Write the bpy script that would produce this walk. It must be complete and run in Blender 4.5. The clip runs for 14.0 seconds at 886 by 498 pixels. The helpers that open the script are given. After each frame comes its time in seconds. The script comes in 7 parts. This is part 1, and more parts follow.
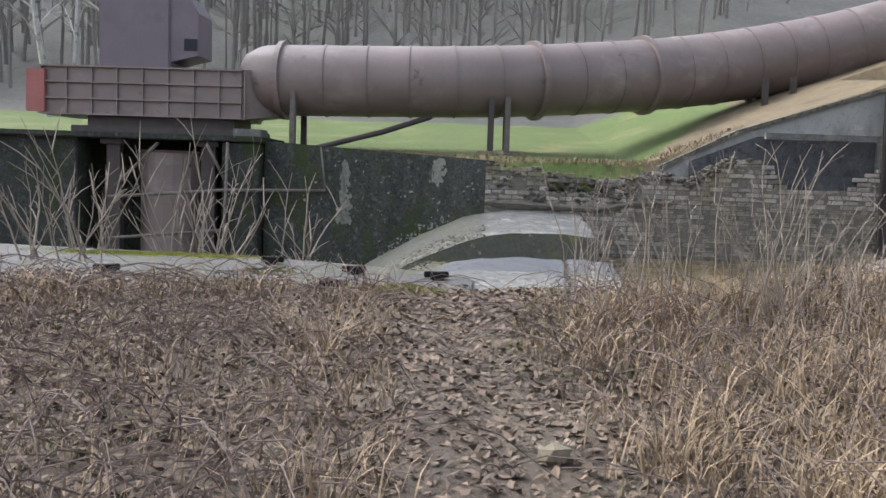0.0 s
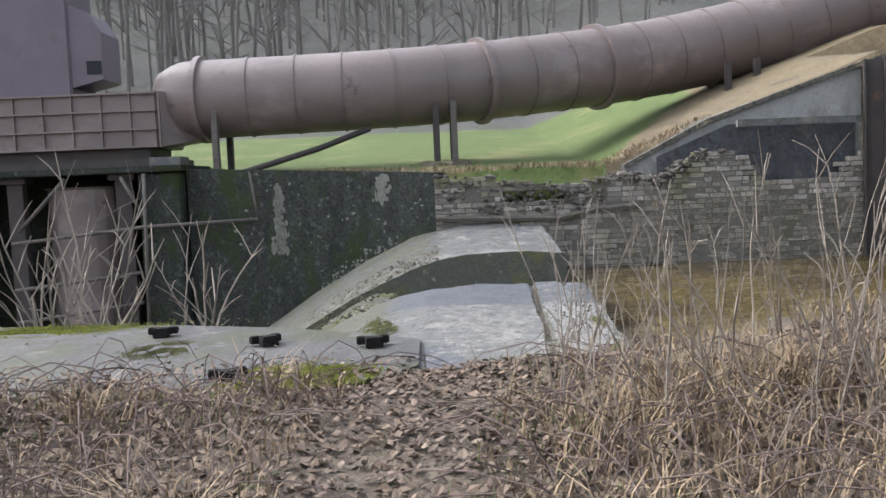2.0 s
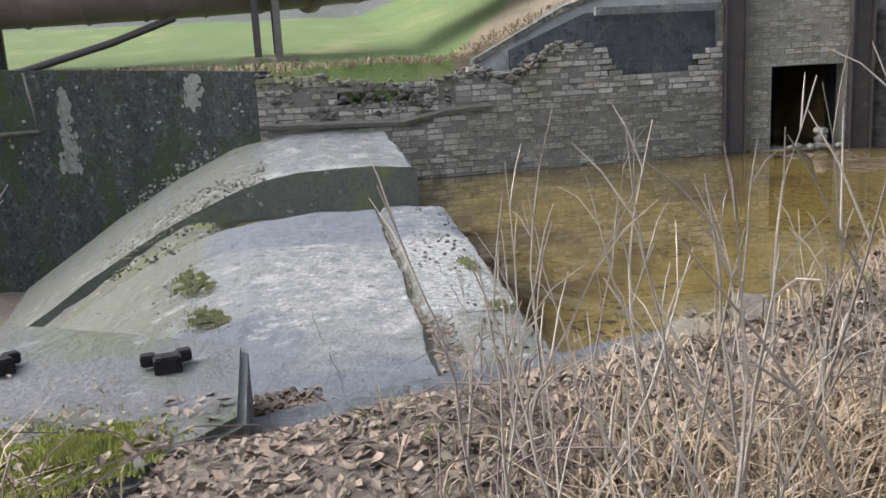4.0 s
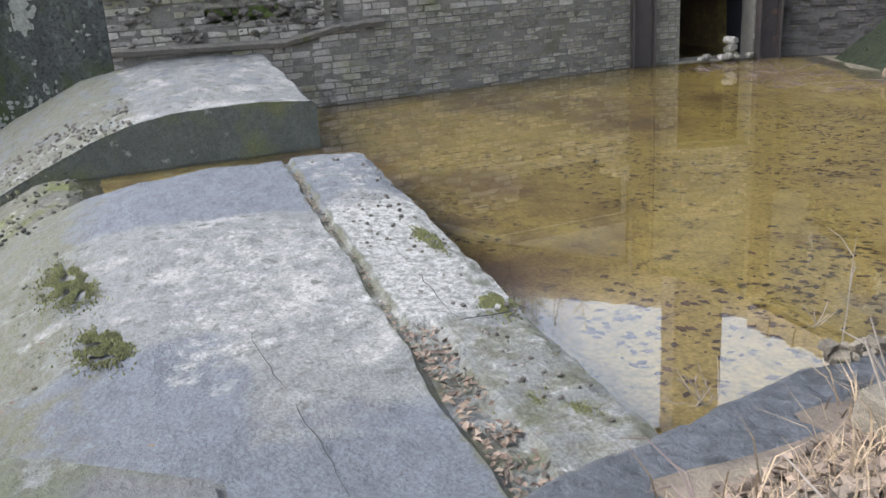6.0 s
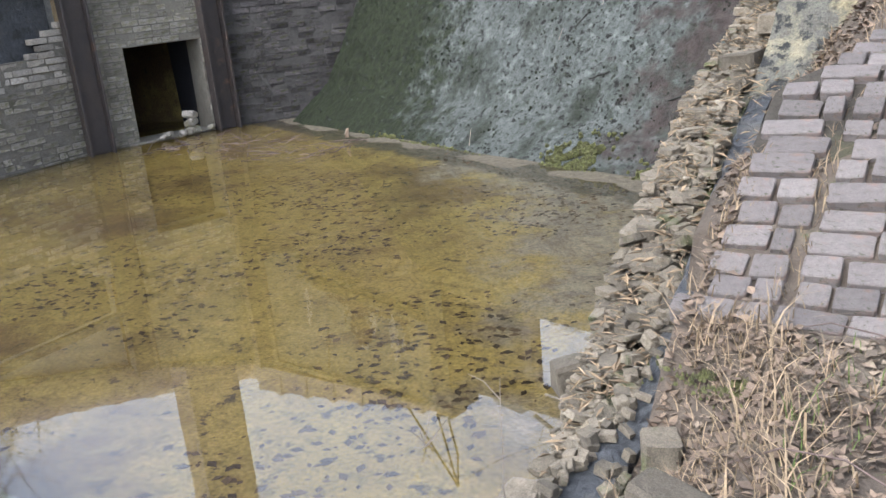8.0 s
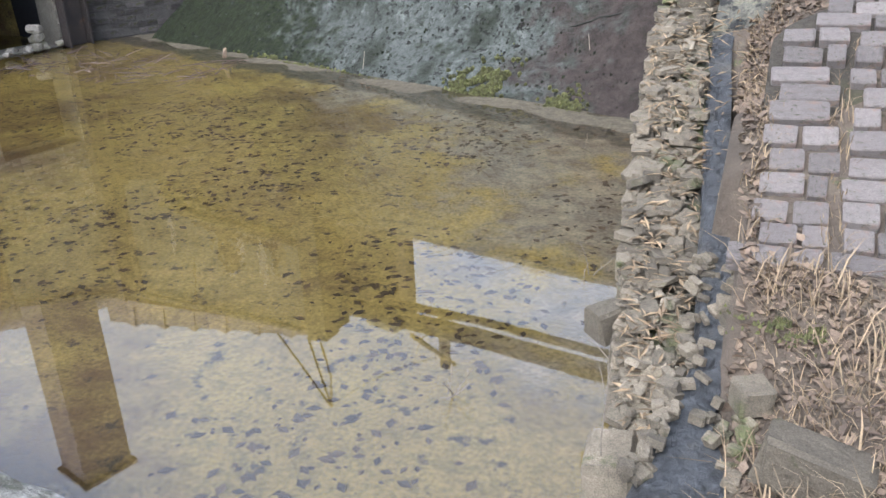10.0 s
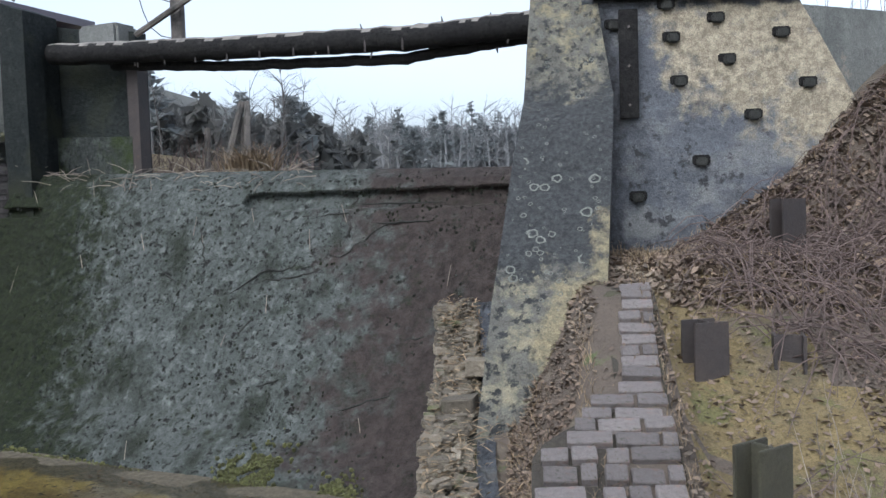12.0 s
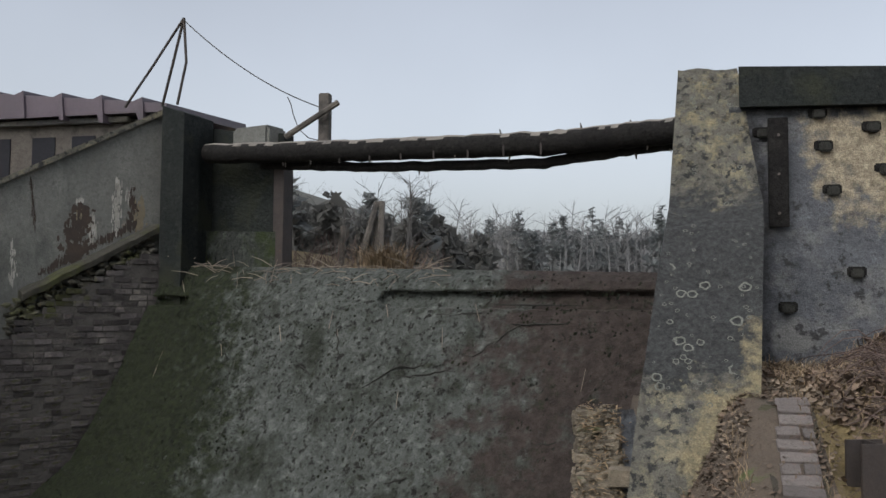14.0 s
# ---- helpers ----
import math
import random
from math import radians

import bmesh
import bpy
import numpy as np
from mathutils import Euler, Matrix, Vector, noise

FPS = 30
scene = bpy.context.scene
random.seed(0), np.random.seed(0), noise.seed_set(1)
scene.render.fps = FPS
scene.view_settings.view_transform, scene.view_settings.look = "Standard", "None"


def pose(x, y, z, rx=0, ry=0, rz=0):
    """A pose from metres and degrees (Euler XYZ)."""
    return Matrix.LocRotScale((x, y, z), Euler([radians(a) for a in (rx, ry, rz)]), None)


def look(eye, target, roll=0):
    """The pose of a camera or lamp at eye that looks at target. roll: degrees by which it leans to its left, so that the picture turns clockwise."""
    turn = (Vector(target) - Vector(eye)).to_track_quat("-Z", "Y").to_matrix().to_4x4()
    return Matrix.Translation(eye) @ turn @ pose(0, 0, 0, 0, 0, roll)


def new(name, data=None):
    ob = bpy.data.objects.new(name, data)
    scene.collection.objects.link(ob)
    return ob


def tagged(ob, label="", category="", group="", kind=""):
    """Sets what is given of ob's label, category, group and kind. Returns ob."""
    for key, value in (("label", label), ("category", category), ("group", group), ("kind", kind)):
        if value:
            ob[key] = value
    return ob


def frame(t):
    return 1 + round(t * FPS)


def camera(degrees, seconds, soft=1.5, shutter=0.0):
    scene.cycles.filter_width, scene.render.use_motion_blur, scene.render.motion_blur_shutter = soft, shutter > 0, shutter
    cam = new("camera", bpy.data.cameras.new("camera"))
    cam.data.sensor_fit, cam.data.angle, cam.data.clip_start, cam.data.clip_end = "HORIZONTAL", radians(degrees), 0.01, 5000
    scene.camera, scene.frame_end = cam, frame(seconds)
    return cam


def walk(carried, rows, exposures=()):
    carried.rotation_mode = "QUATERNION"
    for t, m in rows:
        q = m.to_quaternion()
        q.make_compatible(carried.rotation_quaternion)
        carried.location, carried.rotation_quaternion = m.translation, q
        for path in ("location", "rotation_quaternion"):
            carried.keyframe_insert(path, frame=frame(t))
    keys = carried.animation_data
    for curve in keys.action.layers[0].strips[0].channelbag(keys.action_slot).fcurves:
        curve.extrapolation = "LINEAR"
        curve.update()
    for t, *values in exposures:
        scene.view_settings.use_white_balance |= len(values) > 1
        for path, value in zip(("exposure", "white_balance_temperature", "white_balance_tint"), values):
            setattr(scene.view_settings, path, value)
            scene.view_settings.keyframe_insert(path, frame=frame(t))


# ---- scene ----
cam = camera(53.0, 14.0)
PATH = [
    (0, (8.429, -1.169, 1.459), (6.437, -1.239, 1.294), 1.9),
    (0.5, (7.984, -1.154, 1.477), (5.992, -1.23, 1.315), 1.0),
    (1, (7.516, -1.167, 1.507), (5.523, -1.19, 1.349), -0.8),
    (1.5, (7.064, -1.111, 1.561), (5.071, -1.172, 1.414), -1.7),
    (2, (6.611, -1.071, 1.615), (4.617, -1.048, 1.464), -2.4),
    (2.5, (6.352, -1.065, 1.688), (4.379, -0.844, 1.449), -3.3),
    (3, (5.804, -0.941, 1.744), (3.858, -0.633, 1.397), -3.7),
    (5.3, (3.656, -1.259, 1.833), (1.843, -0.651, 1.246), -1.5),
    (5.5, (3.525, -1.297, 1.864), (1.756, -0.642, 1.201), -2.4),
    (6, (2.988, -1.305, 1.923), (1.214, -0.634, 1.288), -3.7),
    (6.5, (2.676, -1.281, 2.06), (0.89, -0.642, 1.426), -3.7),
    (7, (2.489, -1.281, 2.111), (1.02, -0.096, 1.45), 0.6),
    (7.5, (2.266, -1.21, 2.139), (1.103, 0.293, 1.516), 0.0),
    (8, (2.001, -1.054, 2.134), (0.932, 0.523, 1.526), -5.4),
    (10.3, (1.07, -1.372, 2.415), (0.481, 0.351, 1.588), -2.9),
    (10.5, (1.082, -1.365, 2.478), (0.566, 0.408, 1.711), -3.3),
    (11, (1.094, -1.341, 2.613), (0.755, 0.575, 2.154), -3.0),
    (11.5, (1.099, -1.341, 2.715), (0.833, 0.62, 2.425), -2.3),
    (12, (1.062, -1.348, 2.806), (0.85, 0.638, 2.693), -1.8),
    (12.5, (1.014, -1.34, 2.883), (0.808, 0.649, 2.886), -1.2),
    (13, (0.964, -1.34, 2.924), (0.712, 0.641, 3.034), -0.8),
    (13.5, (0.872, -1.392, 2.904), (0.495, 0.566, 3.057), 0.1),
    (14, (0.847, -1.405, 2.789), (0.384, 0.536, 2.91), 0.4),
]
walk(cam, [(t, look(eye, target, roll)) for t, eye, target, roll in PATH],
     exposures=((0, 1.6, 6100, 12), (3, 1.75, 6100, 12), (5.3, 1.95, 5950, 11), (6.5, 2.0, 5900, 11), (7.2, 2.0, 5850, 11), (8, 1.9, 5850, 11), (10.3, 1.8, 5750, 11), (11, 1.6, 5750, 10), (11.6, 1.25, 5700, 9), (12, 1.0, 5650, 9), (12.5, 0.65, 6050, 10), (13, 0.5, 6250, 10), (14, 0.32, 6350, 10)))

# ---- world, sun, exposure ----
world = bpy.data.worlds.new("overcast_sky")
scene.world = world
world.use_nodes = True
wn = world.node_tree
wn.nodes.clear()
sky = wn.nodes.new("ShaderNodeTexSky")
sky.sky_type = 'NISHITA'
sky.sun_disc = False
sky.sun_elevation, sky.sun_rotation = radians(48), radians(200)
sky.air_density, sky.dust_density, sky.ozone_density = 1.0, 4.0, 1.0
hs = wn.nodes.new("ShaderNodeHueSaturation")
hs.inputs["Saturation"].default_value = 0.36
cl_tc = wn.nodes.new("ShaderNodeTexCoord")
cl_n = wn.nodes.new("ShaderNodeTexNoise")
cl_n.inputs["Scale"].default_value = 2.2
cl_n.inputs["Detail"].default_value = 5
cl_r = wn.nodes.new("ShaderNodeMapRange")
cl_r.inputs["To Min"].default_value, cl_r.inputs["To Max"].default_value = 0.86, 1.14
cl_m = wn.nodes.new("ShaderNodeMix")
cl_m.data_type, cl_m.blend_type = 'RGBA', 'MULTIPLY'
cl_m.inputs["Factor"].default_value = 1.0
bg = wn.nodes.new("ShaderNodeBackground")
bg.inputs["Strength"].default_value = 0.15
wo = wn.nodes.new("ShaderNodeOutputWorld")
wn.links.new(sky.outputs[0], hs.inputs["Color"])
wn.links.new(cl_tc.outputs["Generated"], cl_n.inputs["Vector"])
wn.links.new(cl_n.outputs["Fac"], cl_r.inputs["Value"])
wn.links.new(hs.outputs[0], cl_m.inputs["A"])
wn.links.new(cl_r.outputs[0], cl_m.inputs["B"])
wn.links.new(cl_m.outputs["Result"], bg.inputs["Color"])
wn.links.new(bg.outputs[0], wo.inputs["Surface"])
sun = new("sun", bpy.data.lights.new("sun", 'SUN'))
sun.data.energy, sun.data.angle, sun.data.color = 0.5, radians(40), (1.0, 0.97, 0.93)
sun.matrix_world = look((0, 0, 20), (0 + 6.3, 17.4 * 0.9, 20 - 18.5))

# ---- materials ----
def mat(name, c1, c2, scale=3.0, rough=0.85, bump=0.3, c3=None, s3=1.2, t3=0.55, c4=None, s4=5.0, t4=0.6, metal=0.0, fine=40.0, streak=None, vary=0.0, speck=0.5, zones=()):
    """Two-scale coloured surface: c1-c2 by noise, patches c3 and c4 above their thresholds, fine relief."""
    m = bpy.data.materials.new(name)
    m.use_nodes = True
    nt = m.node_tree
    b = nt.nodes["Principled BSDF"]
    b.inputs["Roughness"].default_value = rough
    b.inputs["Metallic"].default_value = metal
    tc = nt.nodes.new("ShaderNodeTexCoord")
    vec = tc.outputs["Object"]
    if streak:
        mp = nt.nodes.new("ShaderNodeMapping")
        mp.inputs["Scale"].default_value = streak
        nt.links.new(vec, mp.inputs["Vector"])
        svec = mp.outputs[0]
    else:
        svec = vec

    def noise_fac(v, s, detail=6, lo=0.3, hi=0.7):
        n = nt.nodes.new("ShaderNodeTexNoise")
        n.inputs["Scale"].default_value = s
        n.inputs["Detail"].default_value = detail
        n.inputs["Roughness"].default_value = 0.65
        nt.links.new(v, n.inputs["Vector"])
        r = nt.nodes.new("ShaderNodeMapRange")
        r.inputs["From Min"].default_value, r.inputs["From Max"].default_value = lo, hi
        nt.links.new(n.outputs["Fac"], r.inputs["Value"])
        return r.outputs[0]

    def mix(f, a, c):
        x = nt.nodes.new("ShaderNodeMix")
        x.data_type = 'RGBA'
        nt.links.new(f, x.inputs["Factor"])
        if isinstance(a, tuple):
            x.inputs["A"].default_value = (*a, 1)
        else:
            nt.links.new(a, x.inputs["A"])
        x.inputs["B"].default_value = (*c, 1)
        return x.outputs["Result"]
    col = mix(noise_fac(svec, scale), c1, c2)
    dark = tuple(v * 0.6 for v in c1)
    col = mix(noise_fac(vec, fine, 3, 0.60 - 0.12 * speck, 0.84 - 0.16 * speck), col, dark)
    col = mix(noise_fac(vec, fine * 0.42, 4, 0.66 - 0.12 * speck, 0.86 - 0.14 * speck), col, tuple(min(0.8, v * 1.5) for v in c2))
    if c3:
        col = mix(noise_fac(svec, s3, 8, t3 - 0.05, t3 + 0.08), col, c3)
    if c4:
        col = mix(noise_fac(vec, s4, 8, t4 - 0.02, t4 + 0.05), col, c4)
    for (zone, za, zb, zs) in zones:
        at = nt.nodes.new("ShaderNodeAttribute")
        at.attribute_name = zone
        zm = nt.nodes.new("ShaderNodeMath")
        zm.operation = 'MULTIPLY_ADD'
        zm.inputs[1].default_value = 0.9
        nt.links.new(noise_fac(vec, zs, 10, 0.25, 0.75), zm.inputs[0])
        nt.links.new(at.outputs["Fac"], zm.inputs[2])
        zr = nt.nodes.new("ShaderNodeMapRange")
        zr.inputs["From Min"].default_value, zr.inputs["From Max"].default_value = 0.82, 1.12
        nt.links.new(zm.outputs[0], zr.inputs["Value"])
        zx = nt.nodes.new("ShaderNodeMix")
        zx.data_type = 'RGBA'
        nt.links.new(zr.outputs[0], zx.inputs["Factor"])
        nt.links.new(col, zx.inputs["A"])
        nt.links.new(mix(noise_fac(vec, zs * 3.1, 8, 0.38, 0.62), za, zb), zx.inputs["B"])
        col = zx.outputs["Result"]
    grit = nt.nodes.new("ShaderNodeMix")
    grit.data_type = 'RGBA'
    grit.blend_type = 'MULTIPLY'
    grit.inputs["Factor"].default_value = min(1.0, speck + 0.1)
    nt.links.new(col, grit.inputs["A"])
    gm = nt.nodes.new("ShaderNodeMath")
    gm.operation = 'MULTIPLY_ADD'
    gm.inputs[1].default_value, gm.inputs[2].default_value = 0.85, 0.58
    nt.links.new(noise_fac(vec, fine * 4.5, 4, 0.28, 0.72), gm.inputs[0])
    nt.links.new(gm.outputs[0], grit.inputs["B"])
    col = grit.outputs["Result"]
    if vary:
        oi = nt.nodes.new("ShaderNodeObjectInfo")
        ge = nt.nodes.new("ShaderNodeNewGeometry")
        ad = nt.nodes.new("ShaderNodeMath")
        ad.operation = 'ADD'
        nt.links.new(oi.outputs["Random"], ad.inputs[0])
        nt.links.new(ge.outputs["Random Per Island"], ad.inputs[1])
        fr = nt.nodes.new("ShaderNodeMath")
        fr.operation = 'FRACT'
        nt.links.new(ad.outputs[0], fr.inputs[0])
        mr = nt.nodes.new("ShaderNodeMapRange")
        mr.inputs["To Min"].default_value, mr.inputs["To Max"].default_value = 1 - vary, 1 + vary
        nt.links.new(fr.outputs[0], mr.inputs["Value"])
        h = nt.nodes.new("ShaderNodeHueSaturation")
        nt.links.new(mr.outputs[0], h.inputs["Value"])
        nt.links.new(col, h.inputs["Color"])
        col = h.outputs[0]
    nt.links.new(col, b.inputs["Base Color"])
    if bump:
        n = nt.nodes.new("ShaderNodeTexNoise")
        n.inputs["Scale"].default_value = fine * 0.6
        n.inputs["Detail"].default_value = 8
        n.inputs["Roughness"].default_value = 0.7
        nt.links.new(vec, n.inputs["Vector"])
        bp = nt.nodes.new("ShaderNodeBump")
        bp.inputs["Strength"].default_value = bump
        bp.inputs["Distance"].default_value = 0.05
        nt.links.new(n.outputs["Fac"], bp.inputs["Height"])
        nt.links.new(bp.outputs[0], b.inputs["Normal"])
    return m


M_CONC = mat("pale_concrete", (0.141, 0.138, 0.128), (0.077, 0.081, 0.083), 0.8, 0.65, 1.0, (0.202, 0.189, 0.159), 1.4, 0.57, (0.058, 0.061, 0.032), 2.6, 0.585, fine=10, speck=0.9)
M_VAULT = mat("weathered_vault_concrete", (0.148, 0.147, 0.134), (0.092, 0.094, 0.091), 3.4, 0.7, 1.0, (0.235, 0.228, 0.205), 2.6, 0.56, (0.060, 0.063, 0.050), 7.5, 0.585, fine=13, speck=1.0,
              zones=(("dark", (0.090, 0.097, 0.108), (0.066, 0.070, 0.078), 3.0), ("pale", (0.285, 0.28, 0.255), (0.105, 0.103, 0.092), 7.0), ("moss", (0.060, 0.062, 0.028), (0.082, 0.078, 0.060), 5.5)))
M_PLAT = mat("lilac_grey_dirty_concrete", (0.083, 0.081, 0.078), (0.049, 0.047, 0.044), 1.6, 0.6, 0.9, (0.052, 0.056, 0.026), 1.5, 0.545, (0.135, 0.13, 0.122), 3.4, 0.60, fine=12, speck=0.9)
M_RENDER = mat("pale_grey_render", (0.310, 0.310, 0.296), (0.215, 0.215, 0.206), 1.2, 0.85, 0.5, (0.150, 0.150, 0.142), 0.9, 0.58, (0.38, 0.372, 0.35), 2.2, 0.62, streak=(1, 1, 0.5), fine=16)
M_CONC_D = mat("mossy_dark_concrete", (0.027, 0.030, 0.029), (0.058, 0.063, 0.055), 3.0, 0.85, 0.9, (0.034, 0.045, 0.018), 2.0, 0.55, (0.15, 0.15, 0.14), 6.0, 0.665, streak=(1, 1, 0.55), fine=20, speck=1.0)
# moss colours are darkened further for the shade at the left
M_SPILL = mat("stained_spillway_concrete", (0.060, 0.067, 0.060), (0.096, 0.105, 0.096), 2.6, 0.6, 1.0, (0.026, 0.030, 0.022), 1.6, 0.565, (0.012, 0.012, 0.010), 11.0, 0.57, fine=19, streak=(1, 1, 0.5), speck=1.0,
              zones=(("stain", (0.055, 0.044, 0.039), (0.030, 0.024, 0.021), 3.0), ("moss", (0.024, 0.030, 0.014), (0.010, 0.012, 0.008), 5.0)))
M_PIER = mat("lichened_concrete", (0.150, 0.143, 0.112), (0.072, 0.070, 0.060), 7.5, 0.85, 1.0, (0.25, 0.222, 0.145), 3.4, 0.575, (0.022, 0.023, 0.022), 12.0, 0.55, fine=19, speck=1.0,
             zones=(("dark", (0.050, 0.053, 0.052), (0.020, 0.021, 0.021), 9.0), ("cream", (0.27, 0.23, 0.135), (0.15, 0.13, 0.082), 7.0)))
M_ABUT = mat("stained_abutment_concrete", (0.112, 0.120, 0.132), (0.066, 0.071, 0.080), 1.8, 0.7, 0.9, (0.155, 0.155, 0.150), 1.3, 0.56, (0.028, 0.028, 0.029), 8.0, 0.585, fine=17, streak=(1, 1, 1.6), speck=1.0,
             zones=(("cream", (0.37, 0.318, 0.220), (0.19, 0.16, 0.112), 4.5), ("edge_dark", (0.055, 0.058, 0.064), (0.022, 0.023, 0.026), 3.5)))
M_WALLC = mat("grey_rendered_concrete", (0.180, 0.182, 0.165), (0.112, 0.115, 0.105), 1.6, 0.85, 0.6, (0.068, 0.074, 0.066), 1.0, 0.57, (0.26, 0.215, 0.165), 1.6, 0.66, streak=(1, 1, 0.5), fine=20, speck=0.9)
M_TAR = mat("dark_tarred_concrete", (0.030, 0.033, 0.038), (0.062, 0.066, 0.072), 2.2, 0.5, 0.8, (0.095, 0.088, 0.075), 2.6, 0.63, (0.018, 0.019, 0.02), 4.0, 0.58, fine=24, speck=0.8)
M_BRICK = mat("weathered_grey_brick", (0.365, 0.334, 0.288), (0.226, 0.209, 0.182), 2.4, 0.9, 0.9, (0.175, 0.170, 0.085), 0.8, 0.58, (0.115, 0.105, 0.094), 1.5, 0.60, vary=0.30, speck=1.0, fine=26)
# darker copy of the grey brick: wet, with shade put into the colour
M_BRICK_D = mat("wet_shaded_brick", (0.086, 0.078, 0.075), (0.048, 0.044, 0.044), 2.4, 0.85, 0.7, (0.130, 0.120, 0.108), 2.0, 0.60, (0.050, 0.052, 0.024), 0.9, 0.59, vary=0.45, speck=0.9, fine=26)
M_MORTAR_D = mat("dark_mortar", (0.085, 0.080, 0.074), (0.055, 0.052, 0.048), 6.0, 0.95, 0.6)
M_MORTAR = mat("sooty_mortar", (0.138, 0.126, 0.104), (0.196, 0.181, 0.145), 6.0, 0.95, 0.6)
M_MORTAR_F = mat("washed_out_mortar", (0.175, 0.160, 0.134), (0.125, 0.116, 0.098), 5.0, 0.95, 0.8, (0.09, 0.09, 0.05), 1.0, 0.58, speck=0.9)
M_RUBBLE_G = mat("grey_brown_wall_core", (0.135, 0.120, 0.098), (0.075, 0.068, 0.057), 4.0, 0.9, 0.8, (0.19, 0.17, 0.14), 2.0, 0.6, (0.07, 0.075, 0.03), 3.0, 0.60, vary=0.35, speck=1.0)
M_PAVER = mat("pale_paving_brick", (0.235, 0.205, 0.190), (0.158, 0.138, 0.128), 6.0, 0.85, 0.7, (0.235, 0.160, 0.125), 1.6, 0.58, (0.090, 0.086, 0.056), 5.0, 0.59, vary=0.28, speck=1.0)
M_STONE = mat("rubble_stone", (0.200, 0.168, 0.122), (0.108, 0.092, 0.068), 4.0, 0.9, 0.7, (0.285, 0.245, 0.182), 2.0, 0.6, (0.080, 0.084, 0.036), 3.0, 0.60, vary=0.42, speck=0.9)
M_PIPE = mat("rusty_brown_steel", (0.180, 0.142, 0.130), (0.126, 0.100, 0.091), 1.0, 0.45, 0.15, (0.240, 0.198, 0.186), 0.7, 0.60, (0.072, 0.050, 0.041), 2.2, 0.655, fine=40, streak=(1, 0.6, 1), speck=0.6)
M_RUST = mat("dark_rusty_steel", (0.050, 0.038, 0.032), (0.028, 0.024, 0.023), 4.0, 0.65, 0.3, (0.11, 0.065, 0.04), 3.0, 0.66)
M_PURPLE = mat("faded_purple_sheet_steel", (0.125, 0.100, 0.120), (0.095, 0.078, 0.092), 1.4, 0.5, 0.1, (0.07, 0.06, 0.065), 1.2, 0.64)
M_RED = mat("faded_red_paint", (0.30, 0.10, 0.085), (0.22, 0.08, 0.07), 4.0, 0.6, 0.2)
M_GREENPOST = mat("algae_covered_steel", (0.064, 0.060, 0.036), (0.040, 0.037, 0.028), 5.0, 0.6, 0.3, (0.085, 0.080, 0.038), 2.0, 0.58, speck=0.9)
M_WOOD = mat("grey_weathered_wood", (0.145, 0.13, 0.112), (0.085, 0.075, 0.066), 5.0, 0.85, 0.7, (0.038, 0.035, 0.032), 2.4, 0.58, fine=26, speck=0.8)
M_BARK = mat("grey_bark", (0.190, 0.175, 0.159), (0.132, 0.123, 0.113), 6.0, 0.95, 0.3)
M_NEARWOOD = mat("grey_brown_thicket", (0.122, 0.122, 0.114), (0.145, 0.143, 0.132), 0.6, 0.95, 0.0, vary=0.12, speck=0.0)
M_BARK_N = mat("dull_grey_bark", (0.105, 0.100, 0.094), (0.080, 0.077, 0.073), 3.0, 0.95, 0.0, speck=0.1)
# distance haze is mixed into this bark colour
M_BARK_H = mat("haze_paled_far_bark", (0.190, 0.190, 0.188), (0.160, 0.162, 0.162), 3.0, 0.95, 0.0, speck=0.1)
M_MOSS_D = mat("dull_olive_moss", (0.145, 0.148, 0.050), (0.085, 0.086, 0.034), 8.0, 0.95, 0.8, fine=60, vary=0.4)
M_JOINT = mat("dark_mossy_joint_soil", (0.062, 0.052, 0.038), (0.040, 0.034, 0.026), 5.0, 0.95, 0.8, (0.062, 0.058, 0.030), 2.2, 0.60, speck=1.0)
M_BIRCH = mat("white_birch_bark", (0.40, 0.39, 0.37), (0.28, 0.275, 0.26), 3.0, 0.8, 0.3, (0.05, 0.05, 0.05), 5.0, 0.6)
M_TWIG = mat("pale_dead_twig", (0.25, 0.214, 0.172), (0.165, 0.138, 0.110), 6.0, 0.9, 0.0, vary=0.35)
M_TWIG_R = mat("reddish_bramble", (0.125, 0.089, 0.075), (0.086, 0.062, 0.053), 6.0, 0.85, 0.0, vary=0.4)
M_STRAW = mat("dead_straw_grass", (0.280, 0.212, 0.130), (0.195, 0.140, 0.088), 3.0, 0.9, 0.0, vary=0.45)
M_LEAF = mat("dead_brown_leaf", (0.162, 0.116, 0.078), (0.100, 0.073, 0.054), 4.0, 0.8, 0.0, (0.195, 0.155, 0.112), 2.0, 0.60, vary=0.5)
M_MOSS = mat("olive_moss", (0.27, 0.285, 0.045), (0.155, 0.168, 0.032), 8.0, 0.95, 0.8, fine=60, vary=0.4)
# far paler than real needles: the air's haze is in the colour
M_NEEDLE = mat("haze_paled_needles", (0.185, 0.200, 0.200), (0.225, 0.240, 0.236), 0.5, 0.95, 0.0, vary=0.10, speck=0.0)
M_LAWN = mat("green_lawn", (0.105, 0.145, 0.038), (0.078, 0.11, 0.03), 1.2, 0.95, 0.9, (0.145, 0.155, 0.055), 0.6, 0.57, fine=14, speck=0.8)
M_SOIL = mat("leafy_brown_soil", (0.135, 0.105, 0.078), (0.085, 0.068, 0.052), 4.0, 0.95, 0.8, (0.17, 0.14, 0.10), 1.4, 0.58, (0.10, 0.12, 0.045), 2.5, 0.66)
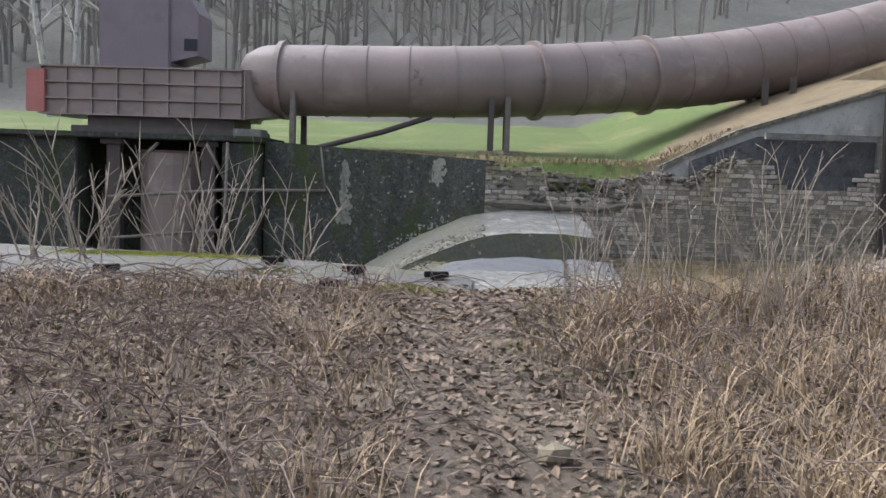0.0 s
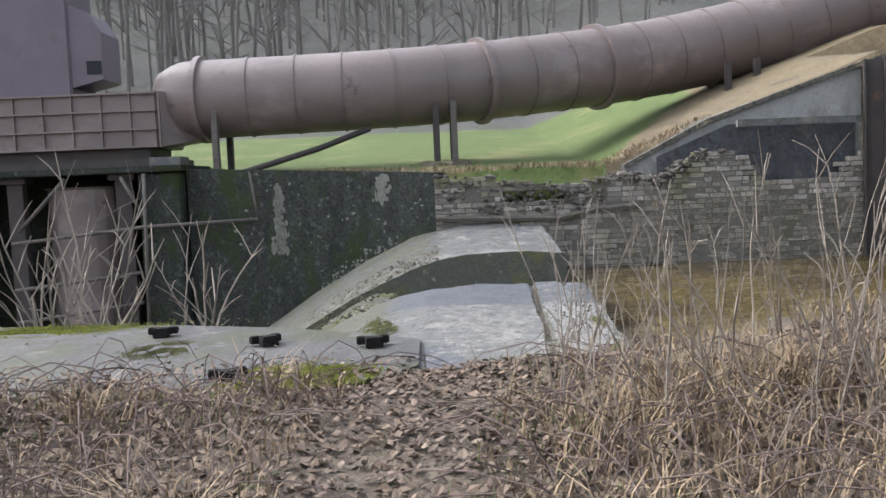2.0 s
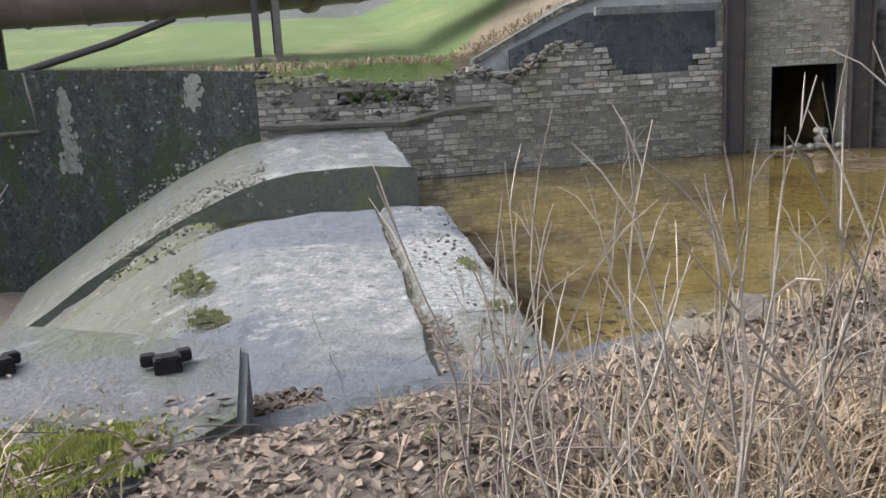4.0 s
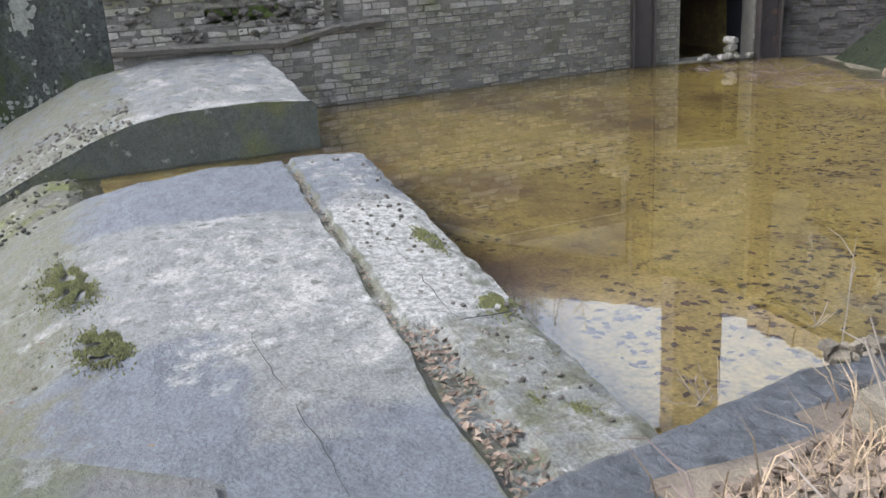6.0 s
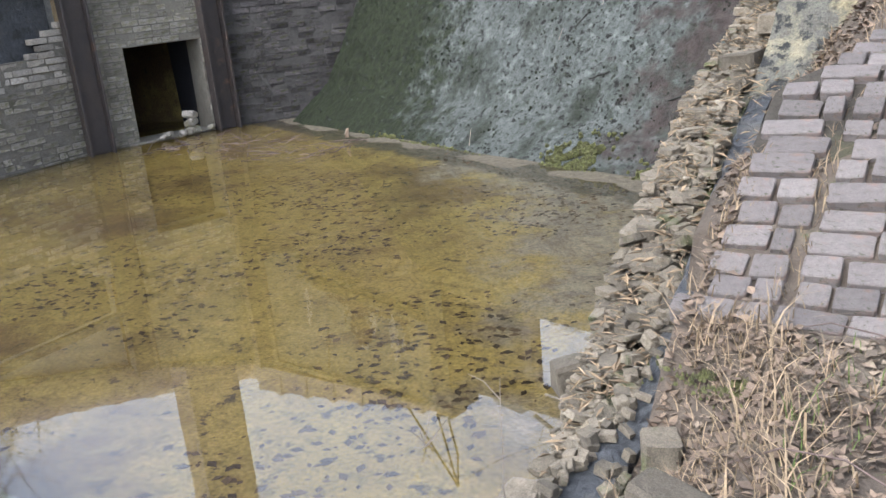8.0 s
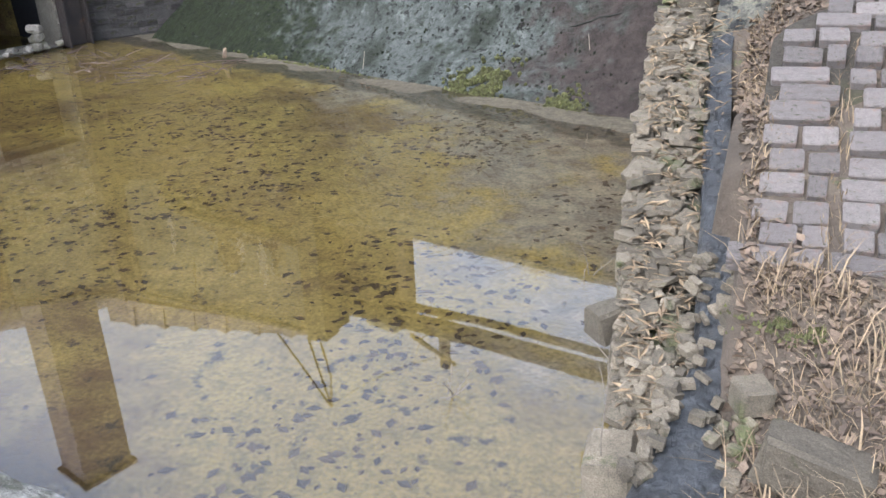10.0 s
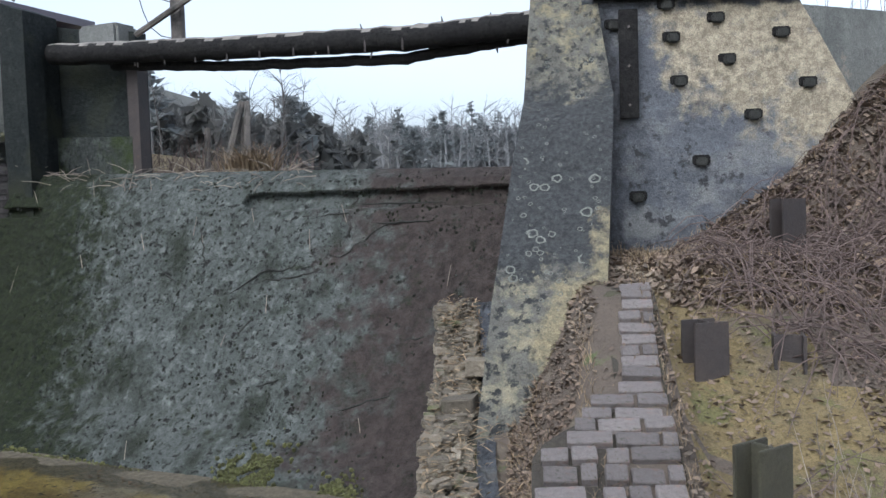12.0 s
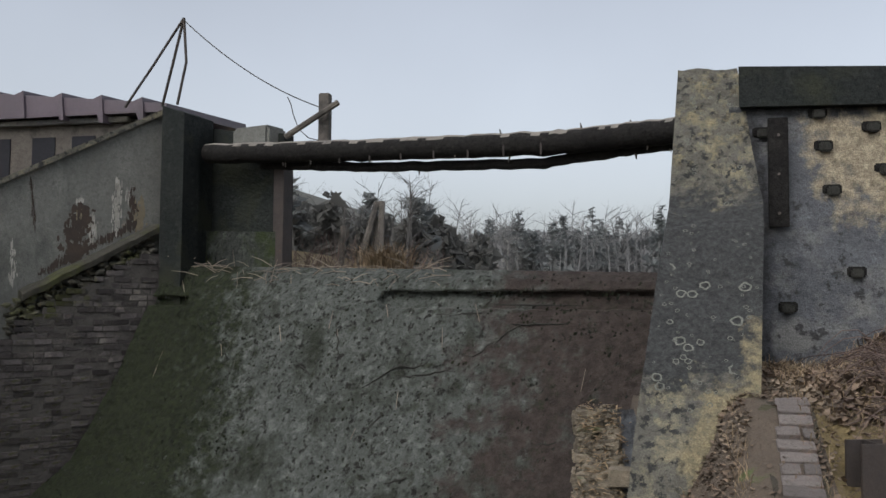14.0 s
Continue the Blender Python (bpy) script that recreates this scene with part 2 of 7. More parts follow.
M_SAND = mat("yellow_moss_sand", (0.20, 0.148, 0.062), (0.14, 0.108, 0.052), 3.0, 0.95, 0.9, (0.090, 0.076, 0.055), 1.3, 0.54, (0.125, 0.115, 0.042), 2.6, 0.58, fine=20, speck=1.0)
M_DRY = mat("dry_grass_slope", (0.185, 0.145, 0.079), (0.132, 0.101, 0.062), 2.0, 0.95, 0.9, (0.097, 0.077, 0.048), 0.9, 0.57, fine=14, speck=1.0)
M_BED = mat("ochre_pond_bed", (0.285, 0.220, 0.068), (0.180, 0.134, 0.046), 0.8, 0.95, 0.5, (0.098, 0.064, 0.028), 0.40, 0.55, (0.055, 0.044, 0.026), 8.0, 0.61, fine=9, speck=0.9,
            zones=(("mud", (0.235, 0.198, 0.138), (0.140, 0.118, 0.086), 1.6), ("silt", (0.105, 0.088, 0.056), (0.060, 0.051, 0.035), 3.5)))
M_LITTER = mat("woodland_floor", (0.095, 0.093, 0.082), (0.068, 0.068, 0.060), 0.5, 0.95, 0.8, (0.058, 0.065, 0.048), 0.25, 0.56, fine=5, speck=1.0)
# near-black stands in for the darkness inside openings
M_BLACK = mat("unlit_opening_black", (0.012, 0.013, 0.018), (0.02, 0.02, 0.026), 2.0, 0.9, 0.2)
M_WIRE = mat("dark_wire", (0.03, 0.03, 0.03), (0.05, 0.045, 0.04), 5.0, 0.6, 0.0)
M_LICHEN = mat("pale_lichen", (0.215, 0.22, 0.19), (0.095, 0.10, 0.085), 14.0, 0.95, 0.4, speck=1.0)
M_SLAB_M = mat("mossy_rough_concrete", (0.115, 0.108, 0.082), (0.062, 0.060, 0.048), 3.0, 0.9, 1.0, (0.075, 0.082, 0.022), 1.6, 0.54, (0.19, 0.18, 0.15), 5.0, 0.60, fine=16, speck=1.0)
M_VAULT_F = mat("greenish_dark_concrete", (0.088, 0.095, 0.075), (0.053, 0.057, 0.045), 2.0, 0.75, 0.9, (0.094, 0.100, 0.037), 1.2, 0.55, (0.200, 0.194, 0.169), 5.0, 0.64, fine=18, speck=1.0)
M_RUBBLE_M = mat("dark_mossy_rubble", (0.088, 0.082, 0.062), (0.050, 0.048, 0.038), 3.0, 0.9, 0.8, (0.080, 0.085, 0.028), 2.0, 0.54, vary=0.4, fine=24, speck=1.0)
M_GATE = mat("black_damp_gate_timber", (0.014, 0.017, 0.017), (0.024, 0.027, 0.025), 1.6, 0.7, 0.6, (0.029, 0.032, 0.022), 1.2, 0.58, (0.065, 0.066, 0.061), 9.0, 0.68, fine=24, speck=0.9)
# log sides with underside shade painted in; also used for black iron
M_LOG_D = mat("near_black_log_and_iron", (0.014, 0.013, 0.013), (0.022, 0.021, 0.019), 4.0, 0.85, 0.7, fine=26, speck=0.9)
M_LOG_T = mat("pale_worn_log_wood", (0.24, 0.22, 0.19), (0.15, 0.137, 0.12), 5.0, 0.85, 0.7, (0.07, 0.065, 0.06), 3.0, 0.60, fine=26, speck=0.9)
M_SUNK = mat("rotting_brown_leaf", (0.075, 0.050, 0.024), (0.048, 0.034, 0.018), 4.0, 0.9, 0.0, vary=0.5)
M_SPILL_C = mat("dark_spalled_chip", (0.030, 0.031, 0.025), (0.070, 0.074, 0.066), 5.0, 0.8, 0.6, (0.016, 0.019, 0.010), 3.0, 0.52, vary=0.5)
M_LIME = mat("white_lime_run", (0.42, 0.41, 0.37), (0.25, 0.24, 0.21), 9.0, 0.9, 0.4)
M_RUST_RUN = mat("brown_rust_run", (0.060, 0.043, 0.032), (0.035, 0.028, 0.024), 5.0, 0.9, 0.3)
M_CREAM = mat("cream_spalled_render", (0.24, 0.205, 0.135), (0.14, 0.12, 0.085), 7.0, 0.9, 0.5)
# wood edge grey carries painted distance haze
M_FARWOOD = mat("haze_paled_wood_edge", (0.205, 0.212, 0.215), (0.235, 0.240, 0.240), 0.3, 0.95, 0.0, (0.185, 0.196, 0.196), 0.15, 0.55, vary=0.08, fine=4, speck=0.0)
M_CRACK = mat("crack_shadowed_grit", (0.03, 0.03, 0.027), (0.045, 0.045, 0.04), 6.0, 0.95, 0.3)

# damp, porous surfaces scarcely shine
for dull in (M_GATE, M_LOG_D, M_SPILL, M_SPILL_C, M_CONC_D, M_CRACK, M_BRICK_D, M_MORTAR_D):
    dull.node_tree.nodes["Principled BSDF"].inputs["Specular IOR Level"].default_value = 0.15
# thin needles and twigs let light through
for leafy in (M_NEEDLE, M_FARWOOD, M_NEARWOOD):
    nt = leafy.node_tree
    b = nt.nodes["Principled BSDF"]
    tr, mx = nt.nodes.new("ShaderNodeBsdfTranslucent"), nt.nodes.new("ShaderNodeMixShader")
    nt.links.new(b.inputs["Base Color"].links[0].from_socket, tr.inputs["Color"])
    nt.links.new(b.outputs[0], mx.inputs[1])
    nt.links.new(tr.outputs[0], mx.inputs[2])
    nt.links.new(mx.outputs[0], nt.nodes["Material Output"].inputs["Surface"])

M_WATER = bpy.data.materials.new("still_water")
M_WATER.use_nodes = True
_b = M_WATER.node_tree.nodes["Principled BSDF"]
_b.inputs["Base Color"].default_value = (0.95, 0.93, 0.82, 1)
_b.inputs["Roughness"].default_value = 0.015
_b.inputs["IOR"].default_value = 2.1
_b.inputs["Transmission Weight"].default_value = 1.0
_n = M_WATER.node_tree.nodes.new("ShaderNodeTexNoise")
_n.inputs["Scale"].default_value = 2.0
_p = M_WATER.node_tree.nodes.new("ShaderNodeBump")
_p.inputs["Strength"].default_value = 0.012
_p.inputs["Distance"].default_value = 0.05
M_WATER.node_tree.links.new(_n.outputs["Fac"], _p.inputs["Height"])
M_WATER.node_tree.links.new(_p.outputs[0], _b.inputs["Normal"])


def set_zone(ob, name, values):
    """Where on the mesh a growth, stain or other tone lies, 0 to 1."""
    ob.data.attributes.new(name, 'FLOAT', 'POINT').data.foreach_set("value", values)


# ---- building helpers ----
def mesh_from(name, verts, faces, material, parent=None, label="", smooth=False):
    me = bpy.data.meshes.new(name)
    me.from_pydata([tuple(v) for v in verts], [], faces)
    for m in (material if isinstance(material, (list, tuple)) else [material]):
        me.materials.append(m)
    if smooth:
        me.polygons.foreach_set("use_smooth", [True] * len(me.polygons))
    me.update()
    ob = new(name, me)
    if parent is not None:
        ob.parent = parent
    if label:
        tagged(ob, label)
    return ob


def part(name, bm, material, parent=None, label="", smooth=False):
    bmesh.ops.recalc_face_normals(bm, faces=bm.faces)
    me = bpy.data.meshes.new(name)
    bm.to_mesh(me)
    bm.free()
    me.materials.append(material)
    if smooth:
        me.polygons.foreach_set("use_smooth", [True] * len(me.polygons))
    ob = new(name, me)
    if parent is not None:
        ob.parent = parent
    if label:
        tagged(ob, label)
    return ob


def empty(name, label, category, group="", kind="", at=(0, 0, 0)):
    return tagged(new(name), label, category, group, kind)


def box_bm(x0, x1, y0, y1, z0, z1, bevel=0.0, bm=None):
    own = bmesh.new()
    bmesh.ops.create_cube(own, size=1)
    for v in own.verts:
        v.co = Vector((x0 + (v.co.x + .5) * (x1 - x0), y0 + (v.co.y + .5) * (y1 - y0), z0 + (v.co.z + .5) * (z1 - z0)))
    if bevel:
        bmesh.ops.bevel(own, geom=own.edges[:], offset=bevel, segments=2, affect='EDGES')
    return own


def place_bm(bm, origin, ang, lean=0.0):
    """Turn a mesh by ang degrees about z (and lean about its x) and move it to origin."""
    m = pose(*origin, lean, 0, ang)
    for v in bm.verts:
        v.co = m @ v.co
    return bm


def prism_bm(outline, direction):
    """Solid from a closed outline of 3D points pushed along direction."""
    bm = bmesh.new()
    d = Vector(direction)
    a = [bm.verts.new(Vector(p)) for p in outline]
    b = [bm.verts.new(Vector(p) + d) for p in outline]
    n = len(a)
    bm.faces.new(a)
    bm.faces.new(b[::-1])
    for i in range(n):
        bm.faces.new((a[i], b[i], b[(i + 1) % n], a[(i + 1) % n]))
    return bm


def tube_data(pts, radii, sides=8, cap=True):
    """Vertices and faces of a tube along pts."""
    pts = [Vector(p) for p in pts]
    vs, fs = [], []
    up = Vector((0.13, 0.21, 0.97))
    for i, p in enumerate(pts):
        d = (pts[min(i + 1, len(pts) - 1)] - pts[max(i - 1, 0)])
        if d.length < 1e-9:
            d = Vector((0, 0, 1))
        d.normalize()
        u = d.cross(up)
        if u.length < 1e-3:
            u = d.cross(Vector((1, 0, 0)))
        u.normalize()
        w = d.cross(u)
        r = radii[i] if isinstance(radii, (list, tuple)) else radii
        for k in range(sides):
            a = 2 * math.pi * k / sides
            vs.append(p + u * (r * math.cos(a)) + w * (r * math.sin(a)))
    for i in range(len(pts) - 1):
        for k in range(sides):
            a, b = i * sides + k, i * sides + (k + 1) % sides
            fs.append((a, b, b + sides, a + sides))
    if cap:
        fs.append(tuple(range(sides))[::-1])
        fs.append(tuple(range((len(pts) - 1) * sides, len(pts) * sides)))
    return vs, fs


class Bag:
    """Collects many small shapes into one mesh."""

    def __init__(self):
        self.v, self.f = [], []

    def add(self, vs, fs):
        o = len(self.v)
        self.v.extend(vs)
        self.f.extend(tuple(i + o for i in f) for f in fs)

    def out(self, name, material, parent=None, label="", smooth=False):
        return mesh_from(name, self.v, self.f, material, parent, label, smooth)


def lerp_table(t, table):
    if t <= table[0][0]:
        return table[0][1]
    for (a, va), (b, vb) in zip(table, table[1:]):
        if t <= b:
            return va + (vb - va) * (t - a) / (b - a)
    return table[-1][1]


def smooth01(t):
    t = max(0.0, min(1.0, t))
    return t * t * (3 - 2 * t)


# ---- plan ----
# water level is z = 0; x runs from the far wall towards the near bank, y upstream
EDGE = ((-1.2, 1.12), (-0.7, 1.0), (0.3, 0.82), (1.2, 0.70), (1.62, 0.60), (2.4, 0.48), (3.6, 0.36), (4.2, 0.30), (5.3, 0.30), (6.2, 0.20))
CREST_L, CREST_R = Vector((-6.42, 11.14, 3.34)), Vector((1.39, 8.83, 3.14))
# the sluice, logs and hut are drawn up at a nominal distance and set back as one group
SET_BACK = Matrix.Translation((0.95, -1.35, 2.9)) @ Matrix.Scale(1.10, 4) @ Matrix.Translation((-0.95, 1.35, -2.9))
TOE_L, TOE_R = Vector((-7.6, 9.25, 0.1)), Vector((-0.1, 6.25, -0.1))
UX = Vector((0.958, -0.287, 0))
VX = Vector((0.287, 0.958, 0))


def crest_y(x):
    return CREST_L.y + (x - CREST_L.x) / (CREST_R.x - CREST_L.x) * (CREST_R.y - CREST_L.y)


def toe_y(x):
    return TOE_L.y + (x - TOE_L.x) / (TOE_R.x - TOE_L.x) * (TOE_R.y - TOE_L.y)


def gutter_in(y):
    """How far the dark gutter lies behind the pond edge, and its width."""
    return lerp_table(y, ((0.9, 0.0), (1.3, 0.10), (1.7, 0.26), (2.2, 0.31)))


def gutter_width(y):
    return lerp_table(y, ((-0.3, 0.42), (0.3, 0.39), (0.95, 0.35), (1.35, 0.20), (1.7, 0.15), (6.0, 0.15)))


def bank_height(x, y):
    z = 0.1 + 0.085 * (9.0 - x)
    z = max(0.05, min(0.62, z))
    up = lerp_table(y, ((0.6, 0.0), (2.17, 0.24), (3.34, 0.78), (4.92, 1.48), (5.6, 1.62), (6.8, 1.62)))
    z += up
    z -= 0.30 * smooth01((x - 1.8) / 0.25) * smooth01((y - 1.7) / 0.7) * (1 - smooth01((y - 4.6) / 1.2))
    z -= 0.10 * smooth01((1.02 - x) / 0.2) * smooth01((y - 1.5) / 0.6)
    if y > 4.6:
        k = smooth01((y - 6.2) / 0.75)
        z += k * max(0.0, lerp_table(x, ((2.2, 0.0), (2.7, 0.26), (3.2, 0.60), (3.9, 1.12), (6, 1.9))))
        z += 0.6 * smooth01((x - 3.2) / 1.5) * smooth01((y - 4.6) / 1.0)
    z -= 0.50 * smooth01((1.48 - x) / 0.55) * smooth01((y - 2.7) / 1.2) * (1 - smooth01((y - 5.0) / 0.5) * 0.4)
    if -1.4 < y < 2.0:
        e = lerp_table(y, EDGE)
        k = smooth01((x - e - 0.34) / 0.55)
        k = k + (1 - k) * smooth01((y - 1.4) / 0.5)
        z = 0.44 + (z - 0.44) * k
    if y < -1.1:
        k = max(smooth01((x - 1.95) / 0.35), 1 - smooth01((-1.3 - y) / 0.3))
        z = 0.46 + (z - 0.46) * k
    z += 0.04 * noise.noise((x * 0.9, y * 0.9, 3.1)) + 0.025 * noise.noise((x * 3, y * 3, 1.7))
    return z


def bed_height(x, y):
    z = -0.22
    d = toe_y(x) - y
    z += 0.17 * smooth01(1 - d / 2.0) * smooth01((x + 8.5) / 2) * (0.75 + 0.5 * noise.noise((x, y, 0)))
    z += 0.13 * smooth01((x + 2.2) / 1.6) * smooth01((y - 2.6) / 1.4)
    z += 0.20 * smooth01((-5.6 - x) / 2.4) * smooth01((y - 6.4) / 1.6)
    z -= 1.25 * smooth01((-2.3 - y) / 0.6)
    z += 0.035 * noise.noise((x * 1.3, y * 1.3, 5.0)) + 0.02 * noise.noise((x * 4, y * 4, 2.0))
    z = min(z, -0.03 + 0.02 * noise.noise((x * 3, y * 3, 6)))
    return max(z, -0.04 + 0.045 * smooth01(1 - d / 0.55) + 0.018 * noise.noise((x * 2, y * 2, 3))) if d < 0.55 else z


def hill_height(x, y):
    d = max(0.0, -9.4 - x)
    z = 1.80 + 0.10 * d + 0.0016 * d * d
    z += max(0.0, min(2.5, (y - 2.0) * 0.36)) - 0.02
    if d > 14:
        z += 0.20 * (d - 14)
    if d > 70:
        z = 1.80 + 7.0 + 7.84 + 11.2 + min(2.5, max(0.0, (y - 2.0) * 0.36))
    z += 0.05 * noise.noise((x * 0.7, y * 0.7, 8.0))
    return z


def ground_height(x, y):
    """Height and kind (0 soil, 1 lawn, 2 bed, 3 sand, 4 dry grass, 5 litter) of the one ground sheet."""
    if y > 7.2 and y > crest_y(x) - 0.1 and -9.5 < x < 40:
        if x > 1.6:
            return (max(2.6, bank_height(x, 6.8)) if y < 12 else 3.0), 0
        return 2.6, 2
    hx = lerp_table(y, ((-5.7, -10.85), (-2.2, -9.95), (-1.0, -9.4)))
    inside = 7.2 < y < 9.2 and -12.6 < x
    if x < hx and not (y < -5.4 and x > -12.5) and not inside:
        if x < -23:
            return hill_height(x, y), 5
        k = 4 if (y > 1.2 + 0.5 * noise.noise((x, y, 2.2)) and y - 2 > (-9.4 - x) * 0.55) else 1
        return hill_height(x, y), k
    ed = lerp_table(y, EDGE) + gutter_in(y) + 0.6 * gutter_width(y)
    if y < -1.2:
        ed = 1.55
    if x < ed:
        z = bed_height(x, y)
        k = 2 if y > -1.6 + 0.6 * noise.noise((x, y, 7)) and x < ed - 0.16 else 0
        return z, k
    z = bank_height(x, y) if y < 60 else 3
    k = 0
    if 1.85 < x < 3.2 and 2.9 < y < 5.9 and noise.noise((x * 1.5, y * 1.5, 6)) > -0.35:
        k = 3
    return z, k


xs = sorted(set([round(-13 + 0.125 * i, 3) for i in range(int(23.5 / 0.125) + 1)] + [-400, -250, -160, -100, -70, -50, -40, -33, -28, -24, -21, -18.5, -16.5, -15, -14] + [11, 12, 14, 17, 22, 30, 45, 70, 120, 250, 400]))
ys = sorted(set([round(-7 + 0.125 * i, 3) for i in range(int(17.5 / 0.125) + 1)] + [-400, -250, -120, -60, -35, -24, -17, -13, -11, -9, -8] + [11, 12, 14, 18, 24, 35, 60, 100, 180, 300, 500]))
gv, gf, gk = [], [], []
kinds = {}
for j, y in enumerate(ys):
    for i, x in enumerate(xs):
        z, k = ground_height(x, y)
        gv.append((x, y, z))
        kinds[i, j] = k
nx = len(xs)
for j in range(len(ys) - 1):
    for i in range(nx - 1):
        a = j * nx + i
        gf.append((a, a + 1, a + nx + 1, a + nx))
        gk.append(kinds[i, j])
ground = mesh_from("ground", gv, gf, [M_SOIL, M_LAWN, M_BED, M_SAND, M_DRY, M_LITTER], smooth=True)
ground.data.polygons.foreach_set("material_index", gk)
zmud, zsilt = [], []
for (x, y, z) in gv:
    d = toe_y(x) - y
    zmud.append(0.72 * max(smooth01((2.0 - d - 0.9 * max(0.0, -3.2 - x)) / 1.8), smooth01((x + 0.5 * (y - 4) + 2.0) / 1.8) * smooth01((y - 1.6) / 0.8)))
    zsilt.append(0.92 * smooth01((0.75 - d) / 0.6))
set_zone(ground, "mud", zmud)
set_zone(ground, "silt", zsilt)
tagged(ground, "leaf-strewn soil bank, green lawn and ochre silted pond bed", "ground", kind="structure")

water = mesh_from("water", [(-13, -1.55, 0), (1.5, -1.55, 0), (1.5, 9.6, 0), (-13, 9.6, 0)], [(0, 1, 2, 3)], M_WATER)
water.visible_shadow = False
tagged(water, "still shallow pond water reflecting the overcast sky", "water", kind="structure")
reservoir = mesh_from("water", [(-120, 13, 3.05), (-8, 12.3, 3.05), (-6.4, 11.8, 3.05), (1.4, 9.5, 3.05), (60, 9.5, 3.05), (160, 90, 3.05), (-160, 90, 3.05)], [(0, 1, 2, 3, 4, 5, 6)], M_WATER)
tagged(reservoir, "calm reservoir water behind the dam crest", "water", kind="structure")

# ---- spillway ----
def spill_profile(s):
    """Run (0 toe, 1 crest) and rise for s in 0..1: concave foot, steep middle, rounded crest."""
    run = lerp_table(s, ((0, 0), (0.2, 0.30), (0.5, 0.58), (0.8, 0.80), (0.93, 0.93), (1, 1.0)))
    rise = lerp_table(s, ((0, 0), (0.2, 0.16), (0.5, 0.50), (0.8, 0.83), (0.93, 0.965), (1, 1.0)))
    return run, rise


sv, sf = [], []
NS, NW = 190, 330
for j in range(NS + 1):
    run, rise = spill_profile(j / NS)
    for i in range(NW + 1):
        k = i / NW
        a, b = TOE_L.lerp(TOE_R, k), CREST_L.lerp(CREST_R, k)
        p = Vector((a.x + (b.x - a.x) * run, a.y + (b.y - a.y) * run, a.z - 0.1 + (b.z - a.z + 0.1) * rise))
        p.y += 0.04 * noise.noise((p.x * 1.2, p.z * 1.2, 4)) + 0.028 * noise.noise((p.x * 4, p.z * 5, 7)) + 0.016 * noise.noise((p.x * 10, p.z * 12, 9)) + 0.007 * noise.noise((p.x * 19, p.z * 21, 3)) + 0.05 * max(0.0, noise.noise((p.x * 7, p.z * 9, 15)) - 0.42)
        # eroded recess under the crest cap
        if 2.72 < p.z < 2.94 and (p.x > -2.62 + 0.1 * noise.noise((p.z * 9, 0, 0)) or p.x < -5.9 and p.z < 2.86):
            p.y += 0.16
        sv.append(p)
for k in range(NW + 1):
    b = CREST_L.lerp(CREST_R, k / NW)
    sv.append((b.x + 0.3, b.y + 1.0, b.z - 0.02))
for k in range(NW + 1):
    b = CREST_L.lerp(CREST_R, k / NW)
    sv.append((b.x + 0.35, b.y + 1.25, 1.5))
for j in range(NS + 2):
    for i in range(NW):
        a = j * (NW + 1) + i
        sf.append((a, a + 1, a + NW + 2, a + NW + 1))
spill = mesh_from("spillway_face", sv, sf, M_SPILL, smooth=True)
zmoss_shade, zstain = [], []
for j in range(NS + 3):
    for i in range(NW + 1):
        k, t = i / NW, min(1, j / NS)
        # left edge adds painted shade beside the wing wall to the real moss
        zmoss_shade.append(max(0.92 * (1 - smooth01((k + 0.20 * t - 0.16) / 0.50)), 0.75 * (1 - smooth01(t / 0.3)) * (1 - smooth01((k - 0.35) / 0.3)), 1.1 * (1 - smooth01((k + 0.1 * t - 0.05) / 0.25)), 0.27))
        zstain.append(0.88 * smooth01((k - 0.10 * (1 - t) - 0.44) / 0.50))
set_zone(spill, "moss", zmoss_shade)
set_zone(spill, "stain", zstain)
tagged(spill, "steep stained concrete spillway face with cracks, moss and painted left-side shade", "spillway", kind="structure")

# moss cushions at the toe of the spillway
def moss_patch(cx, cy, cz, rx, ry, h, seed):
    """Patch of many small low moss tufts, thinning outwards."""
    r_ = random.Random(seed)
    bag = Bag()
    for i in range(int(4200 * (rx * ry / 0.1) ** 0.6)):
        a, b = r_.gauss(0, 0.42), r_.gauss(0, 0.42)
        if noise.noise((a * 3 + seed, b * 3, seed)) < -0.12:
            continue
        q = r_.uniform(0.004, 0.011) * (1.25 - 0.5 * min(1, math.hypot(a, b)))
        vs = []
        x, y = cx + a * rx, cy + b * ry
        m = 6
        for k in range(m):
            an = 2 * math.pi * k / m + a
            w = q * r_.uniform(0.7, 1.3)
            vs.append((x + w * math.cos(an), y + w * math.sin(an), cz - 0.012))
        vs.append((x, y, cz + q * 0.3 + h * 0.4 * math.exp(-3 * (a * a + b * b))))
        bag.add(vs, [(k, (k + 1) % m, m) for k in range(m)])
    return bag.v, bag.f


for (cx, cy, cz, rx, ry, h, sd) in ((1.80, -1.66, 0.592, 0.26, 0.30, 0.10, 3), (1.82, -1.95, 0.588, 0.40, 0.42, 0.04, 23), (-0.3, -4.4, 0.585, 0.3, 1.3, 0.05, 4), (1.4, 1.72, 0.72, 0.35, 0.16, 0.05, 5)):
    mo = mesh_from("moss_patch", *moss_patch(cx, cy, cz, rx, ry, h, sd), M_MOSS if cy < 0 else M_MOSS_D)
    tagged(mo, "olive green moss growing on wet concrete", "moss", kind="stuff")

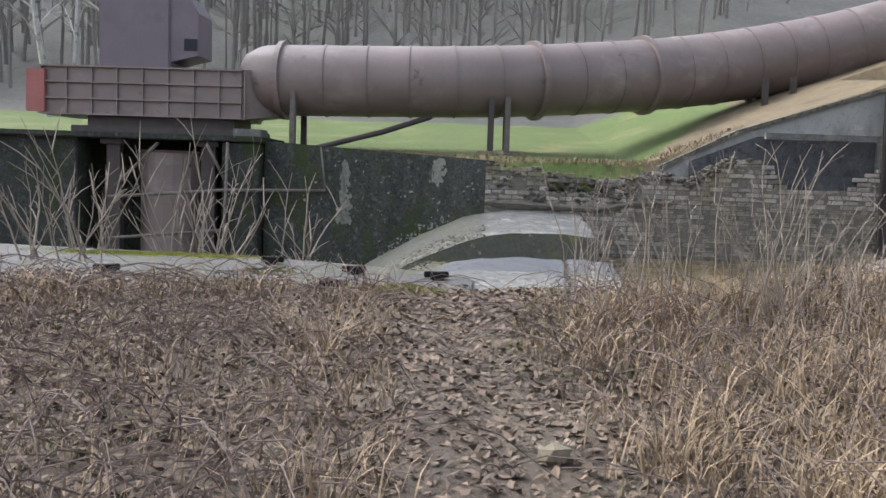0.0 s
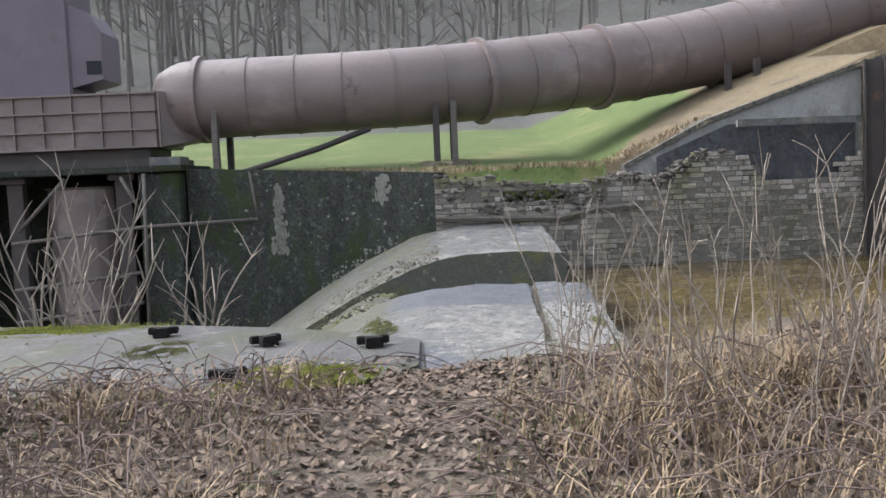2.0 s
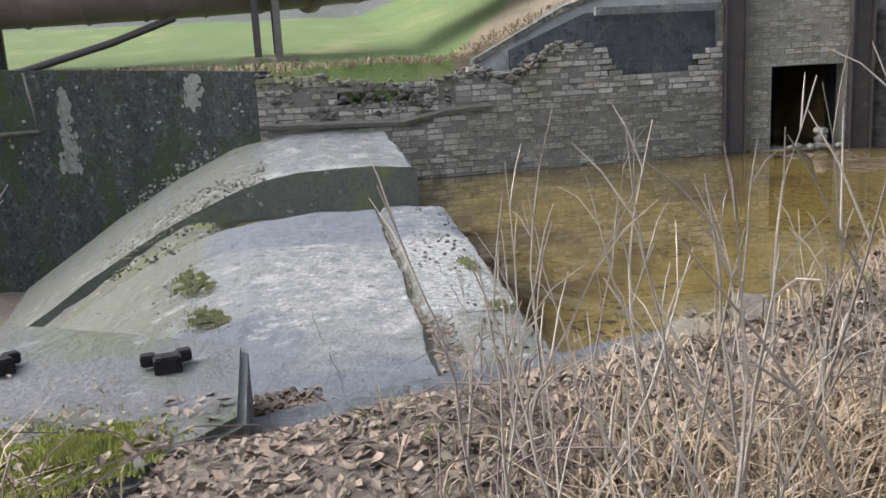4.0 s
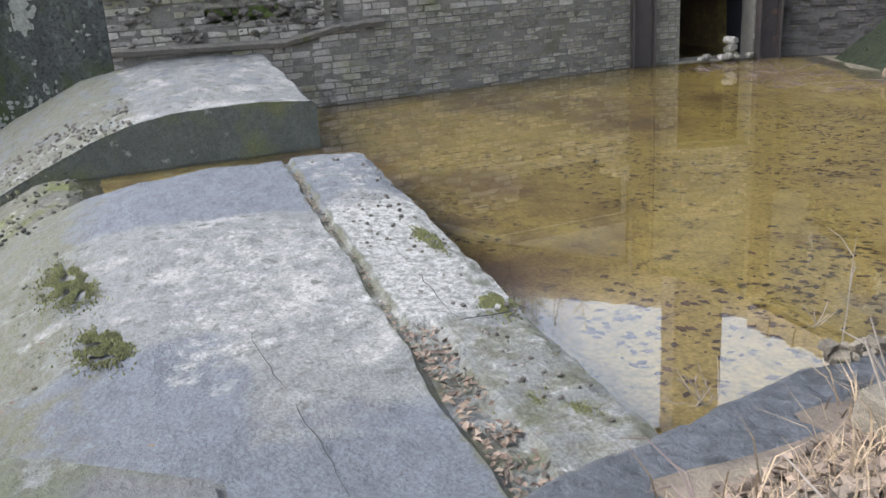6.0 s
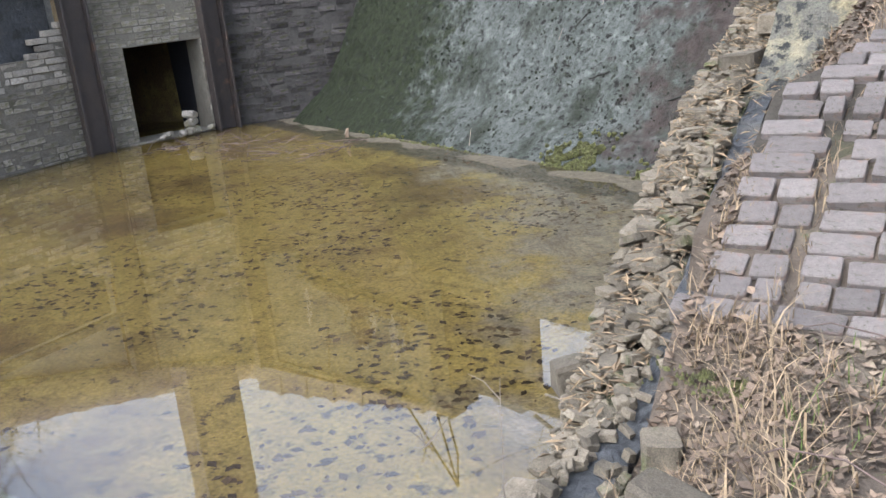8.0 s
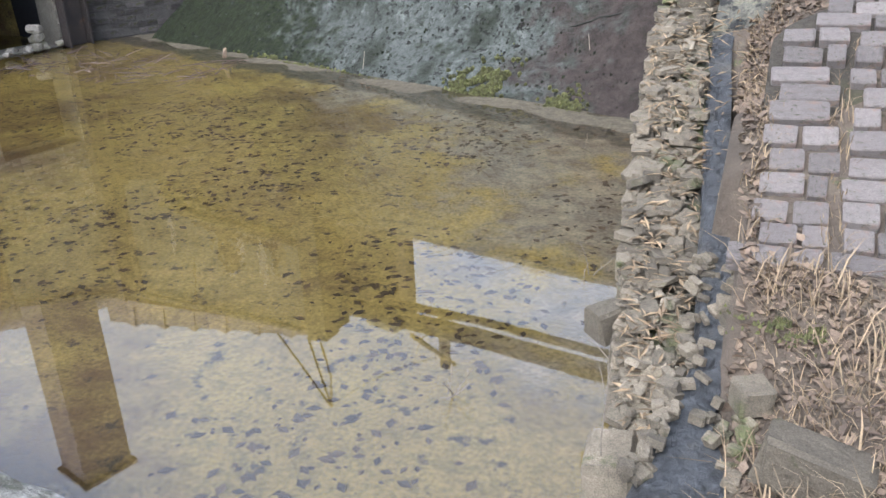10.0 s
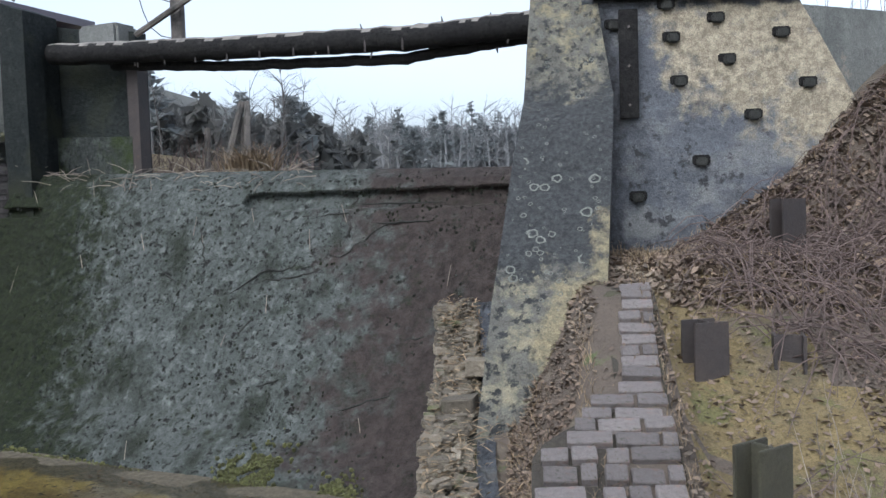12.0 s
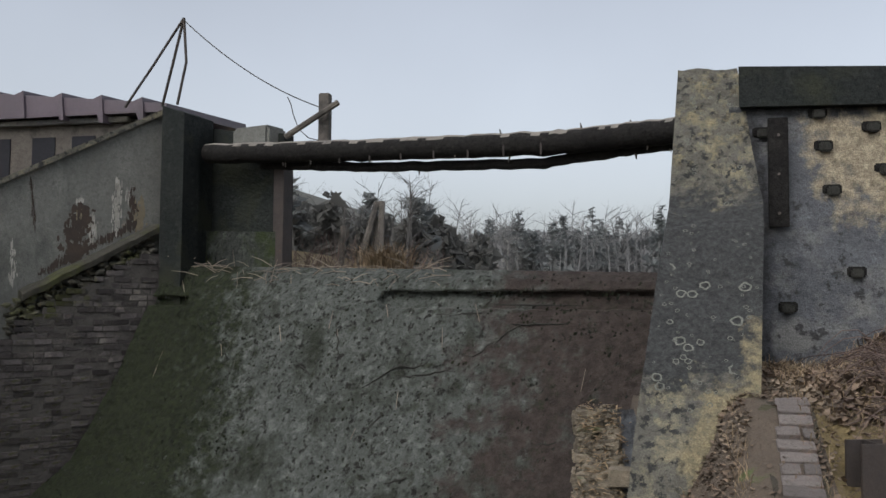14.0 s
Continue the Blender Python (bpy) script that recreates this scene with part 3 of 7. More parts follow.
# cracks: thin recessed-looking strips lie 4 mm proud of the face
def spill_point(k, s):
    run, rise = spill_profile(s)
    a, b = TOE_L.lerp(TOE_R, k), CREST_L.lerp(CREST_R, k)
    return Vector((a.x + (b.x - a.x) * run, a.y + (b.y - a.y) * run, a.z - 0.1 + (b.z - a.z + 0.1) * rise))


for (k, s, dk, ds, cnt_, sd) in ((0.735, 0.06, 0.040, 0.075, 1500, 1), (0.87, 0.05, 0.030, 0.05, 800, 2), (0.79, 0.02, 0.06, 0.02, 500, 3), (0.5, 0.02, 0.2, 0.015, 700, 4)):
    r_ = random.Random(sd)
    bag = Bag()
    for i in range(cnt_):
        a, b = r_.gauss(0, .5), r_.gauss(0, .5)
        if noise.noise((a * 2.5 + sd * 7, b * 2.5, 1)) < -0.1:
            continue
        p = spill_point(max(0, min(1, k + a * dk)), max(0.0, s + b * ds)) + Vector((0, -0.012, 0.012))
        q = r_.uniform(0.010, 0.028)
        vs = [p + Vector((q * r_.uniform(.7, 1.3) * math.cos(c * 1.257), 0.5 * q * math.sin(c * 1.257) + 0.01, q * math.sin(c * 1.257) * r_.uniform(.7, 1.3))) for c in range(5)]
        vs.append(p + Vector((0, -q * r_.uniform(.7, 1.5), q * r_.uniform(.4, 1.4))))
        bag.add(vs, [(c, (c + 1) % 5, 5) for c in range(5)])
    tagged(bag.out("moss_patch", M_MOSS_D), "olive green moss cushions at the spillway foot", "moss", kind="stuff")

rng = random.Random(5)
cracks = Bag()
for (k, s, dk, ds, n) in ((0.55, 0.55, 0.010, 0.012, 11), (0.60, 0.60, 0.012, 0.004, 9), (0.63, 0.80, 0.012, 0.004, 9), (0.70, 0.68, 0.011, 0.012, 9), (0.45, 0.76, 0.008, -0.015, 7), (0.76, 0.78, 0.012, 0.003, 9), (0.58, 0.40, 0.006, 0.015, 6), (0.72, 0.84, 0.014, 0.001, 10), (0.40, 0.62, 0.007, -0.006, 7), (0.66, 0.30, 0.008, 0.004, 6), (0.80, 0.26, 0.01, 0.006, 7), (0.84, 0.42, 0.008, 0.01, 6)):
    pts = []
    for i in range(n):
        pts.append(spill_point(k, s) + Vector((0, -0.01, 0)))
        k += dk * rng.uniform(0.3, 1.6)
        s += ds * rng.uniform(-0.6, 2.0)
    cracks.add(*tube_data(pts, [0.003 + 0.010 * math.sin(math.pi * (i + .3) / n) for i in range(n)], 4))
tagged(cracks.out("crack", M_CRACK, spill), "dark branching crack in the concrete")

# ---- hump and slab: the two vaulted concrete outlet covers ----
def slab_y(x):
    """Line of the joint along the lower vault."""
    return lerp_table(x, ((-4.6, 0.15), (-3.1, 0.04), (-2.0, -0.01), (-1.0, -0.07), (0.0, -0.14), (1.0, -0.18)))


def slab_z(x):
    """Height of the lower vault's flat top, falling towards the bank."""
    return lerp_table(x, ((-4.6, 0.30), (-3.5, 0.25), (-2.0, 0.165), (-1.0, 0.115), (0.0, 0.075), (1.0, 0.055)))


def slab_dent(x, y):
    """Broken-out trough beside the joint, towards the bank."""
    return -0.05 * smooth01((x + 1.08) / 0.08) * smooth01((y - 0.02) / 0.03) * (1 - smooth01((y - 0.16 - 0.05 * noise.noise((x * 3, 1, 0))) / 0.06))


def vault(name, x0, x1, prof, material, label, shift=lambda x: 0.0, lift=lambda x: 0.0, dent=lambda x, y: 0.0, wob=0.02, nx=110, kind_at=None):
    """Solid of profile (y, z) between x0 and x1, profile open at the foot."""
    vs, fs = [], []
    n = len(prof)
    for i in range(nx + 1):
        x = x0 + (x1 - x0) * i / nx
        for (y, z) in prof:
            yy = y + shift(x)
            z = z + lift(x) + dent(x, y)
            w = wob * noise.noise((x * 1.7, y * 1.7, z * 1.7)) + 0.4 * wob * noise.noise((x * 6, y * 6, 2))
            vs.append((x + (w if 0 < i < nx else 0), yy + w, z + w))
    for i in range(nx):
        for k in range(n - 1):
            a = i * n + k
            fs.append((a, a + 1, a + n + 1, a + n))
    fs.append(tuple(range(n)))
    fs.append(tuple(range(nx * n, nx * n + n))[::-1])
    ob = mesh_from(name, vs, fs, material)
    if kind_at:
        zones = [kind_at(x0 + (x1 - x0) * i / nx, y, z) for i in range(nx + 1) for (y, z) in prof]
        for j, zone in enumerate(("dark", "pale", "moss")):
            set_zone(ob, zone, [q[j] for q in zones])
        # both end faces take the darker greenish concrete
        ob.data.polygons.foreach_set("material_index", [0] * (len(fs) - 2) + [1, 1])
    return tagged(ob, label, "concrete block", kind="structure")


def slab_zones(x, y, z):
    strip = smooth01((y - 0.05) / 0.06)
    moss = max(smooth01((-1.25 - y) / 0.4) * (0.65 + 0.35 * smooth01((-1.6 - y) / 0.3)), 0.7 * strip * smooth01((x + 1.15) / 0.2), 0.62 * smooth01((y - 0.42) / 0.2) * smooth01((x + 2.9) / 0.5), 0.8 * smooth01((y + 0.06) / 0.05) * smooth01((0.10 - y) / 0.04), 0.14)
    pale = max(0.98 * strip * smooth01((x + 3.3) / 0.4) * (1 - smooth01((x + 1.1) / 0.15)), 0.45 * smooth01((x + 3.1) / 0.3) * (1 - smooth01((x + 1.3) / 1.2)) * smooth01((y + 1.3) / 0.3), 0.35 * strip)
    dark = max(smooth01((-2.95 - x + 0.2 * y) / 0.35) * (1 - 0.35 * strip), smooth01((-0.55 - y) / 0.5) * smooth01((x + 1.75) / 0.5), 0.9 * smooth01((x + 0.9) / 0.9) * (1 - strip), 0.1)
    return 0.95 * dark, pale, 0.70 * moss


def hump_zones(x, y, z):
    rim = smooth01((x + 7.3) / 0.4)
    return max(0.75 * (1 - rim) * smooth01((-0.7 - y) / 0.4), 0.4 * (1 - rim), 0.45 if y > 0.875 else 0.3), max(0.35 * smooth01((y - 0.3) / 0.4), 0.35 * rim * smooth01((-0.9 - y) / 0.4)), max(0.62 * smooth01((-0.3 - y) / 1.0), 0.5 if y > 0.875 else 0.3)


def fine(prof, step=0.055):
    out = []
    for (a, b) in zip(prof, prof[1:]):
        n = max(1, int(math.hypot(b[0] - a[0], b[1] - a[1]) / step))
        out += [(a[0] + (b[0] - a[0]) * i / n, a[1] + (b[1] - a[1]) * i / n) for i in range(n)]
    return out + [prof[-1]]


HUMP = fine([(-4.6, -1.5), (-3.25, -0.61), (-2.24, -0.02), (-1.75, 0.20), (-1.4, 0.36), (-1.0, 0.48), (-0.6, 0.535), (-0.1, 0.55), (0.85, 0.51), (0.9, 0.46), (0.9, -0.4)])
SLAB = fine([(-4.4, -1.4), (-3.2, -0.62), (-2.4, -0.15), (-2.0, 0.03), (-1.65, 0.15), (-1.2, 0.225), (-0.5, 0.25), (-0.02, 0.245), (0.0, 0.21), (0.035, 0.21), (0.06, 0.25), (0.35, 0.245), (0.62, 0.23), (0.71, 0.20), (0.75, 0.10), (0.80, -0.4)], 0.035)
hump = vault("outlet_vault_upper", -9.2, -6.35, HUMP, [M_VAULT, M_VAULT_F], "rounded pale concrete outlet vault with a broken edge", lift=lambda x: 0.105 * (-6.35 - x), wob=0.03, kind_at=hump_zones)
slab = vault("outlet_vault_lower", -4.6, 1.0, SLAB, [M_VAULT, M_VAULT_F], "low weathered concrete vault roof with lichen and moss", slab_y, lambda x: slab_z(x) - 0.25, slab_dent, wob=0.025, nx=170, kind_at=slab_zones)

scr = Bag()
rng = random.Random(19)
for (xa, ya, xb, yb, n) in ((-1.45, -0.78, 0.25, -0.68, 22), (-0.95, 0.22, -0.92, 0.6, 6), (-2.1, 0.3, -0.98, 0.25, 14)):
    pts = []
    for i in range(n):
        x, y = xa + (xb - xa) * i / (n - 1) + rng.uniform(-.01, .01), ya + (yb - ya) * i / (n - 1) + rng.uniform(-.012, .012)
        pts.append((x, y, slab_z(x) + 0.002))
    scr.add(*tube_data(pts, [0.001 + 0.0022 * math.sin(math.pi * (i + .2) / n) for i in range(n)], 4))
tagged(scr.out("crack", M_CRACK, slab), "dark hairline crack in the concrete")

# broken rubble along the vaults' curved flanks
def rock(bm_seed, size, at, flat=0.7):
    r = random.Random(bm_seed)
    bm = bmesh.new()
    bmesh.ops.create_icosphere(bm, subdivisions=1 if size < 0.12 else 3, radius=1)
    for v in bm.verts:
        v.co *= r.uniform(0.75, 1.15) if size < 0.12 else 1.0 + 0.35 * noise.noise(v.co * 1.6 + Vector((bm_seed, 0, 0))) + 0.08 * noise.noise(v.co * 6)
        v.co.z *= flat
        for a in range(3):
            v.co[a] = max(-0.72, min(0.72, v.co[a]))
    m = pose(*at, r.uniform(-20, 20), r.uniform(-20, 20), r.uniform(0, 360)) @ Matrix.Diagonal((size * r.uniform(.8, 1.3), size * r.uniform(.7, 1.0), size, 1))
    vs = [m @ v.co for v in bm.verts]
    fs = [tuple(v.index for v in f.verts) for f in bm.faces]
    bm.free()
    return vs, fs


rng = random.Random(11)
rub = Bag()
for i in range(420):
    x = rng.uniform(-7.5, -6.38)
    y = rng.uniform(-3.1, -1.0)
    z = lerp_table(y, ((-3.25, -0.61), (-2.24, -0.02), (-1.75, 0.20), (-1.4, 0.36), (-1.0, 0.48))) + 0.105 * (-6.35 - x)
    rub.add(*rock(i, rng.uniform(0.008, 0.034), (x, y, z)))
for i in range(170):
    x = rng.uniform(-4.4, 0.8)
    y = slab_y(x) + rng.uniform(0.08, 0.66)
    rub.add(*rock(900 + i, rng.uniform(0.008, 0.024), (x, y, slab_z(x) - 0.005)))
tagged(rub.out("rubble", M_RUBBLE_G), "small broken concrete chips along the vault edges", "rubble", kind="stuff")

# ---- platform with iron blocks ----
plat_top = [(-0.9, -6.4), (-0.62, -4.6), (-0.36, -3.1), (0.0, -2.2), (0.42, -1.6), (0.74, -1.15), (1.62, -1.15), (2.02, -1.5), (2.02, -6.4)]
bm = prism_bm([(x, y, 0.58) for x, y in plat_top], (0, 0, -2.2))
bmesh.ops.bevel(bm, geom=[e for e in bm.edges if e.verts[0].co.z > 0.5 and e.verts[1].co.z > 0.5], offset=0.03, segments=2, affect='EDGES')
tagged(part("platform", bm, M_PLAT), "flat weathered concrete platform beside the pond", "platform", kind="structure")
for (x, y, r) in ((1.0, -1.47, 10), (0.78, -2.18, 30), (0.24, -3.05, 5), (1.34, -4.13, 40), (1.85, -2.2, 20)):
    e = empty("iron_anchor", "short rusty iron anchor stub on the concrete platform", "anchor", "anchors on the platform")
    part("stub", place_bm(box_bm(-0.045, 0.045, -0.055, 0.055, 0, 0.075, 0.008), (x, y, 0.575), r), M_LOG_D, e)
    for side in (-1, 1):
        part("lug", place_bm(box_bm(-0.10, -0.04, side * 0.072 - 0.032, side * 0.072 + 0.032, 0.02, 0.07, 0.006), (x, y, 0.575), r), M_LOG_D, e)
    part("washer", place_bm(box_bm(-0.085, -0.045, -0.04, 0.04, 0.0, 0.05, 0.008), (x, y, 0.575), r), M_CONC, e, "pale lime-crusted packing")

# ---- near edge: dark coping and rubble retaining wall ----
cv, cf = [], []
NC, NK = 190, 9
for i in range(NC):
    y = -1.15 + i * 7.2 / (NC - 1)
    ex = lerp_table(y, EDGE) + gutter_in(y) + 0.02 * noise.noise((y * 2, 0, 0))
    zt = lerp_table(y, ((-1.2, 0.40), (0.3, 0.42), (1.2, 0.45), (1.62, 0.48), (2.4, 0.68), (3.6, 1.02), (4.2, 1.18), (5.3, 1.6), (6.2, 2.0)))
    w = gutter_width(y)
    cv.append((ex, y, -0.4))
    for k in range(NK):
        x = ex + 0.015 + (w - 0.015) * k / (NK - 1)
        crack = abs(noise.noise((x * 5 + y * 2, y * 4 - x * 3, 9)))
        cv.append((x, y, zt - (0.025 if k == 0 else 0) + 0.014 * noise.noise((x * 7, y * 7, 4)) + 0.010 * noise.noise((x * 19, y * 19, 2)) - 0.018 * max(0.0, 1 - crack / 0.05)))
    cv.append((ex + w, y, -0.4))
    if i:
        a = (i - 1) * (NK + 2)
        for k in range(NK + 1):
            cf.append((a + k, a + k + 1, a + k + NK + 3, a + k + NK + 2))
cf += [tuple(range(NK + 2)), tuple(range((NC - 1) * (NK + 2), NC * (NK + 2)))[::-1]]
tagged(mesh_from("dark_coping", cv, cf, M_TAR), "dark wet concrete coping strip along the pond edge", "coping", kind="structure")

def block(seed, at, size, ang=0.0, jumble=0.0):
    """Roughly squared stone with chipped corners."""
    r = random.Random(seed)
    bm = bmesh.new()
    bmesh.ops.create_cube(bm, size=1)
    for v in bm.verts:
        v.co = Vector([c * r.uniform(0.78, 1.05) for c in v.co])
    bmesh.ops.bevel(bm, geom=bm.edges[:], offset=0.07, segments=1, affect='EDGES')
    m = pose(*at, r.uniform(-1, 1) * jumble, r.uniform(-1, 1) * jumble, ang + r.uniform(-1, 1) * (6 + jumble)) @ Matrix.Diagonal((*size, 1))
    vs = [m @ (v.co + Vector((r.uniform(-.04, .04), r.uniform(-.04, .04), r.uniform(-.05, .05)))) for v in bm.verts]
    fs = [tuple(v.index for v in f.verts) for f in bm.faces]
    bm.free()
    return vs, fs


near_wall = empty("retaining_wall", "crumbling rubble stone retaining wall beside the pond", "wall", kind="structure")
rng = random.Random(21)
stones = Bag()
cnt = 0
y = 1.3
core_v, core_f = [], []
for i in range(41):
    y = 1.3 + 4.9 * i / 40
    ex = lerp_table(y, EDGE)
    zt = lerp_table(y, ((1.3, 0.2), (2.4, 0.50), (3.6, 0.98), (4.2, 1.16), (5.3, 1.52), (6.2, 1.9)))
    core_v += [(ex + 0.05, y, -0.4), (ex + 0.05, y, zt), (ex + 0.34, y, zt + 0.02), (ex + 0.34, y, -0.4)]
    if i:
        a = (i - 1) * 4
        for k in range(3):
            core_f.append((a + k, a + k + 1, a + k + 5, a + k + 4))
core_f += [(0, 1, 2, 3), tuple(range(160, 164))[::-1]]
mesh_from("wall_core", core_v, core_f, M_RUBBLE_M, near_wall)
def wall_top(y):
    return lerp_table(y, ((1.3, 0.24), (2.4, 0.55), (3.6, 1.02), (4.2, 1.2), (5.3, 1.56), (6.2, 1.95)))


# squared stones in rough courses on the pond face, then a jumble of broken pieces on the top
z, course = -0.08, 0
while z < 1.9:
    h = rng.uniform(0.055, 0.095)
    y = 1.35 + rng.uniform(0, 0.15)
    while y < 6.1:
        w = rng.uniform(0.09, 0.24)
        if z + h * 0.5 < wall_top(y + w / 2) and rng.random() > 0.08:
            out = rng.uniform(-0.03, 0.035) + (-0.07 if rng.random() < 0.06 else 0)
            vs, fs = block(5000 + cnt, (lerp_table(y + w / 2, EDGE) + 0.06 - out, y + w / 2, z + h / 2), (0.16, w - 0.008, h - 0.006), 0, 3)
            if cnt < 190:
                mesh_from("stone", vs, fs, M_STONE, near_wall)
            else:
                stones.add(vs, fs)
            cnt += 1
        y += w
    z += h
    course += 1
for i in range(420):
    y = 1.35 + 4.75 * rng.random()
    flat = rng.random() < 0.6
    size = (rng.uniform(0.05, 0.12), rng.uniform(0.06, 0.19), rng.uniform(0.025, 0.06))
    vs, fs = block(7400 + i, (lerp_table(y, EDGE) + rng.uniform(0.0, 0.30), y, wall_top(y) + rng.uniform(-0.02, 0.05)), size, rng.uniform(-25, 25), 8 if flat else 28)
    if max(size) > 0.165 and i % 2:
        mesh_from("stone", vs, fs, M_STONE, near_wall)
    else:
        stones.add(vs, fs)
for i in range(1500):
    y = 1.35 + 4.75 * rng.random()
    stones.add(*rock(9000 + i, rng.uniform(0.008, 0.028), (lerp_table(y, EDGE) + rng.uniform(-0.02, 0.30), y, wall_top(y) + rng.uniform(-0.02, 0.06)), 0.5))
tagged(stones.out("rubble_fill", M_STONE, near_wall), kind="stuff")
wl = Bag()
for i in range(1500):
    y = 1.35 + 4.75 * rng.random()
    ex = lerp_table(y, EDGE)
    zt = lerp_table(y, ((1.3, 0.24), (2.4, 0.55), (3.6, 1.02), (4.2, 1.2), (5.3, 1.56), (6.2, 1.95)))
    m = pose(ex + rng.uniform(0.0, 0.62 if rng.random() < 0.3 else 0.34), y, zt + rng.uniform(0.03, 0.09), rng.uniform(-30, 30), rng.uniform(-30, 30), rng.uniform(0, 360))
    q, w = rng.uniform(0.015, 0.06), rng.uniform(0.002, 0.009)
    wl.add([m @ Vector((-q, -w, 0)), m @ Vector((0, -w, w)), m @ Vector((q, 0, 0)), m @ Vector((0, w, w))], [(0, 1, 2), (0, 2, 3)])
tagged(wl.out("wall_litter", M_STRAW), "dry straw and leaves caught on the rubble wall", "leaves", kind="stuff")
for (x, y, z, sx, sy, sz, a) in ((0.66, 1.28, 0.20, 0.20, 0.26, 0.30, 12), (0.46, 2.10, 0.40, 0.17, 0.16, 0.16, 30), (1.10, 1.44, 0.55, 0.13, 0.15, 0.12, 15), (1.30, 1.02, 0.58, 0.34, 0.17, 0.20, -22), (1.34, 0.72, 0.55, 0.28, 0.20, 0.16, -12), (0.98, 1.98, 0.60, 0.12, 0.09, 0.08, 8), (1.18, 1.80, 0.72, 0.12, 0.09, 0.07, 25), (0.42, 4.02, 1.16, 0.16, 0.14, 0.12, 5), (0.50, 4.62, 1.40, 0.26, 0.18, 0.12, 4), (0.62, 5.0, 1.58, 0.22, 0.16, 0.14, -6)):
    ob = mesh_from("loose_stone", *block(int(x * 100 + y * 10), (x, y, z), (sx, sy, sz), a, 6), M_STONE)
    tagged(ob, "pale squared loose block of stone lying by the pond edge", "stone", "loose stones by the pond")

side = Bag()
rng = random.Random(29)
for i in range(120):
    y = rng.uniform(1.0, 2.3)
    x = lerp_table(y, EDGE) + gutter_in(y) + rng.choice((rng.gauss(0.02, 0.02), gutter_width(y) + rng.gauss(0.04, 0.05)))
    side.add(*block(6600 + i, (x, y, lerp_table(y, ((0.8, 0.43), (1.62, 0.49), (2.3, 0.66))) + rng.uniform(-0.01, 0.03)), (rng.uniform(0.02, 0.07), rng.uniform(0.03, 0.08), rng.uniform(0.02, 0.045)), rng.uniform(0, 90), 20))
tagged(side.out("gutter_rubble", M_STONE), "small broken stones strewn beside the dark gutter", "rubble", kind="stuff")
lump = mesh_from("pale_lump", *rock(79, 0.085, (5.2, -0.85, bank_height(5.2, -0.85) + 0.03), 0.62), M_CREAM)
tagged(lump, "pale crumbly lump of lime lying among the leaves", "stone")

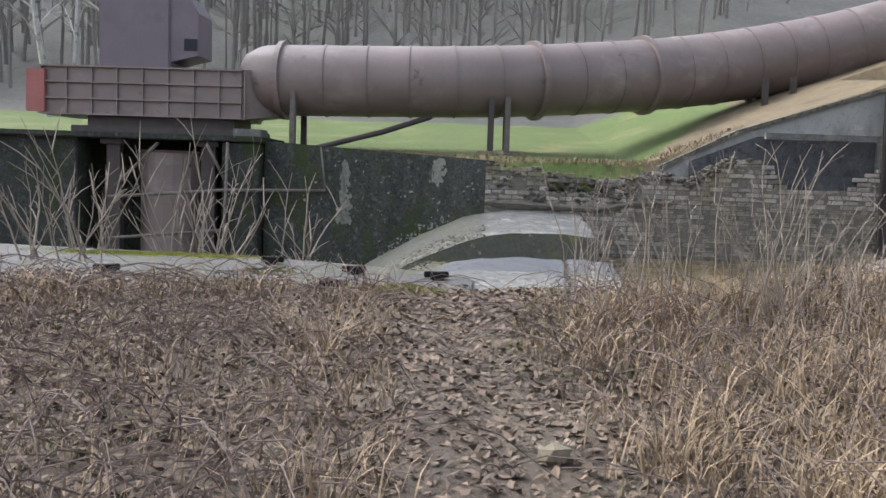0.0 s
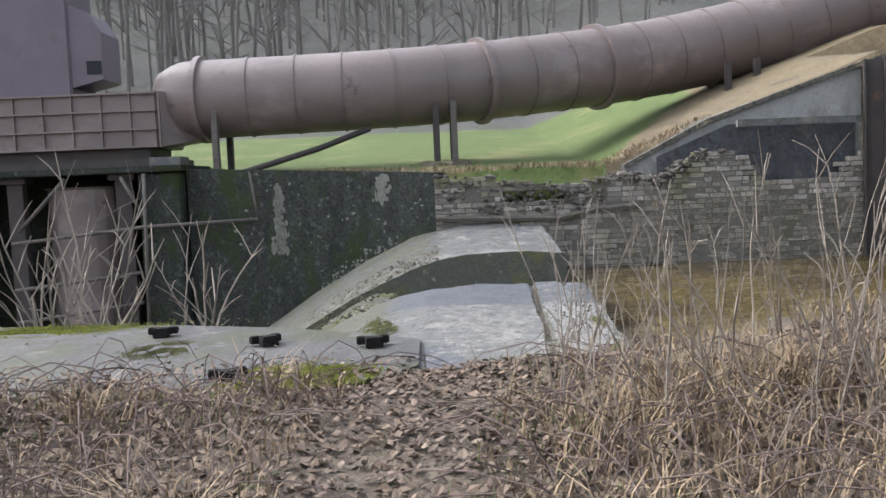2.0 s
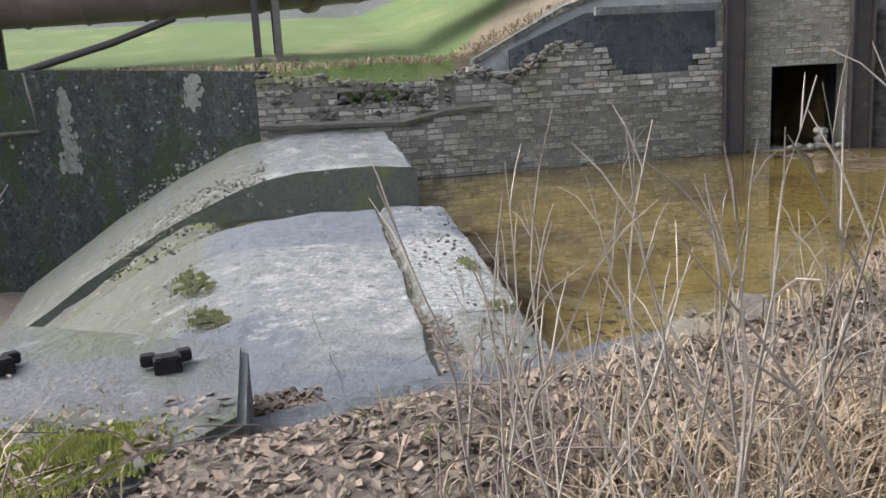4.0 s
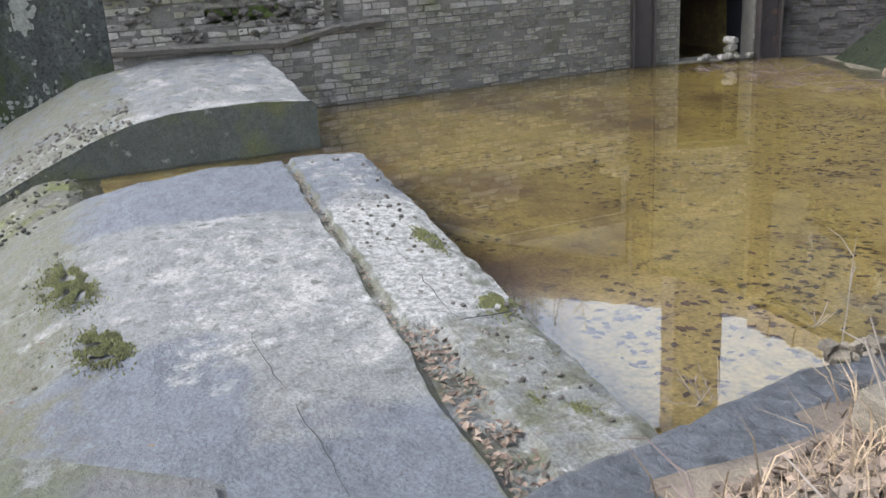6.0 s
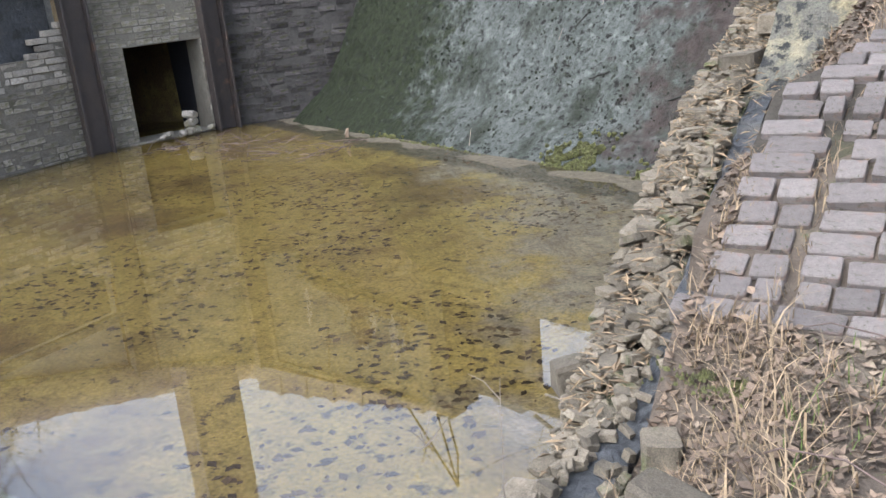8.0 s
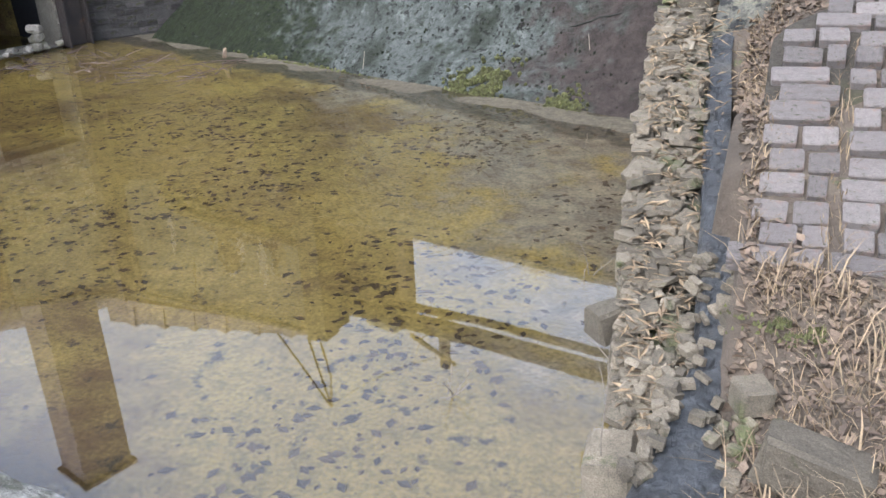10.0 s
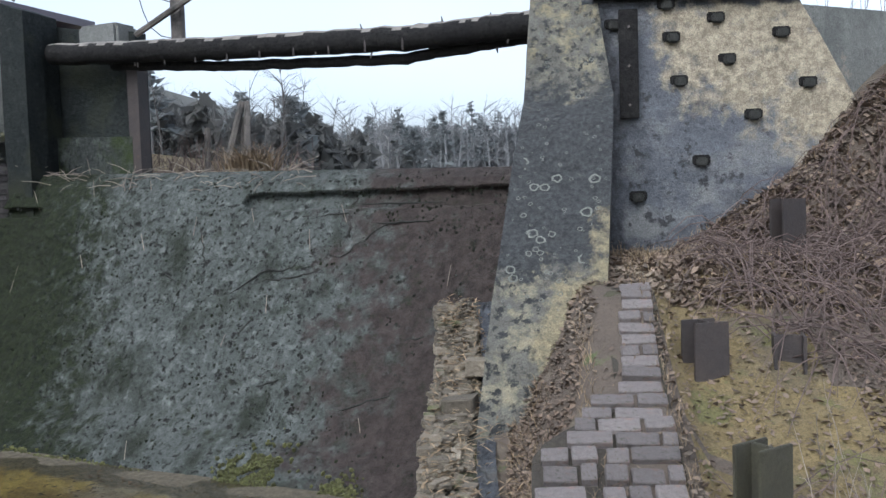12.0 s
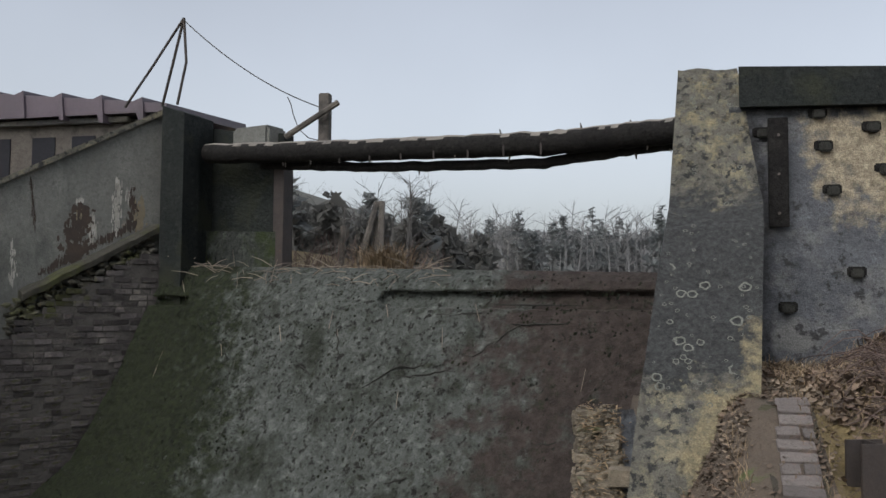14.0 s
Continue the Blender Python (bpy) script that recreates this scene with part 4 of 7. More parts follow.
# ---- brick walls ----
def brick_course_wall(name, p0, p1, top, holes, label, bl=0.27, bh=0.092, depth=0.12, max_parts=290, z_from=-0.25, seed=1, prefer=lambda s, z: True, drop=0.0, bmat=None, mmat=None):
    """Wall face from p0 to p1 (x, y); top(s) is its height; holes are (s0, s1, z0, z1)."""
    r = random.Random(seed)
    p0, p1 = Vector((*p0, 0)), Vector((*p1, 0))
    d = p1 - p0
    length = d.length
    d.normalize()
    nrm = Vector((d.y, -d.x, 0))
    root = empty(name, label, "wall", kind="structure")
    ang = math.degrees(math.atan2(d.y, d.x))
    shared = []
    for v in range(8):
        bm = box_bm(-0.5, 0.5, -0.5, 0.5, -0.5, 0.5)
        rr = random.Random(v)
        for vert in bm.verts:
            vert.co.x *= rr.uniform(0.94, 1.0)
            vert.co.z *= rr.uniform(0.86, 1.0)
            vert.co.y += rr.uniform(-0.12, 0.12) if vert.co.y < 0 else 0
        bmesh.ops.bevel(bm, geom=bm.edges[:], offset=0.05, segments=1, affect='EDGES')
        me = bpy.data.meshes.new("brick")
        bm.to_mesh(me)
        bm.free()
        me.materials.append(bmat or M_BRICK)
        shared.append(me)
    rest = Bag()
    made = 0
    z = z_from
    row = 0
    while z < 6:
        s = -(row % 2) * bl * 0.5
        any_brick = False
        while s < length:
            w = bl * (0.5 if r.random() < 0.35 else 1.0) * r.uniform(0.94, 1.04)
            a, b = max(s, 0), min(s + w, length)
            s += w
            for h0, h1, z0, z1 in holes:
                if z0 < z + bh / 2 < z1:
                    if a < h0 < b:
                        b = h0
                    elif a < h1 < b:
                        a = h1
            if b - a < 0.06:
                continue
            c = (a + b) / 2
            if z + bh * 0.6 > top(c):
                continue
            any_brick = True
            if any(h0 < c < h1 and z0 < z + bh / 2 < z1 for h0, h1, z0, z1 in holes):
                continue
            if r.random() < drop:
                continue
            out = r.uniform(-0.012, 0.018)
            centre = p0 + d * c + nrm * (out - depth / 2) + Vector((0, 0, z + bh / 2))
            m = Matrix.Translation(centre) @ Euler((0, r.uniform(-.012, .012), radians(ang) + r.uniform(-.02, .02))).to_matrix().to_4x4() @ Matrix.Diagonal(((b - a) - 0.010, depth, bh - 0.010, 1))
            me = r.choice(shared)
            if made < max_parts and prefer(c, z):
                o = new("brick", me)
                o.matrix_world = m
                o.parent = root
                made += 1
            else:
                rest.add([m @ v.co for v in me.vertices], [tuple(p.vertices) for p in me.polygons])
        z += bh
        row += 1
        if not any_brick and z > 0.5:
            break
    if rest.v:
        tagged(rest.out("brick_rest", bmat or M_BRICK, root), kind="stuff")
    # backing of the wall, broken into columns between the holes
    cuts = sorted({0.0, length, *[h for q in holes for h in q[:2]], *[length * i / 24 for i in range(25)]})
    core = Bag()
    for a, b in zip(cuts, cuts[1:]):
        c = (a + b) / 2
        zt = min(top(a + 1e-3), top(b - 1e-3)) - 0.03
        spans = [(z_from, zt)]
        for h0, h1, z0, z1 in holes:
            if h0 - 1e-6 <= c <= h1 + 1e-6:
                spans = [x for lo, hi in spans for x in ((lo, min(hi, z0)), (max(lo, z1), hi)) if x[1] - x[0] > 0.01]
        for lo, hi in spans:
            q = [p0 + d * a - nrm * 0.006, p0 + d * b - nrm * 0.006, p0 + d * b - nrm * 0.5, p0 + d * a - nrm * 0.5]
            vs = [(v.x, v.y, lo) for v in q] + [(v.x, v.y, hi) for v in q]
            core.add(vs, [(3, 2, 1, 0), (4, 5, 6, 7), (0, 1, 5, 4), (1, 2, 6, 5), (2, 3, 7, 6), (3, 0, 4, 7)])
    core.out("mortar_core", mmat or M_MORTAR, root)
    return root


def rough(base, amp, seed):
    return lambda s: lerp_table(s, base) + amp * noise.noise((s * 2.3, seed, 0)) + amp * 0.6 * noise.noise((s * 7, seed, 3))


WA, WB, WC, WD = (-9.0, -1.0), (-9.2, 6.75), (-8.5, 8.85), (-6.42, 11.19)
far_top = rough(((0, 1.70), (1.0, 1.66), (1.8, 1.50), (2.6, 1.50), (3.4, 1.66), (4.0, 1.50), (4.6, 1.95), (5.4, 1.95), (5.8, 1.44), (7.1, 1.44), (7.3, 1.65), (7.75, 1.9)), 0.06, 3)
brick_course_wall("wall_far_brick", WA, WB, far_top, [(1.2, 2.3, 1.18, 1.4)], "weathered broken-topped brick wall standing in the pond", prefer=lambda s, z: s > 3.2, seed=4, drop=0.06, mmat=M_MORTAR_F)
gate_len = (Vector(WC) - Vector(WB)).length
brick_course_wall("wall_gate_brick", WB, WC, rough(((0, 2.55), (gate_len, 2.6)), 0.02, 5), [(0.72, 1.90, 0.02, 1.40)], "brick wall pierced by a dark culvert opening", seed=6)
splay_top = rough(((0, 2.2), (0.7, 2.25), (1.2, 2.72), (2.0, 3.2), (2.65, 3.55), (3.1, 3.55)), 0.05, 9)
# wing wall bricks hold painted shade as well as wet
brick_course_wall("wall_splay_brick", WC, WD, splay_top, [], "rough weathered brick wing wall beside the spillway", seed=8, drop=0.05, bmat=M_BRICK_D, mmat=M_MORTAR_D)

# culvert behind the opening; its inner darkness is painted on
gd = (Vector((*WC, 0)) - Vector((*WB, 0))).normalized()
gn = Vector((gd.y, -gd.x, 0))
g0 = Vector((*WB, 0)) + gd * 0.60 - gn * 0.52
g1 = Vector((*WB, 0)) + gd * 2.02 - gn * 0.52
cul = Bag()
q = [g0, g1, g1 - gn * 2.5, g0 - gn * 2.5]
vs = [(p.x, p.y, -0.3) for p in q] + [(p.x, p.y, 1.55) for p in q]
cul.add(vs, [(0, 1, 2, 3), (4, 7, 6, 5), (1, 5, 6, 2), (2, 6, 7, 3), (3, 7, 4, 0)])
tagged(cul.out("culvert", M_BLACK), "empty culvert chamber behind the wall opening, its unlit depth painted near-black", "culvert", kind="structure")
lin = box_bm(-0.64, 0.64, 0.02, 0.3, 1.395, 1.43, 0.01)
place_bm(lin, tuple(Vector((*WB, 0)) + gd * 1.26 - gn * 0.0), math.degrees(math.atan2(gd.y, gd.x)))
tagged(part("lintel", lin, M_RUST), "rusty steel lintel over the culvert opening", "lintel", kind="structure")
rng = random.Random(31)
for i in range(9):
    p = Vector((*WB, 0)) + gd * rng.uniform(0.7, 1.85) + gn * rng.uniform(0.05, 0.35)
    zz = 0.08 + (0.12 * (i % 3) if i < 3 else 0)
    if i < 3:
        p = Vector((*WB, 0)) + gd * 1.5 + gn * 0.12
    ob = mesh_from("loose_brick", *rock(300 + i, 0.13 if i < 3 else rng.uniform(0.07, 0.12), (p.x, p.y, zz), 0.5), M_BRICK)
    tagged(ob, "loose grey brick lying before the culvert opening", "brick", "loose bricks by the culvert")

# steel columns either side of the opening (channel section)
def channel_column(p, ang, z0, z1, w=0.24, dd=0.18, label="tall rusty steel channel column on the brick wall", mat_=None):
    e = empty("steel_column", label, "column", "steel columns of the old gate")
    for (a, b, c, d_) in ((-w / 2, -w / 2 + 0.03, -dd, 0.0), (w / 2 - 0.03, w / 2, -dd, 0.0), (-w / 2 + 0.03, w / 2 - 0.03, -0.05, -0.02)):
        part("flange" if c == -dd else "web", place_bm(box_bm(a, b, c, d_, z0, z1, 0.004), (p[0], p[1], 0), ang), mat_ or M_RUST, e)
    return e


ga = math.degrees(math.atan2(gd.y, gd.x))
for s, z1 in ((0.10, 3.45), (gate_len - 0.12, 4.05)):
    p = Vector((*WB, 0)) + gd * s + gn * 0.03
    channel_column((p.x, p.y), ga, -0.2, z1, 0.36, 0.2)

# ---- rendered concrete upper walls with sloping coping ----
def upper_wall(name, pts, thick, back, material, label):
    """Wall standing on the plan line: pts are (x, y, z_low, z_high)."""
    bag = Bag()
    for (a, b) in zip(pts, pts[1:]):
        d = Vector((b[0] - a[0], b[1] - a[1], 0)).normalized()
        nn = Vector((d.y, -d.x, 0))
        o0 = [Vector((a[0], a[1], 0)) - nn * back, Vector((b[0], b[1], 0)) - nn * back]
        o1 = [p - nn * thick for p in o0]
        N = 6
        for i in range(N):
            t0, t1 = i / N, (i + 1) / N
            vs = []
            for (t) in (t0, t1):
                f, g = o0[0].lerp(o0[1], t), o1[0].lerp(o1[1], t)
                lo, hi = a[2] + (b[2] - a[2]) * t, a[3] + (b[3] - a[3]) * t
                vs += [(f.x, f.y, lo), (f.x, f.y, hi), (g.x, g.y, hi), (g.x, g.y, lo)]
            bag.add(vs, [(0, 1, 5, 4), (1, 2, 6, 5), (2, 3, 7, 6), (3, 0, 4, 7), (3, 2, 1, 0), (4, 5, 6, 7)])
    return tagged(bag.out(name, material), label, "wall", kind="structure")


upper_wall("wall_upper_render", [(-9.1, 2.4, 1.2, 1.70), (-9.15, 3.9, 1.2, 2.45), (-9.2, 6.75, 1.3, 3.38)], 0.6, 0.22, M_RENDER, "pale grey rendered wall with a sloping top")
upper_wall("wall_upper_concrete", [(-9.2, 6.75, 1.55, 3.38), (-8.5, 8.85, 1.55, 4.10), (-6.64, 11.11, 1.6, 5.76)], 0.6, 0.22, M_WALLC, "grey rendered concrete wall with a sloping top")
upper_wall("recess_lining", [(-9.07, 3.0, 1.0, 1.9), (-9.12, 4.3, 1.0, 2.42), (-9.17, 6.6, 1.0, 2.42)], 0.05, 0.17, M_TAR, "dark tarred plaster exposed in the broken wall")
upper_wall("coping_slope", [(-9.1, 2.4, 1.70, 1.78), (-9.15, 3.9, 2.45, 2.53), (-9.2, 6.75, 3.38, 3.46), (-8.5, 8.85, 4.10, 4.18), (-6.64, 11.11, 5.76, 5.85)], 0.8, 0.14, M_PIER, "sloping stone coping with lichen on the wall top")
bm = prism_bm([(-9.06, 4.35, 2.36), (-9.1, 6.55, 2.36), (-9.1, 6.55, 2.48), (-9.06, 4.35, 2.48)], (0.1, 0, 0))
tagged(part("concrete_band", bm, M_CONC), "pale concrete band above the dark recess", "band", kind="structure")

# lime, rust and spalled render on the upper concrete wall
su0, su1 = Vector((-8.5, 8.85, 0)), Vector((-6.64, 11.11, 0))
sud = (su1 - su0).normalized()
sun_ = Vector((sud.y, -sud.x, 0))


def wall_run(name, material, label, runs, seed):
    """Irregular flecks gathered along runs (s0, z0, s1, z1, half width, count) on the wall face."""
    r_ = random.Random(seed)
    bag = Bag()
    for (s0, z0, s1, z1, hw, cnt_) in runs:
        for i in range(cnt_):
            t = r_.random()
            sc, zc = s0 + (s1 - s0) * t + r_.gauss(0, hw * (0.4 + 0.6 * math.sin(3.1 * t))), 2.9 + (z0 + (z1 - z0) * t - 2.9) * (1 + 0.036 * (s0 + s1) / 2)
            w, h = r_.uniform(0.15, 0.5) * hw, r_.uniform(0.02, 0.09)
            off = 0.004 + 0.004 * r_.random()
            pts = []
            for q in range(8):
                an, rr = 2 * math.pi * q / 8, r_.uniform(0.5, 1.25)
                p = su0 + sud * (sc + w * rr * math.cos(an)) - sun_ * (0.22 - off)
                pts.append((p.x, p.y, zc + h * rr * math.sin(an)))
            bag.add(pts, [tuple(range(8))])
    return tagged(bag.out(name, material), label, "stain", kind="stuff")


wall_run("rust_run", M_RUST_RUN, "brown rust stains running down the concrete wall", ((1.72, 4.15, 1.66, 3.35, 0.10, 220), (2.5, 4.4, 2.5, 3.8, 0.05, 60), (1.0, 4.5, 1.09, 3.8, 0.015, 60), (1.15, 3.15, 2.6, 3.95, 0.05, 160)), 3)
wall_run("lime_run", M_LIME, "white lime runs on the concrete wall", ((2.27, 4.54, 2.25, 3.72, 0.035, 110), (2.4, 4.4, 2.42, 4.2, 0.015, 20), (1.93, 4.05, 1.88, 3.62, 0.03, 50), (1.68, 4.2, 1.74, 4.22, 0.03, 16), (0.78, 3.6, 0.8, 3.0, 0.03, 40)), 4)
wall_run("spalled_render", M_CREAM, "cream patches of spalled render on the concrete wall", ((2.62, 4.25, 2.60, 3.80, 0.05, 90), (1.72, 4.12, 1.70, 3.95, 0.025, 20)), 5)
lv, lf = [], []
for i in range(31):
    t = i / 30
    sc, zc = 0.89 + 1.94 * t, 2.86 + 1.08 * t + 0.03 * noise.noise((t * 9, 1, 0))
    o = 0.06 + 0.03 * noise.noise((t * 8, 5, 0))
    for (n_, z_) in ((-0.24, -0.10), (o, -0.09), (o + 0.02, 0.0), (o - 0.05, 0.05), (-0.24, 0.07)):
        p = su0 + sud * sc + sun_ * n_
        lv.append((p.x, p.y, zc + z_))
    if i:
        a = (i - 1) * 5
        for k in range(5):
            lf.append((a + k, a + (k + 1) % 5, a + (k + 1) % 5 + 5, a + k + 5))
lf += [(0, 1, 2, 3, 4), tuple(range(150, 155))[::-1]]
tagged(mesh_from("crumbling_ledge", lv, lf, M_RUBBLE_M), "crumbling concrete ledge rising along the wing wall", "ledge", kind="structure")
crb = Bag()
rng = random.Random(57)
for i in range(190):
    sc = rng.uniform(0.7, 2.8)
    z = rng.uniform(splay_top(sc) - 0.05, min(3.8, 2.80 + 1.0 * (sc - 0.85) / 1.85))
    p = su0 + sud * sc + sun_ * rng.uniform(-0.24, 0.0)
    crb.add(*rock(7000 + i, rng.uniform(0.03, 0.11), (p.x, p.y, z), 0.5))
tagged(crb.out("broken_brick_rubble", M_RUBBLE_M), "broken dark rubble on the stepped wall top", "rubble", kind="stuff")

# dark mossy wall and the pit under the machine
upper_wall("wall_mossy", [(-9.0, -1.0, -1.7, 1.78), (-9.55, -2.2, -1.7, 1.86), (-10.45, -5.7, -1.7, 2.06)][::-1], 0.6, -0.0, M_CONC_D, "dark mossy concrete wall streaked with white lime")
rng = random.Random(23)
fleck = Bag()
for i in range(620):
    k = rng.random()
    if k < 0.45:
        t = rng.random()
        y, z = -3.9 + rng.gauss(0, 0.03 + 0.05 * (1 - t)), 0.45 + 1.2 * t ** 1.6
    elif k < 0.6:
        y, z = -1.95 + rng.gauss(0, 0.06), rng.uniform(1.3, 1.76)
    elif k < 0.8:
        y = rng.uniform(-3.2, -1.8)
        z = -0.35 + 0.62 * (y + 3.2) + rng.gauss(0, 0.13)
    else:
        y, z = rng.uniform(-5.0, -1.1), rng.uniform(0.5, 1.7)
        if noise.noise((y * 2.2, z * 2.2, 4)) < 0.12:
            continue
    fx = lerp_table(y, ((-5.7, -10.45), (-2.2, -9.55), (-1.0, -9.0))) + 0.008
    sl = 0.257 if y < -2.2 else 0.458
    w, h = rng.uniform(0.008, 0.045), rng.uniform(0.012, 0.09 if k < 0.6 else 0.035)
    pts = []
    for q in range(7):
        an = 2 * math.pi * q / 7
        rr = rng.uniform(0.6, 1.2)
        pts.append((fx + sl * w * rr * math.cos(an), y + w * rr * math.cos(an), z + h * rr * math.sin(an)))
    fleck.add(pts, [tuple(range(7))])
tagged(fleck.out("lime_flecks", M_LICHEN), "white lime streaks and flecks on the mossy wall", "stain", kind="stuff")
bm = box_bm(-10.75, -10.2, -6.55, -5.75, -1.7, 2.0, 0.03)
tagged(part("concrete_pillar", bm, M_CONC_D), "square mossy concrete pillar at the wall end", "pillar", kind="structure")
bm = box_bm(-12.6, -12.2, -16, -5.4, -1.7, 2.06, 0.03)
tagged(part("wall_pit_back", bm, M_CONC_D), "dark concrete back wall of the turbine pit", "wall", kind="structure")
bm = box_bm(-12.4, -10.1, -12.6, -5.7, 2.02, 2.14, 0.02)
tagged(part("pit_deck", bm, M_CONC_D), "mossy concrete deck over the turbine pit", "deck", kind="structure")
bm = box_bm(-11.0, -10.3, -16.0, -9.7, -1.7, 2.05, 0.03)
tagged(part("wall_pit_left", bm, M_CONC_D), "dark mossy concrete wall left of the pit", "wall", kind="structure")
for (x, y) in ((-10.5, -8.95), (-10.5, -6.9)):
    e = empty("steel_pillar", "rusty steel pillar carrying the turbine deck", "pillar", "pillars under the turbine deck")
    part("shaft", box_bm(x - 0.1, x + 0.1, y - 0.15, y + 0.15, -1.7, 2.0, 0.01), M_RUST, e)
    part("cap_plate", box_bm(x - 0.2, x + 0.2, y - 0.25, y + 0.25, 1.9, 2.015, 0.01), M_RUST, e)
vs, fs = tube_data([(-11.3, -7.9, -1.7), (-11.3, -7.9, 1.75), (-11.3, -7.9, 1.8)], [0.75, 0.75, 0.82], 24)
tagged(mesh_from("turbine_drum", vs, fs, M_PIPE, smooth=False), "rust-brown steel draft drum under the deck", "drum")

rail = empty("pipe_railing", "thin rusty pipe rails across the open turbine pit", "railing")
for (pts, nm) in (([(-10.12, -8.95, 0.78), (-10.1, -6.47, 1.0), (-10.0, -4.3, 1.06)], "rail"), ([(-10.12, -8.95, -0.1), (-10.1, -6.53, 0.15)], "rail"), ([(-10.12, -8.95, -0.72), (-10.1, -6.55, -0.42)], "rail"), ([(-10.1, -6.4, 2.0), (-10.1, -6.5, -1.6)], "post"), ([(-10.12, -8.8, 1.0), (-10.12, -7.88, 1.95)], "brace"), ([(-10.12, -6.85, 1.95), (-10.12, -6.45, 1.2)], "brace"), ([(-10.0, -4.3, 1.06), (-10.0, -4.42, 1.95)], "riser")):
    mesh_from(nm, *tube_data(pts, 0.035 if nm != "riser" else 0.02, 8), M_WOOD, rail, smooth=True)

# ---- turbine housing ----
tur = empty("turbine_housing", "rust-brown ribbed steel turbine housing with a purple tower", "machine")
body = part("body", box_bm(-12.3, -10.5, -10.6, -6.2, 2.50, 3.55, 0.03), M_PIPE, tur)
bm = prism_bm([(-10.5, -6.2, 2.5), (-11.2, -5.5, 2.65), (-11.2, -5.5, 3.6), (-10.5, -6.2, 3.55)], (-1.0, -0.15, 0))
part("end_cone", bm, M_PIPE, tur)
for i in range(9):
    y = -10.55 + i * 0.55
    part("rib", box_bm(-10.52, -10.44, y - 0.015, y + 0.015, 2.5, 3.55), M_PIPE, body)
for z in (2.52, 2.85, 3.2, 3.53):
    part("band", box_bm(-10.52, -10.42, -10.6, -6.2, z - 0.018, z + 0.018), M_PIPE, body)
part("red_panel", box_bm(-10.5, -10.40, -10.85, -10.45, 2.55, 3.45, 0.01), M_RED, tur, "faded red painted panel")
part("tower", box_bm(-12.0, -10.7, -9.4, -7.85, 3.5, 7.2, 0.03), M_PURPLE, tur, "faded purple sheet-steel tower")
bm = prism_bm([(-10.75, -7.85, 3.7), (-10.75, -7.25, 3.85), (-10.75, -7.25, 4.75), (-10.75, -7.45, 5.1), (-10.75, -7.85, 5.3)], (-1.0, 0, 0))
side_box = part("side_box", bm, M_PURPLE, tur)
# flat black box painted as the dark of an opening
part("side_opening", box_bm(-10.76, -10.73, -7.55, -7.27, 3.95, 4.2), M_BLACK, side_box)
part("base_beam", box_bm(-12.2, -10.45, -9.9, -6.0, 2.14, 2.28, 0.01), M_RUST, tur)
part("base_plate", box_bm(-12.0, -10.6, -9.6, -6.4, 2.26, 2.52, 0.01), M_RUST, tur)
part("nose_plate", box_bm(-10.9, -10.3, -6.35, -5.75, 2.14, 2.3, 0.01), M_CONC, tur)

# ---- penstock pipe ----
PIPE = [(-11.5, -6.2, 3.42), (-11.3, -5.5, 3.43), (-11.3, -3.65, 3.46), (-11.3, -1.6, 3.51), (-11.3, 0.57, 3.62), (-11.3, 3.2, 3.86), (-11.3, 5.47, 4.25), (-11.35, 7.0, 4.62), (-11.5, 9.5, 5.4), (-11.8, 13, 6.6)]

PIPE = [tuple(Vector((7.6, -1.15, 1.5)) + (Vector(p) - Vector((7.6, -1.15, 1.5))) * (1 + 0.15 * smooth01((p[1] + 2.5) / 9.0))) for p in PIPE]


def pipe_at(t):
    """Smooth point on the pipe's centre line, t in 0..len-1."""
    i = max(0, min(len(PIPE) - 2, int(t)))
    f = t - i
    p = [Vector(PIPE[max(0, min(len(PIPE) - 1, i + k))]) for k in (-1, 0, 1, 2)]
    return 0.5 * ((2 * p[1]) + (p[2] - p[0]) * f + (2 * p[0] - 5 * p[1] + 4 * p[2] - p[3]) * f * f + (3 * p[1] - p[0] - 3 * p[2] + p[3]) * f ** 3)


pen = empty("penstock", "big rust-brown riveted steel penstock pipe on posts", "pipe")
tt = [i * 9 / 90 for i in range(91)]
vs, fs = tube_data([pipe_at(t) for t in tt], [0.62 + 0.15 * smooth01(t / 0.8) + 0.10 * smooth01((t - 2.5) / 4.0) for t in tt], 40)
mesh_from("shell", vs, fs, M_PIPE, pen, smooth=True)
# rings about every metre
lengths, acc, last = [], 0.0, None
for i in range(901):
    p = pipe_at(i * 0.01)
    if last is not None:
        acc += (p - last).length
    last = p
    lengths.append(acc)
d_at = 0.0
k = 0
while d_at < acc - 0.5:
    i = next(j for j, L in enumerate(lengths) if L >= d_at)
    t = i * 0.01
    p, q = pipe_at(t), pipe_at(min(9, t + 0.02))
    d = (q - p).normalized()
    big = k in (1, 7, 10)
    h, r = (0.06, 0.86) if big else (0.018, 0.795)
    base = 0.62 + 0.15 * smooth01(t / 0.8) + 0.10 * smooth01((t - 2.5) / 4.0)
    r = r * base / 0.77
    vs, fs = tube_data([p - d * h, p - d * h * .9, p + d * h * .9, p + d * h], [base - 0.02, r, r, base - 0.02], 32)
    mesh_from("flange" if big else "ring", vs, fs, M_PIPE, pen, smooth=False)
    d_at += 0.93 if k else 0.75
    k += 1
